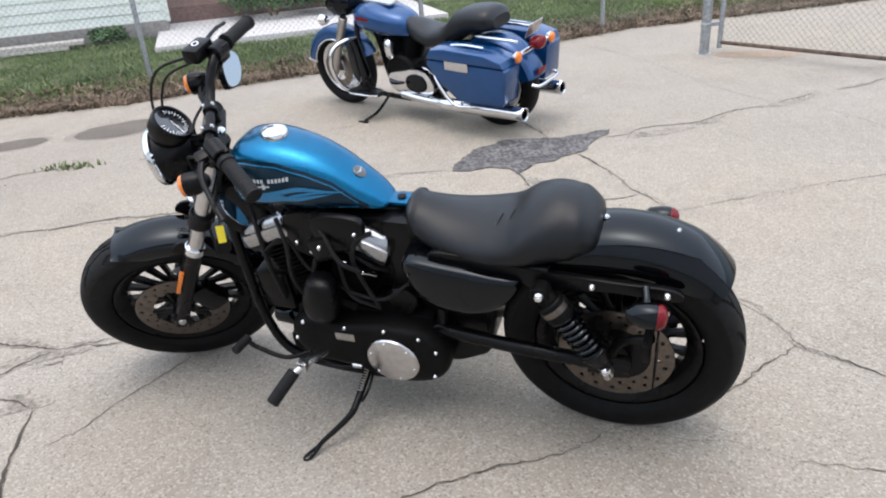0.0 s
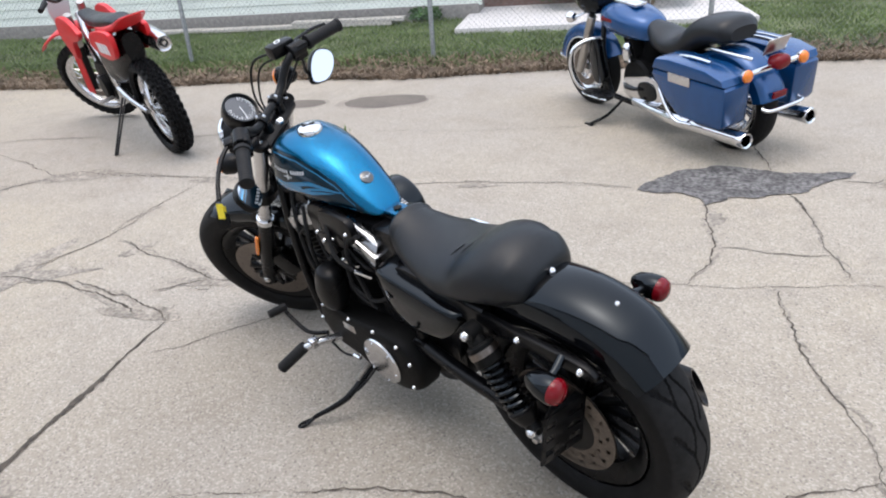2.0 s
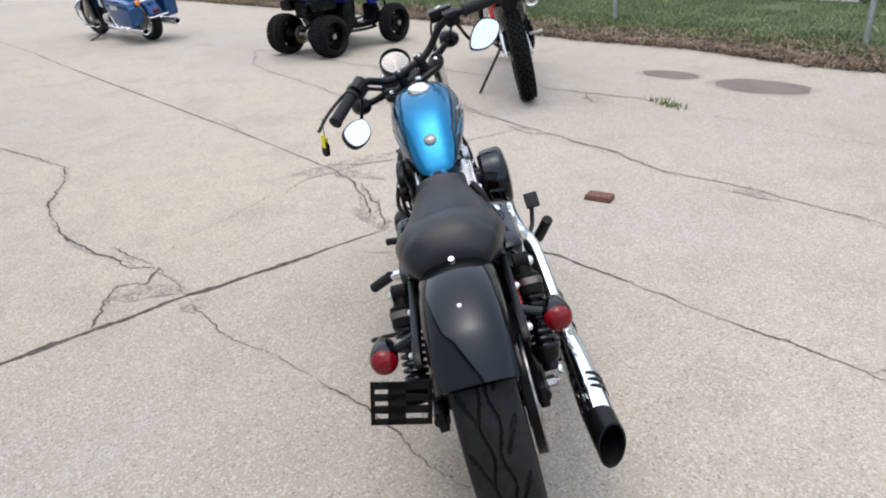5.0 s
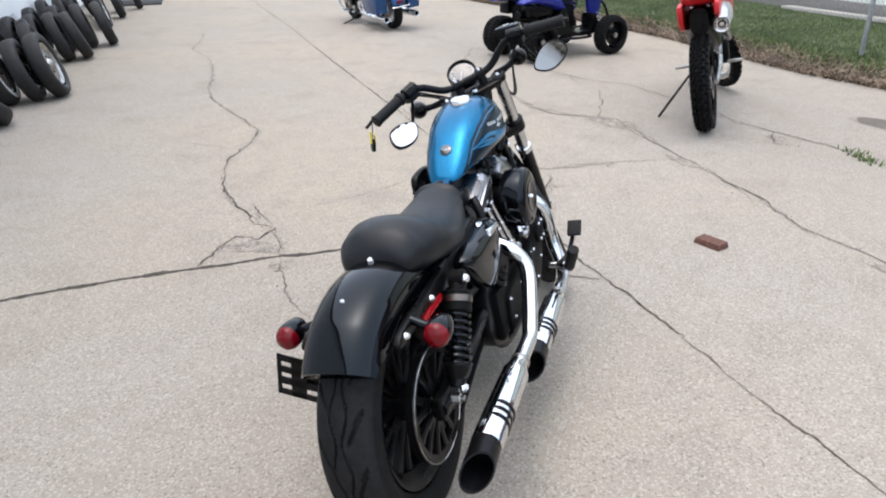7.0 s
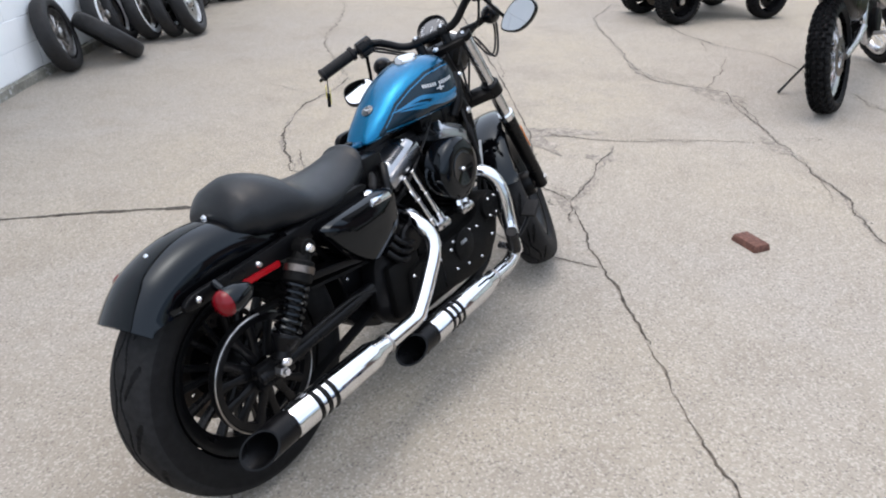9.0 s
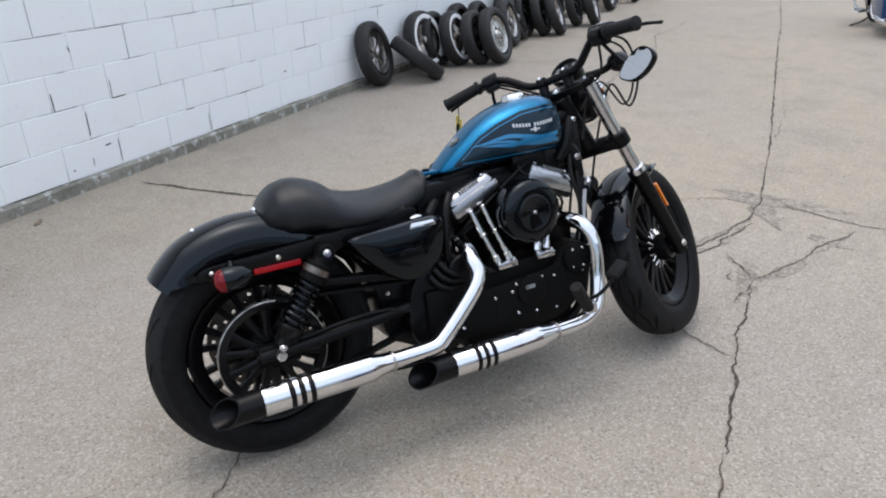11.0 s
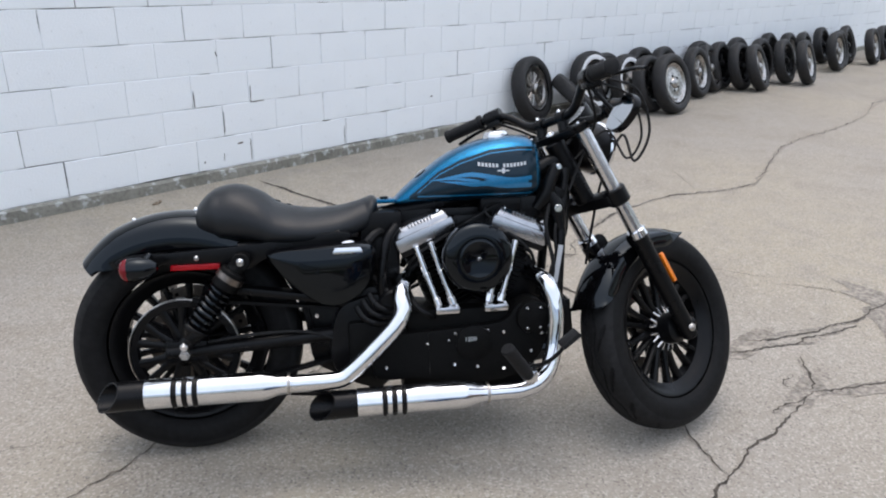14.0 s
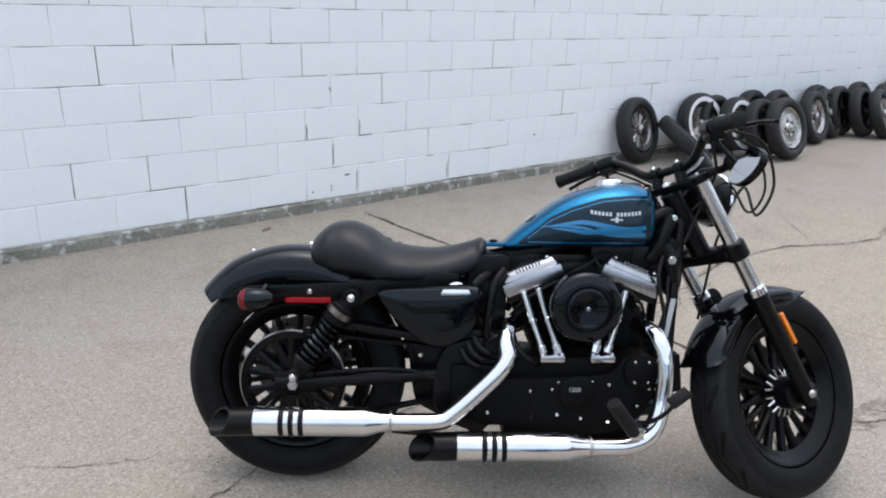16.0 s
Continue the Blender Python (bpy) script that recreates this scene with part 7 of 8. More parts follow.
    for side in (-1, 1):
        part("mark_bar", plate(B(), [(0.98, 0.735), (1.1, 0.745), (1.1, 0.765), (0.98, 0.755)], side * 0.155, side * 0.169), M_RED, t, "red mark as a plain bar")
    part("seat", loft(B(), spline_sections([(-0.08, 0.7, 0.78, 0.1), (-0.02, 0.68, 0.83, 0.15), (0.12, 0.66, 0.835, 0.155), (0.25, 0.6, 0.8, 0.15), (0.34, 0.56, 0.715, 0.155), (0.48, 0.55, 0.68, 0.155), (0.62, 0.57, 0.715, 0.12), (0.72, 0.62, 0.74, 0.07)], 4), 30, 2.6), M_SEAT, t, "black two-up touring seat")
    # engine
    bm = rod(B(), (0.78, -0.14, 0.34), (0.78, 0.14, 0.34), 0.15, n=32)
    box(bm, (0.62, 0, 0.3), (0.3, 0.24, 0.24), bevel=0.04)
    eng = part("engine", bm, M_WRINKLE, t, "black and chrome V-twin engine")
    for tilt in (-1, 1):
        a = radians(22.5) * tilt
        ax = V(math.sin(a), 0, math.cos(a))
        bm = rod(B(), V(0.8, 0, 0.34) + ax * 0.12, V(0.8, 0, 0.34) + ax * 0.3, 0.06, n=20)
        cyl = part("cylinder", bm, M_WRINKLE, t)
        for k in range(9):
            part("fin", rod(B(), V(0.8, 0, 0.34) + ax * (0.14 + 0.017 * k), V(0.8, 0, 0.34) + ax * (0.146 + 0.017 * k), 0.085, n=20), M_WRINKLE, cyl)
    part("primary_cover", plate(B(), rounded([(0.44, 0.27), (0.48, 0.38), (0.58, 0.42), (0.7, 0.4), (0.84, 0.37), (0.87, 0.3), (0.83, 0.24), (0.7, 0.21), (0.54, 0.2)], 4), 0.12, 0.19, 0.02), M_CHROME, eng, "chrome primary cover")
    part("clutch_cover", plate(B(), rounded([(0.5, 0.28), (0.52, 0.36), (0.6, 0.38), (0.68, 0.35), (0.68, 0.27), (0.58, 0.24)], 4), 0.185, 0.2, 0.006), M_BLACK, eng)
    bm = loft(B(), spline_sections([(0.8, 0.5, 0.56, 0.01), (0.81, 0.47, 0.6, 0.03), (0.85, 0.46, 0.61, 0.035), (0.87, 0.5, 0.57, 0.01)], 3), 20)
    part("horn_cover", turned(bm, Matrix.Translation((0, 0.15, 0))), M_CHROME, eng, "chrome horn cover")
    bm = B()
    for y in (-0.11, 0.11):
        tube(bm, [(1.22, y * 0.5, 0.7), (1.18, y, 0.5), (1.13, y, 0.22), (1.0, y, 0.16), (0.5, y, 0.17), (0.4, y, 0.3), (0.3, y, 0.5)], 0.02, 10)
    tube(bm, [(1.2, 0, 0.74), (0.9, 0, 0.64), (0.4, 0, 0.56), (0.1, 0, 0.58)], 0.03, 10)
    box(bm, (0.3, 0, 0.45), (0.3, 0.16, 0.24), bevel=0.03)
    part("frame", bm, M_SATIN, t)
    for s in (-1, 1):
        part("floorboard", plate(B(), rounded([(-0.15, -0.05), (-0.1, 0.055), (0.1, 0.055), (0.16, 0.03), (0.16, -0.03), (0.1, -0.055)], 4), -0.012, 0.012, 0.005, to=Matrix.Translation((1.0, s * 0.3, 0.25)) @ Matrix.Rotation(radians(90), 4, "X")), M_SATIN, t, "black rubber floorboard")
        part("floorboard_edge", tube(B(), [(0.85, s * 0.35, 0.248), (0.9, s * 0.362, 0.248), (1.1, s * 0.362, 0.248), (1.165, s * 0.33, 0.25), (1.165, s * 0.27, 0.25)], 0.006, 8), M_CHROME, t, "chrome floorboard edge")
        part("leg_shield", plate(B(), rounded([(1.08, 0.3), (1.2, 0.28), (1.24, 0.42), (1.22, 0.56), (1.14, 0.6), (1.1, 0.45)], 4), s * 0.15, s * 0.2, 0.012), M_BLACK, t, "black lower leg shield")
        # saddlebag with lid
        side = lambda pts: rounded(pts, 3)
        body = [(-0.275, 0.31), (-0.305, 0.52), (-0.29, 0.535), (0.31, 0.565), (0.33, 0.53), (0.25, 0.42), (0.11, 0.305), (0.07, 0.29), (-0.255, 0.285)]
        bag = part("saddlebag", plate(B(), body, s * 0.17, s * 0.36, 0.022), M_TBLUE, t, "blue hard saddlebag")
        part("lid", plate(B(), [(-0.295, 0.54), (-0.28, 0.58), (-0.15, 0.62), (0.16, 0.645), (0.28, 0.635), (0.325, 0.57)], s * 0.165, s * 0.365, 0.02), M_TBLUE, bag)
        bm = box(B(), (0.07, s * 0.362, 0.535), (0.19, 0.012, 0.06), Matrix.Rotation(radians(-3), 4, "Y"), bevel=0.008)
        part("latch", bm, M_ALU, bag, "bright latch plate")
        part("guard_rail", tube(B(), [(0.34, s * 0.26, 0.53), (0.27, s * 0.34, 0.42), (0.14, s * 0.355, 0.27), (0.0, s * 0.34, 0.255)], 0.012, 10), M_CHROME, bag, "chrome bag guard")
        part("lid_rail", tube(B(), [(0.16, s * 0.27, 0.645), (0.05, s * 0.27, 0.65), (-0.1, s * 0.27, 0.64)], 0.008, 8), M_CHROME, bag)
        part("side_rail", tube(B(), [(0.1, s * 0.1, 0.66), (0.0, s * 0.15, 0.67), (-0.22, s * 0.15, 0.655), (-0.26, s * 0.12, 0.64)], 0.011, 10), M_CHROME, t, "chrome fender rail")
        ex = part("exhaust", tube(B(), [(0.75, s * 0.18, 0.21), (0.5, s * 0.22, 0.205), (0.3, s * 0.25, 0.21)], 0.028, 14), M_CHROME, t, "long chrome exhaust")
        bm = lathe(B(), [(0.03, 0.05), (0.045, 0.0), (0.047, -0.1), (0.047, -0.6), (0.05, -0.65), (0.045, -0.66), (0.035, -0.655), (0.033, -0.58)], (0.3, s * 0.25, 0.21), (1, 0, 0), 28)
        part("muffler", bm, M_CHROME, ex)
        bm = lathe(B(), [(0.001, 0.035), (0.025, 0.03), (0.038, 0.005), (0.038, -0.004)], (-0.315, s * 0.21, 0.575), (1, 0, 0), 24)
        sg = part("turn_signal", bm, M_CHROME, t, "chrome turn signal")
        part("lens", lathe(B(), [(0.037, -0.003), (0.033, -0.014), (0.018, -0.022), (0.0005, -0.024)], (-0.315, s * 0.21, 0.575), (1, 0, 0), 24), M_AMBER, sg, "amber lens")
        part("handlebar", tube(B(), [(1.22, 0, 0.95), (1.18, s * 0.14, 1.02), (1.12, s * 0.28, 1.04), (0.98, s * 0.42, 1.0)], 0.014, 10), M_CHROME, t)
        part("grip", rod(B(), (1.07, s * 0.34, 1.025), (0.97, s * 0.43, 1.0), 0.019, n=14), M_GRIP, t)
    part("signal_bar", rod(B(), (-0.3, -0.2, 0.575), (-0.3, 0.2, 0.575), 0.016, n=14), M_CHROME, t, "chrome light bar")
    tl = part("tail_light", turned(loft(B(), spline_sections([(-0.05, -0.025, 0.025, 0.035), (-0.035, -0.04, 0.04, 0.055), (0.0, -0.042, 0.042, 0.06), (0.03, -0.035, 0.035, 0.05)], 3), 24), Matrix.Translation((-0.335, 0, 0.61))), M_RED, t, "red tail light")
    bm = box(B(), (-0.32, 0, 0.7), (0.008, 0.16, 0.1), Matrix.Rotation(radians(-28), 4, "Y"), bevel=0.003)
    part("number_plate", bm, M_STEEL, t, "blank grey plate")
    bm = tube(B(), [(-0.36, -0.14, 0.37), (-0.4, -0.12, 0.36), (-0.41, 0, 0.36), (-0.4, 0.12, 0.36), (-0.36, 0.14, 0.37)], 0.011, 10)
    part("bumper", bm, M_CHROME, t, "small chrome bumper")
    part("fender_reflector", box(B(), (-0.352, 0, 0.42), (0.012, 0.1, 0.04), Matrix.Rotation(radians(-12), 4, "Y"), bevel=0.004), M_RED, t, "red reflector")
    ks = part("kickstand", tube(B(), [(0.9, 0.17, 0.19), (0.93, 0.3, 0.1), (0.97, 0.42, 0.065)], 0.011, 10), M_SATIN, t, "black kickstand, folded out")
    part("foot", box(B(), (0.98, 0.425, 0.06), (0.09, 0.025, 0.01), bevel=0.003), M_SATIN, ks)
    return t


near = touring_bike(pose(0.536, 4.968, -0.012, -7.5, 0, 140.3) @ Matrix.Diagonal((0.97, 0.97, 0.97, 1)), "blue touring motorcycle with hard saddlebags, parked on its stand")
far_bike = copy_thing(near, pose(-9.07, 1.53, -0.012, -7.5, 0, 206))
far_bike["label"] = "blue touring motorcycle parked at the far end of the yard"


# ---- red motocross bike ----
def motocross_bike(m):
    t = thing("motocross_bike", m, "red motocross bike with knobbly tyres on its side stand", "dirt bike")
    WB = 1.42
    axis = V(-0.45, 0, 0.893)
    pivot = Matrix.Translation((1.12, 0, 0.9)) @ Matrix.Rotation(radians(36), 4, axis) @ Matrix.Translation((-1.12, 0, -0.9))
    fixed = Matrix.Identity(4)
    for x, nm, R, half in ((0, "rear_wheel", 0.335, 0.066), (WB, "front_wheel", 0.345, 0.043)):
        hub = V(x, 0, R)
        to = pivot if x else fixed
        w = part(nm, turned(lathe(B(), [(0.001, 0.06), (0.03, 0.058), (0.034, 0.02), (0.034, -0.02), (0.03, -0.058), (0.001, -0.06)], hub, LEFT, 20), to), M_ALU, t, "alloy hub")
        part("tyre", turned(tyre_mesh(R, R - 0.085 if x else R - 0.1, half, hub, LEFT, "knob", 288), to), M_RUBBER, w, "black knobbly tyre")
        r = R - 0.085 if x else R - 0.1
        part("rim", turned(rim_mesh(r, 0.028, hub, LEFT, 48), to), M_ALU, w, "alloy rim")
        bm = B()
        for k in range(32):
            a, b = 2 * math.pi * k / 32, 2 * math.pi * (k + (2.5 if k % 2 else -2.5)) / 32
            y = 0.05 if k % 4 < 2 else -0.05
            rod(bm, hub + V(0.033 * math.cos(a), y, 0.033 * math.sin(a)), hub + V((r - 0.02) * math.cos(b), 0, (r - 0.02) * math.sin(b)), 0.0022, n=5)
        ob = part("spokes", turned(bm, to), M_CHROME, w, "thin wire spokes")
        ob["kind"] = "stuff"
        part("brake_disc", turned(disc_mesh(hub + V(0, -0.06 if x == 0 else 0.06, 0), LEFT, 0.07, 0.115, 0.004, 12), to), M_DISC, w)
    bm = B()
    for y in (-0.085, 0.085):
        tube(bm, [(0, y, 0.335), (0.3, y, 0.37), (0.55, y * 0.9, 0.42)], [0.02, 0.026, 0.03], 10)
    part("swing_arm", bm, M_ALU, t, "alloy swing arm")
    for y in (-0.09, 0.09):
        part("fork_leg", turned(rod(B(), (WB - 0.01, y, 0.33), (WB - 0.2, y, 0.72), 0.027, n=16), pivot), M_SATIN, t)
        part("fork_tube", turned(rod(B(), (WB - 0.19, y, 0.7), (WB - 0.3, y, 0.95), 0.03, n=16), pivot), M_STEEL, t)
        part("fork_guard", turned(plate(B(), [(WB - 0.0, 0.3), (WB + 0.045, 0.33), (WB - 0.12, 0.7), (WB - 0.17, 0.68)], y * 1.3 - 0.004, y * 1.3 + 0.004), pivot), M_MXRED, t, "red fork guard")
    bm = B()
    tube(bm, [(1.12, 0, 0.9), (0.85, 0.06, 0.78), (0.6, 0.08, 0.62), (0.55, 0.08, 0.4), (0.7, 0.07, 0.3), (0.95, 0.05, 0.32), (1.08, 0.03, 0.6), (1.12, 0, 0.88)], 0.022, 10)
    tube(bm, [(1.12, 0, 0.9), (0.85, -0.06, 0.78), (0.6, -0.08, 0.62), (0.55, -0.08, 0.4), (0.7, -0.07, 0.3), (0.95, -0.05, 0.32), (1.08, -0.03, 0.6), (1.12, 0, 0.88)], 0.022, 10)
    tube(bm, [(0.6, 0.07, 0.72), (0.3, 0.06, 0.8), (0.1, 0.05, 0.84)], 0.014, 8)
    tube(bm, [(0.6, -0.07, 0.72), (0.3, -0.06, 0.8), (0.1, -0.05, 0.84)], 0.014, 8)
    part("frame", bm, M_ALU, t, "alloy frame")
    bm = box(B(), (0.78, 0, 0.45), (0.32, 0.2, 0.28), bevel=0.04)
    rod(bm, (0.75, -0.14, 0.42), (0.75, 0.14, 0.42), 0.09, n=24)
    rod(bm, (0.84, 0, 0.55), (0.88, 0, 0.76), 0.08, n=20)
    part("engine", bm, M_WRINKLE, t, "dark single-cylinder engine")
    part("air_box", loft(B(), spline_sections([(0.0, 0.66, 0.84, 0.06), (0.1, 0.6, 0.85, 0.09), (0.25, 0.5, 0.85, 0.11), (0.5, 0.45, 0.84, 0.115), (0.62, 0.5, 0.8, 0.09)], 3), 20, 3.0), M_SATIN, t)
    part("rear_fender", loft(B(), spline_sections([(-0.32, 0.975, 0.985, 0.05), (-0.25, 0.95, 0.975, 0.09), (-0.05, 0.88, 0.93, 0.105), (0.2, 0.84, 0.9, 0.1), (0.4, 0.83, 0.89, 0.09)], 4), 24, 3.2), M_MXRED, t, "red plastic rear fender")
    for s in (-1, 1):
        sp = part("side_panel", plate(B(), rounded([(0.0, 0.73), (-0.05, 0.87), (0.2, 0.88), (0.45, 0.84), (0.5, 0.75), (0.35, 0.7), (0.15, 0.69)], 4), s * 0.1, s * 0.135, 0.012), M_MXRED, t, "red plastic side panel")
        for k in range(3):
            part("mark_bar", plate(B(), [(0.08 + 0.085 * k, 0.73), (0.15 + 0.085 * k, 0.735), (0.16 + 0.085 * k, 0.8), (0.09 + 0.085 * k, 0.795)], s * 0.13, s * 0.138), M_WPLAST, sp)
        part("radiator_shroud", plate(B(), rounded([(0.62, 0.84), (0.85, 0.93), (1.1, 0.92), (1.22, 0.8), (1.12, 0.68), (1.0, 0.62), (0.9, 0.75), (0.72, 0.78)], 4), s * 0.13, s * 0.17, 0.014), M_MXRED, t, "red radiator shroud")
        part("grip", turned(rod(B(), (0.98, s * 0.29, 1.14), (0.93, s * 0.41, 1.14), 0.018, n=14), pivot), M_GRIP, t)
        part("foot_peg", box(B(), (0.58, s * 0.19, 0.37), (0.05, 0.11, 0.02), bevel=0.005), M_STEEL, t)
    part("muffler", turned(loft(B(), spline_sections([(-0.2, -0.035, 0.035, 0.035), (-0.19, -0.055, 0.055, 0.05), (0.0, -0.065, 0.065, 0.06), (0.2, -0.05, 0.05, 0.048), (0.28, -0.025, 0.025, 0.025)], 4), 24, 2.6), Matrix.Translation((0.05, -0.15, 0.76)) @ Matrix.Rotation(radians(-8), 4, "Y")), M_ALU, t, "alloy muffler")
    part("muffler_mouth", lathe(B(), [(0.024, 0), (0.024, -0.012), (0.016, -0.013), (0.014, 0.02)], (-0.148, -0.15, 0.735), (1, 0, 0.1), 20), M_SATIN, t)
    part("seat", loft(B(), spline_sections([(-0.02, 0.9, 0.94, 0.06), (0.1, 0.88, 0.96, 0.08), (0.4, 0.86, 0.935, 0.085), (0.7, 0.86, 0.93, 0.07), (0.88, 0.9, 0.95, 0.05)], 4), 22, 2.8), M_SEAT, t, "slim black seat")
    part("front_fender", turned(loft(B(), spline_sections([(0.98, 0.78, 0.8, 0.07), (1.15, 0.8, 0.83, 0.085), (1.4, 0.8, 0.83, 0.075), (1.62, 0.74, 0.76, 0.05), (1.7, 0.7, 0.71, 0.03)], 4), 22, 3.2), pivot), M_MXRED, t, "red front fender")
    part("number_board", turned(plate(B(), rounded([(-0.1, 0.1), (0.1, 0.1), (0.11, -0.02), (0.06, -0.12), (-0.06, -0.12), (-0.11, -0.02)], 3), -0.008, 0.008, 0.004, to=Matrix.Translation((1.24, 0, 0.98)) @ Matrix.Rotation(radians(90), 4, "Z") @ Matrix.Rotation(radians(-24), 4, "X")), pivot), M_WPLAST, t, "white front number board")
    part("handlebar", turned(tube(B(), [(0.93, 0.41, 1.14), (1.02, 0.24, 1.14), (1.08, 0.12, 1.07), (1.1, 0, 1.05), (1.08, -0.12, 1.07), (1.02, -0.24, 1.14), (0.93, -0.41, 1.14)], 0.013, 12), pivot), M_SATIN, t)
    part("exhaust_pipe", tube(B(), [(0.95, 0, 0.62), (1.02, -0.07, 0.5), (0.9, -0.14, 0.5), (0.6, -0.13, 0.62), (0.3, -0.14, 0.74)], 0.02, 12), M_STEEL, t)
    ks = part("side_stand", tube(B(), [(0.5, 0.1, 0.36), (0.26, 0.36, 0.075)], 0.008, 8), M_SATIN, t, "thin dark side stand")
    part("brace", tube(B(), [(0.43, 0.1, 0.36), (0.24, 0.35, 0.078)], 0.006, 8), M_SATIN, ks)
    return t


motocross_bike(pose(-3.13, 3.955, -0.012, -11, 0, 155) @ Matrix.Diagonal((1.04, 1.04, 1.04, 1)))


# ---- blue sport quad ----
def quad_bike(m):
    t = thing("quad_bike", m, "blue sport quad with black balloon tyres", "quad bike")
    for x, y, R, half, nm in ((0, 0.34, 0.222, 0.12, "rear_wheel"), (0, -0.34, 0.222, 0.12, "rear_wheel"), (1.0, 0.44, 0.222, 0.085, "front_wheel"), (1.0, -0.44, 0.222, 0.085, "front_wheel")):
        hub = V(x, y, R)
        s = 1 if y > 0 else -1
        w = part(nm, lathe(B(), [(0.001, 0.07), (0.03, 0.07), (0.05, 0.04), (0.11, 0.03), (0.12, 0.08), (0.125, 0.09)], hub, V(0, s, 0), 28), M_SATIN, t, "black steel wheel")
        part("tyre", tyre_mesh(R, 0.115, half, hub, LEFT, "knob", 144), M_RUBBER, w, "black balloon tyre")
        part("hub_cap", lathe(B(), [(0.03, 0.07), (0.028, 0.085), (0.001, 0.088)], hub, V(0, s, 0), 16), M_STEEL, w)
    part("rear_axle", rod(B(), (0, -0.34, 0.222), (0, 0.34, 0.222), 0.025, n=14), M_STEEL, t)
    part("brake_disc", disc_mesh((0, 0.08, 0.222), LEFT, 0.05, 0.1, 0.005, 12), M_DISC, t)
    part("sprocket", lathe(B(), [(0.03, -0.01), (0.1, -0.006), (0.1, 0.006), (0.03, 0.01)], (0, -0.09, 0.222), LEFT, 28, closed=True), M_STEEL, t)
    for s in (-1, 1):
        for z in (0.3, 0.42):
            part("front_arm", tube(B(), [(0.9, s * 0.1, z), (1.0, s * 0.4, 0.22 + (z - 0.3) * 0.6)], 0.013, 8), M_SATIN, t)
        part("front_shock", coil(B(), (1.0, s * 0.3, 0.28), (0.95, s * 0.14, 0.62), 0.026, 0.006, 7, 6, 10), M_WPLAST, t, "pale front shock spring")
        part("front_fender", turned(loft(B(), spline_sections([(0.84, 0.62, 0.64, 0.07), (0.92, 0.67, 0.71, 0.1), (1.04, 0.71, 0.75, 0.11), (1.14, 0.68, 0.71, 0.1), (1.2, 0.6, 0.62, 0.07)], 4), 20, 3), Matrix.Translation((-0.1, s * 0.28, 0.0))), M_QBLUE, t, "blue plastic front fender")
        part("side_cowl", plate(B(), rounded([(0.8, 0.7), (1.0, 0.72), (1.02, 0.55), (0.95, 0.4), (0.86, 0.42), (0.82, 0.55)], 4), s * 0.17, s * 0.23, 0.015), M_QBLUE, t, "blue side cowl")
        part("foot_well", plate(B(), rounded([(0.3, 0.26), (0.3, 0.5), (0.4, 0.54), (0.5, 0.3), (0.78, 0.28), (0.8, 0.44), (0.86, 0.44), (0.86, 0.24)], 3), s * 0.14, s * 0.33, 0.01), M_SATIN, t, "black foot well")
        part("inner_fender", box(B(), (0.08, s * 0.2, 0.54), (0.34, 0.16, 0.12), bevel=0.03), M_SATIN, t)
        part("rear_fender", turned(loft(B(), spline_sections([(-0.2, 0.62, 0.64, 0.06), (-0.08, 0.62, 0.7, 0.11), (0.08, 0.6, 0.745, 0.13), (0.25, 0.55, 0.7, 0.12), (0.4, 0.5, 0.58, 0.06)], 4), 20, 3), Matrix.Translation((0, s * 0.24, 0.0))), M_QBLUE, t, "blue plastic rear fender")
        part("nerf_bar", tube(B(), [(0.3, s * 0.12, 0.22), (0.36, s * 0.36, 0.22), (0.74, s * 0.38, 0.22), (0.8, s * 0.12, 0.24)], 0.016, 8), M_SATIN, t)
        part("grip", rod(B(), (0.8, s * 0.26, 0.92), (0.74, s * 0.38, 0.91), 0.018, n=12), M_GRIP, t)
    part("tail_fender", loft(B(), spline_sections([(-0.42, 0.74, 0.755, 0.03), (-0.36, 0.72, 0.75, 0.09), (-0.2, 0.66, 0.71, 0.13), (0.0, 0.62, 0.68, 0.13)], 4), 20, 3), M_QBLUE, t, "upswept blue tail")
    part("body", loft(B(), spline_sections([(0.3, 0.6, 0.7, 0.09), (0.5, 0.6, 0.76, 0.13), (0.68, 0.62, 0.82, 0.15), (0.85, 0.64, 0.8, 0.16), (1.02, 0.62, 0.72, 0.13), (1.15, 0.56, 0.62, 0.08)], 4), 24, 3), M_QBLUE, t, "blue plastic body and tank cover")
    part("seat", loft(B(), spline_sections([(-0.22, 0.68, 0.73, 0.09), (0.0, 0.66, 0.76, 0.12), (0.3, 0.66, 0.755, 0.11), (0.5, 0.7, 0.79, 0.08)], 4), 22, 2.8), M_SEAT, t, "black seat")
    bm = box(B(), (0.5, 0, 0.4), (0.4, 0.26, 0.32), bevel=0.04)
    box(bm, (0.1, 0, 0.5), (0.3, 0.2, 0.2), bevel=0.03)
    part("engine", bm, M_WRINKLE, t, "dark engine")
    bm = tube(B(), [(0.0, 0.1, 0.25), (0.3, 0.12, 0.3), (0.4, 0.1, 0.34)], 0.03, 10)
    tube(bm, [(0.0, -0.1, 0.25), (0.3, -0.12, 0.3), (0.4, -0.1, 0.34)], 0.03, 10)
    tube(bm, [(0.2, 0.12, 0.25), (1.1, 0.12, 0.26), (1.28, 0.08, 0.4), (1.0, 0.1, 0.62), (0.2, 0.12, 0.58), (-0.1, 0.1, 0.62)], 0.016, 8)
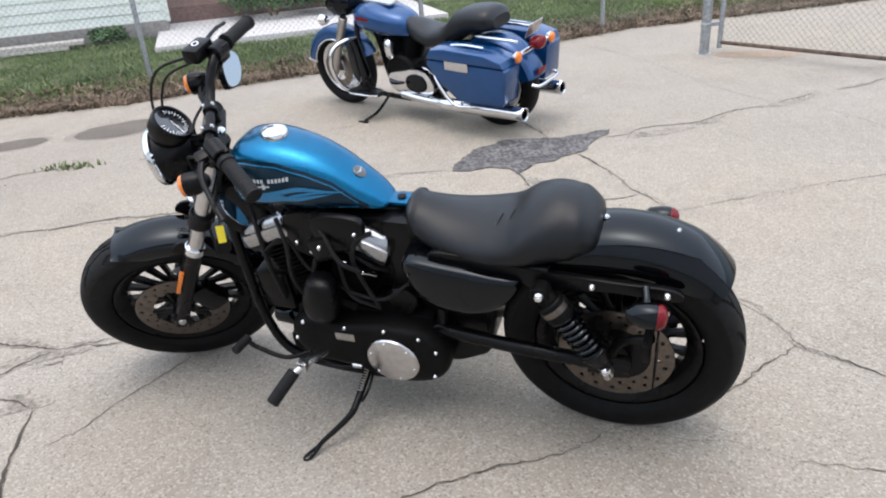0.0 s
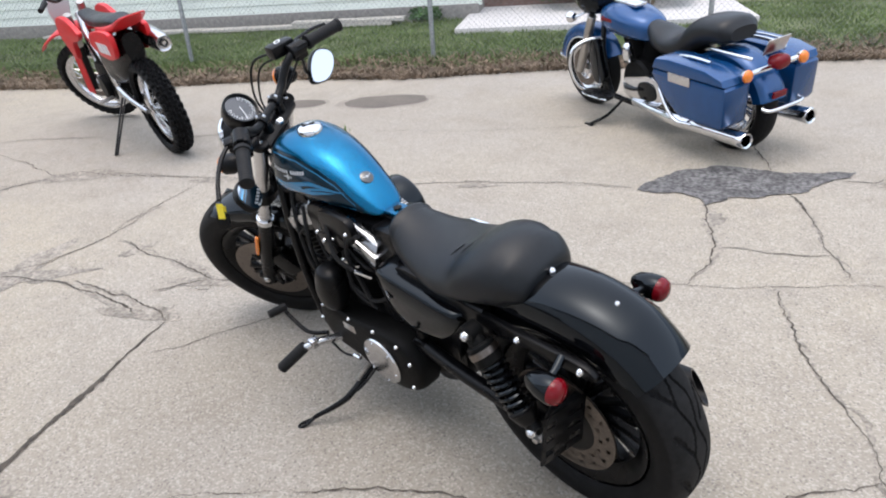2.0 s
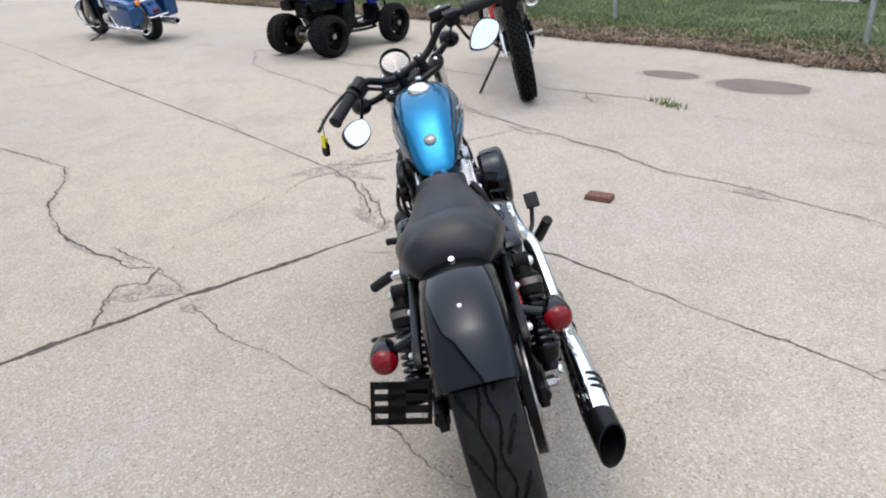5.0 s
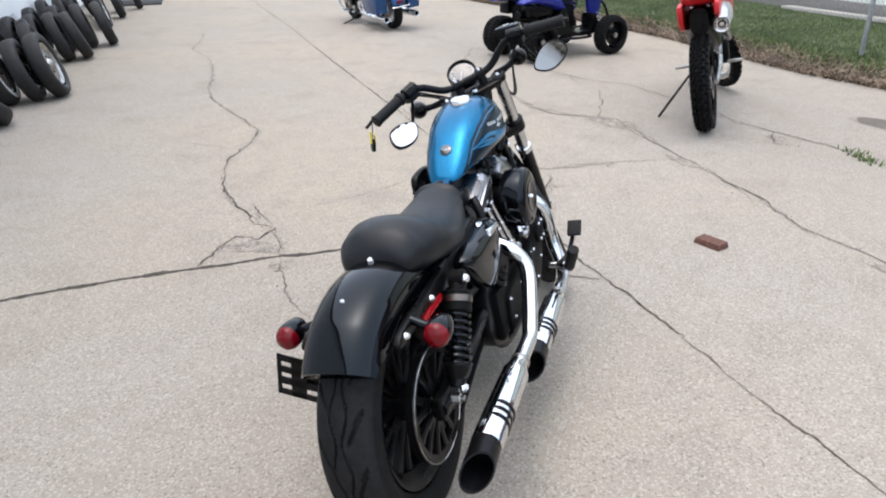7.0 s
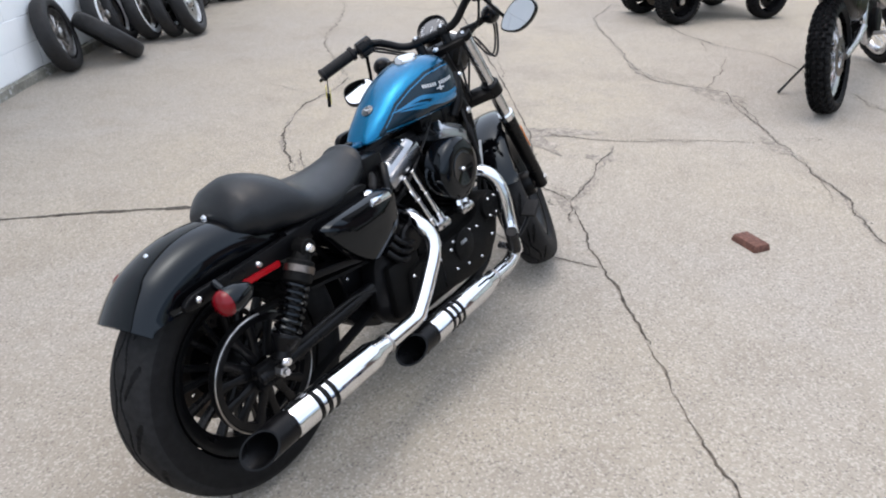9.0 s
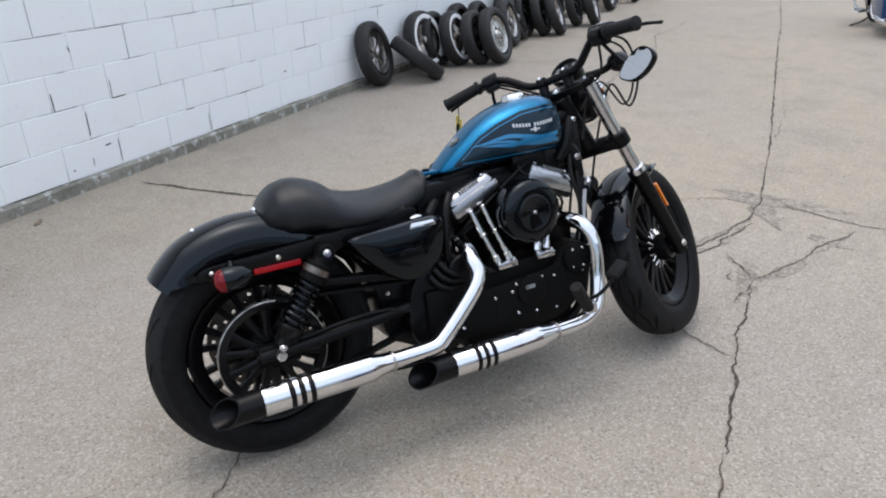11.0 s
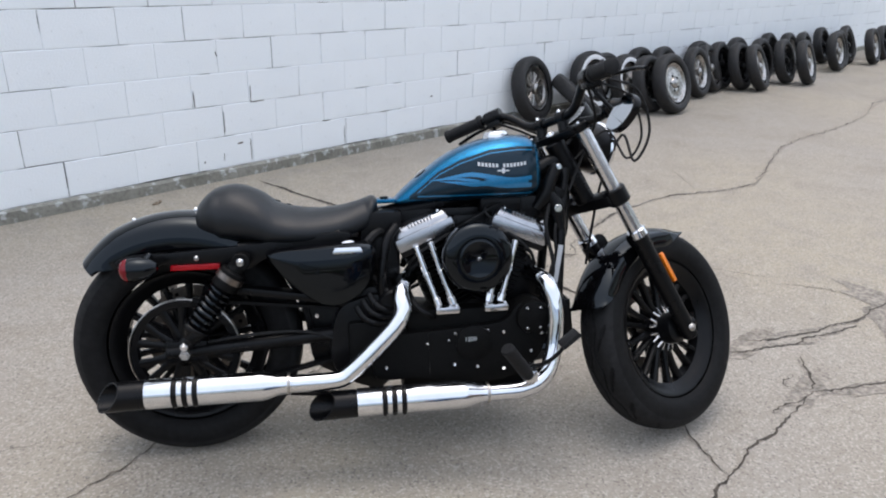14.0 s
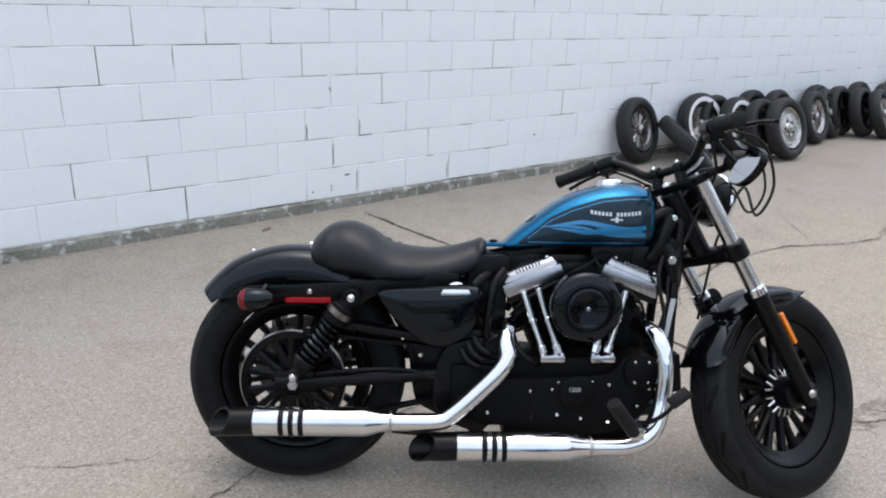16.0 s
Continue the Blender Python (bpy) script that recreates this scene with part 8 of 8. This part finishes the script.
    tube(bm, [(0.2, -0.12, 0.25), (1.1, -0.12, 0.26), (1.28, -0.08, 0.4), (1.0, -0.1, 0.62), (0.2, -0.12, 0.58), (-0.1, -0.1, 0.62)], 0.016, 8)
    part("frame", bm, M_SATIN, t)
    part("muffler", rod(B(), (-0.14, -0.13, 0.5), (0.15, -0.13, 0.47), 0.05, n=20), M_SATIN, t, "black muffler")
    part("tail_light", box(B(), (-0.32, 0, 0.68), (0.03, 0.1, 0.03), bevel=0.006), M_RED, t)
    part("handlebar", tube(B(), [(0.74, 0.38, 0.91), (0.82, 0.22, 0.92), (0.88, 0.1, 0.87), (0.88, -0.1, 0.87), (0.82, -0.22, 0.92), (0.74, -0.38, 0.91)], 0.012, 10), M_SATIN, t)
    part("head_cover", loft(B(), spline_sections([(0.84, 0.82, 0.9, 0.08), (0.92, 0.8, 0.93, 0.1), (1.02, 0.78, 0.88, 0.08)], 3), 18), M_WPLAST, t, "white headlight cover")
    return t


quad_bike(pose(-6.33, 3.01, -0.012, 0, 0, 120) @ Matrix.Diagonal((0.99, 0.99, 0.99, 1)))


# ---- loose motorcycle wheels along the wall ----
def loose_wheel(m, kind):
    lab = {"cast": "loose motorcycle wheel with a cast alloy rim, leaning by the wall", "white": "loose whitewall motorcycle wheel leaning against the wall",
           "disc": "loose motorcycle wheel with a solid alloy disc rim", "dark": "loose black motorcycle wheel leaning in a row"}[kind]
    t = thing("loose_wheel", m, lab, "wheel", "wheels along the wall")
    R, half = 0.318, 0.072
    part("tyre", tyre_mesh(R, 0.2, half, (0, 0, R), LEFT, "slick", 84), M_DUSTY, t, "worn black tyre")
    metal = {"dark": M_SATIN, "cast": M_RIM, "white": M_RIM}.get(kind, M_RIM)
    part("rim", rim_mesh(0.203, 0.05, (0, 0, R), LEFT, 48), metal, t)
    hub = lathe(B(), [(0.001, 0.06), (0.03, 0.06), (0.05, 0.045), (0.055, 0.0), (0.05, -0.045), (0.03, -0.06), (0.001, -0.06)], (0, 0, R), LEFT, 24)
    part("hub", hub, metal, t)
    if kind == "disc":
        part("wheel_disc", lathe(B(), [(0.19, 0.02), (0.17, 0.035), (0.12, 0.028), (0.1, 0.036), (0.06, 0.03), (0.05, 0.046), (0.03, 0.05), (0.03, -0.05), (0.06, -0.03), (0.19, -0.02)], (0, 0, R), LEFT, 40), M_RIM, t, "pressed alloy disc")
        for k in range(5):
            a = 2 * math.pi * k / 5
            part("lug", rod(B(), V(0.08 * math.cos(a), 0.03, R + 0.08 * math.sin(a)), V(0.08 * math.cos(a), 0.04, R + 0.08 * math.sin(a)), 0.014, n=12), M_SATIN, t)
    else:
        part("spokes", spoke_mesh(0.045, 0.182, (0, 0, R), LEFT, 9 if kind != "white" else 14, split=0.022), metal, t)["kind"] = "stuff"
    if kind == "white":
        part("white_band", lathe(B(), [(0.222, 0.067), (0.232, 0.0705), (0.262, 0.0735), (0.27, 0.072)], (0, 0, R), LEFT, 56), M_WHITE, t, "white sidewall band")
    return t


protos = {}
rows = [(3.0, 0.19, 9, 14, "cast"), (3.56, 0.56, 42, 52, "dark"), (3.88, 0.26, -4, 15, "white"), (4.14, 0.28, 2, 16, "dark"), (4.22, 0.48, 2, 17, "white"), (4.32, 0.68, 4, 17, "dark"), (4.43, 0.87, 0, 18, "disc"),
        (4.95, 0.2, 2, 15, "dark"), (5.28, 0.32, 4, 16, "dark"), (5.56, 0.57, 6, 16, "cast"), (6.1, 0.5, 12, 22, "cast"), (6.25, 0.25, 0, 14, "dark"), (6.4, 0.45, 4, 15, "dark"), (6.55, 0.65, 6, 17, "dark"), (6.68, 0.84, 10, 22, "cast"),
        (7.25, 0.3, 2, 15, "dark"), (7.42, 0.55, 4, 16, "dark"), (7.57, 0.8, 6, 17, "dark"), (7.71, 1.03, 8, 18, "cast")]
rows += [(8.4, 0.25, 4, 15, "dark"), (8.75, 0.42, 5, 17, "cast"), (9.2, 0.5, 8, 20, "dark"), (9.54, 0.8, 2, 15, "cast"), (10.0, 0.72, 6, 17, "dark"), (10.4, 0.3, 4, 15, "dark"), (10.7, 0.6, 6, 18, "dark"), (10.97, 0.9, 4, 16, "cast"),
         (11.5, 0.4, 6, 22, "dark"), (11.9, 0.8, 2, 15, "dark"), (12.4, 1.1, 6, 18, "cast")]
for s, n, yaw, tilt, kind in rows:
    x, y, _ = wall_pose(-s, n, 0).translation
    m = Matrix.Translation((x, y, ground_z(x, y) + 0.002)) @ WALL.to_3x3().to_4x4() @ pose(0, 0, 0, 0, 0, yaw) @ pose(0, 0, 0, tilt)
    m = m @ Matrix.Translation((0, 0, 0.07 * math.tan(radians(tilt)) * 0.35)) @ Matrix.Scale(0.95, 4)
    if kind not in protos:
        protos[kind] = loose_wheel(m, kind)
    else:
        copy_thing(protos[kind], m)
bm = box(B(), (0, 0, 0.012), (1.1, 0.9, 0.024), bevel=0.006)
solid("rubber_mat", bm, M_RUBBER, "black rubber mat lying at the end of the wheels", "mat", m=wall_pose(-13.6, 1.0, -0.012))
# key tag hanging from the clutch lever
tag = thing("key_tag", pose(-0.455, 1.633, 0.741, 0, 0, 20), "yellow and black key tag hanging from the handlebar", "key tag")
part("fob", plate(B(), rounded([(-0.014, -0.026), (-0.014, 0.012), (0.014, 0.012), (0.014, -0.026)], 3), -0.005, 0.005, 0.002), M_SATIN, tag, "black key fob")
part("label_strip", plate(B(), [(-0.009, 0.0), (-0.009, 0.042), (0.009, 0.042), (0.009, 0.0)], -0.0075, -0.0055), M_YELLOW, tag, "yellow paper tag")
part("label_strip", plate(B(), [(-0.009, -0.02), (-0.009, 0.03), (0.009, 0.03), (0.009, -0.02)], 0.0055, 0.0075), M_YELLOW, tag, "yellow paper tag")
part("cord", tube(B(), [(0, 0, 0.02), (0.002, 0, 0.06), (0, 0, 0.095)], 0.0016, 6), M_SATIN, tag)

# ---- chain-link fence and gate ----
def link_mesh(length, height, low=0.05, cell=0.055, wire=0.0012):
    """Crossed wires of a chain-link panel in the x, z plane."""
    verts, faces = [], []
    def strand(p0, p1, y):
        i = len(verts)
        d = Vector((p1[0] - p0[0], 0, p1[1] - p0[1])).normalized()
        n1 = Vector((-d.z, 0, d.x))
        for p in (p0, p1):
            c = Vector((p[0], y, p[1]))
            verts.extend([tuple(c + n1 * wire), tuple(c - n1 * wire * 0.5 + Vector((0, wire, 0))), tuple(c - n1 * wire * 0.5 - Vector((0, wire, 0)))])
        faces.extend([(i, i + 1, i + 4, i + 3), (i + 1, i + 2, i + 5, i + 4), (i + 2, i, i + 3, i + 5)])
    for k in range(int((length + height) / cell) + 1):
        a = k * cell
        x0, x1 = max(0, a - height), min(a, length)
        strand((x0, low + (a - x0)), (x1, low + (a - x1)), 0.0015)
        x0, x1 = max(0, length - a), min(length, length - a + height)
        strand((x0, low + (x0 - (length - a))), (x1, low + (x1 - (length - a))), -0.0015)
    me = bpy.data.meshes.new("chain_link")
    me.from_pydata(verts, [], faces)
    me.materials.append(M_WIRE)
    return me


def fence_run(p0, p1):
    a, b = Vector((*p0, 0)), Vector((*p1, 0))
    L = (b - a).length
    z = -0.02
    f = thing("fence_panel", Matrix.Translation((a.x, a.y, z)) @ Matrix.Rotation(math.atan2(b.y - a.y, b.x - a.x), 4, "Z"), "grey chain-link fence panel on steel posts", "fence", "fence panels")
    part("post", rod(B(), (0, 0, -0.05), (0, 0, 1.3), 0.024, n=14), M_GALV, f, "galvanised post")
    part("top_rail", rod(B(), (0, 0, 1.25), (L, 0, 1.25), 0.018, n=10), M_GALV, f)
    ob = new("chain_link", link_mesh(L, 1.2))
    ob.parent = f
    ob["kind"] = "stuff"
    return f


line = [(-18.94, 0.77), (-16.44, 2.11), (-13.65, 3.31), (-10.71, 4.46), (-7.83, 5.65), (-5.38, 6.44), (-2.61, 7.05), (0.01, 7.71), (1.99, 8.23), (2.66, 8.56)]
for a, b in zip(line, line[1:]):
    fence_run(a, b)
gate = thing("gate", pose(2.689, 6.665, -0.012, 0, 0, -51.5), "open chain-link gate with a rusty bottom rail", "gate")
part("bottom_rail", rod(B(), (0, 0, 0.1), (4.0, 0, 0.1), 0.017, n=12), M_RUSTY, gate, "rusty bottom rail")
part("top_rail", rod(B(), (0, 0, 1.5), (4.0, 0, 1.5), 0.022, n=12), M_GALV, gate)
for x in (0.0, 4.0):
    part("upright", rod(B(), (x, 0, 0.05), (x, 0, 1.52), 0.022, n=12), M_GALV, gate)
ob = new("chain_link", link_mesh(3.98, 1.38, 0.11))
ob.parent = gate
ob["kind"] = "stuff"
post = thing("gate_post", pose(2.566, 6.7, -0.02), "thick galvanised gate post standing in the concrete", "post")
part("pole", rod(B(), (0, 0, -0.05), (0, 0, 1.9), 0.042, n=20), M_GALV, post)
part("base_collar", rod(B(), (0, 0, 0.0), (0, 0, 0.012), 0.062, n=20), M_GALV, post)
part("band", rod(B(), (0, 0, 0.25), (0, 0, 0.28), 0.05, n=20), M_GALV, post)
part("hinge", box(B(), (0.08, -0.02, 0.27), (0.12, 0.03, 0.035), bevel=0.006), M_GALV, post)
blot("rust_stain", (2.97, 6.50), 0.34, 0.16, -20, M_RUST, "faint rust stain below the gate post", "stain", 4.2, 0.002, 0.15)

# ---- house behind the lawn ----
HOUSE = Matrix.Translation((-3.3, 9.78, 0)) @ Matrix.Rotation(radians(196.9), 4, "Z")     # x runs along the front, y into the yard is negative
house = thing("house", HOUSE, "white clapboard house with a grey foundation", "house")
bm = B()
box(bm, (8, 3.0, 1.75), (16, 5.96, 3.5))
turned(bm, Matrix.Diagonal((1, -1, 1, 1)))
bmesh.ops.recalc_face_normals(bm, faces=bm.faces[:])
part("wall", bm, M_SIDING, house)
bm = box(B(), (8, -2.97, 0.12), (16.06, 6.04, 0.3), bevel=0.01)
part("foundation", bm, M_FOUND, house, "grey plastered foundation")
part("roof", turned(plate(B(), [(-0.4, 3.5), (3.0, 5.6), (6.4, 3.5), (6.4, 3.38), (-0.4, 3.38)], -0.4, 16.4), Matrix(((0, 1, 0, 0), (-1, 0, 0, 0), (0, 0, 1, 0), (0, 0, 0, 1)))), M_FOUND, house, "grey shingled roof")
me = mesh_of("clapboard", plate(B(), [(0, 0), (0.016, 0), (0.004, 0.125), (0, 0.125)], 0, 16.0), M_SIDING)
for k in range(26):
    ob = new("clapboard", me)
    ob.parent = house
    ob.matrix_basis = Matrix.Translation((0, 0.004, 0.27 + 0.12 * k)) @ Matrix(((0, 1, 0, 0), (1, 0, 0, 0), (0, 0, 1, 0), (0, 0, 0, 1)))
part("corner_board", box(B(), (-0.03, 0.0, 1.85), (0.08, 0.08, 3.2), bevel=0.005), M_SIDING, house)

# ---- porch, slab, planks, shrubs ----
PORCH = Matrix.Translation((-3.02, 8.44, 0)) @ Matrix.Rotation(radians(16.3), 4, "Z")
bm = box(B(), (1.75, 1.0, 0.06), (3.5, 2.0, 0.16), bevel=0.012)
solid("porch_slab", bm, M_SLAB, "pale concrete slab step before the porch", "slab", m=PORCH)
deck = thing("porch_deck", PORCH, "brown painted wooden porch deck", "deck")
bm = box(B(), (1.9, 3.1, 0.16), (3.6, 2.2, 0.3))
part("deck_frame", bm, M_DECK, deck)
me = mesh_of("deck_board", box(B(), (0, 0, 0), (3.6, 0.13, 0.03), bevel=0.004), M_DECK)
for k in range(15):
    ob = new("deck_board", me)
    ob.parent = deck
    ob.matrix_basis = Matrix.Translation((1.9, 2.08 + 0.14 * k, 0.325))
bm = box(B(), (1.9, 4.3, 1.8), (3.7, 0.2, 3.4))
part("porch_wall", bm, M_DECK, deck, "dark brown porch wall")
for k, (x, y, a, L) in enumerate(((-5.64, 8.76, 196.5, 2.8), (-8.23, 8.02, 196, 2.6), (-4.9, 8.98, 197, 1.6))):
    bm = box(B(), (0, 0, 0.03), (L, 0.2, 0.045), bevel=0.004)
    solid("plank", bm, M_PLANK, "weathered plank lying on the grass by the house", "plank", m=pose(x, y, verge_z(x, y) + 0.015 + (0.04 if k == 2 else 0), 0, 0, a), group="planks by the house")


def shrub(x, y, r, h, seed, count, label):
    """A bush: short stems and a crown of many small leaves."""
    rng = random.Random(seed)
    z = max(verge_z(x, y), 0)
    t = thing("shrub", pose(x, y, z), label, "shrub")
    bm = B()
    for k in range(7):
        a = rng.uniform(0, 6.28)
        tube(bm, [(0, 0, -0.02), (0.3 * r * math.cos(a), 0.3 * r * math.sin(a), h * 0.4), (0.6 * r * math.cos(a), 0.6 * r * math.sin(a), h * 0.8)], [0.012, 0.008, 0.003], 6, 3)
    part("stems", bm, M_DRY, t)
    verts, faces = [], []
    for _ in range(count):
        a, b, q = rng.uniform(0, 6.28), rng.uniform(-0.2, 1), rng.uniform(0.55, 1.0)
        k = 1 + 0.35 * noise.noise(Vector((math.cos(a) * 2, math.sin(a) * 2, b * 3 + seed)))
        c = Vector((r * q * k * math.cos(a) * math.sqrt(max(0.05, 1 - b * b * 0.8)), r * q * k * math.sin(a) * math.sqrt(max(0.05, 1 - b * b * 0.8)), h * (0.35 + 0.62 * b * q * k)))
        u = Vector((rng.gauss(0, 1), rng.gauss(0, 1), rng.gauss(0, 0.6))).normalized()
        v = u.cross(Vector((rng.gauss(0, 1), rng.gauss(0, 1), rng.gauss(0, 1)))).normalized()
        l, w = rng.uniform(0.025, 0.05), rng.uniform(0.012, 0.022)
        i = len(verts)
        verts += [tuple(c - u * l), tuple(c + v * w), tuple(c + u * l), tuple(c - v * w)]
        faces += [(i, i + 1, i + 2, i + 3)]
    me = bpy.data.meshes.new("leaves")
    me.from_pydata(verts, [], faces)
    me.materials.append(M_LEAF)
    ob = new("leaves", me)
    ob.parent = t
    ob["kind"] = "stuff"


shrub(-3.92, 9.44, 0.22, 0.22, 11, 450, "low green shrub at the house wall")
shrub(-2.03, 10.44, 0.6, 0.9, 12, 3500, "dark clipped bush beside the porch")
shrub(-1.08, 10.47, 0.55, 0.85, 13, 3200, "dark clipped bush beside the porch")
shrub(-15.1, 3.33, 0.5, 0.55, 14, 1500, "leafy weed clump at the fence")
shrub(-13.2, 3.9, 0.3, 0.4, 15, 800, "small leafy weed clump at the fence")

# ---- pieces of the wall ----
lay_blocks()
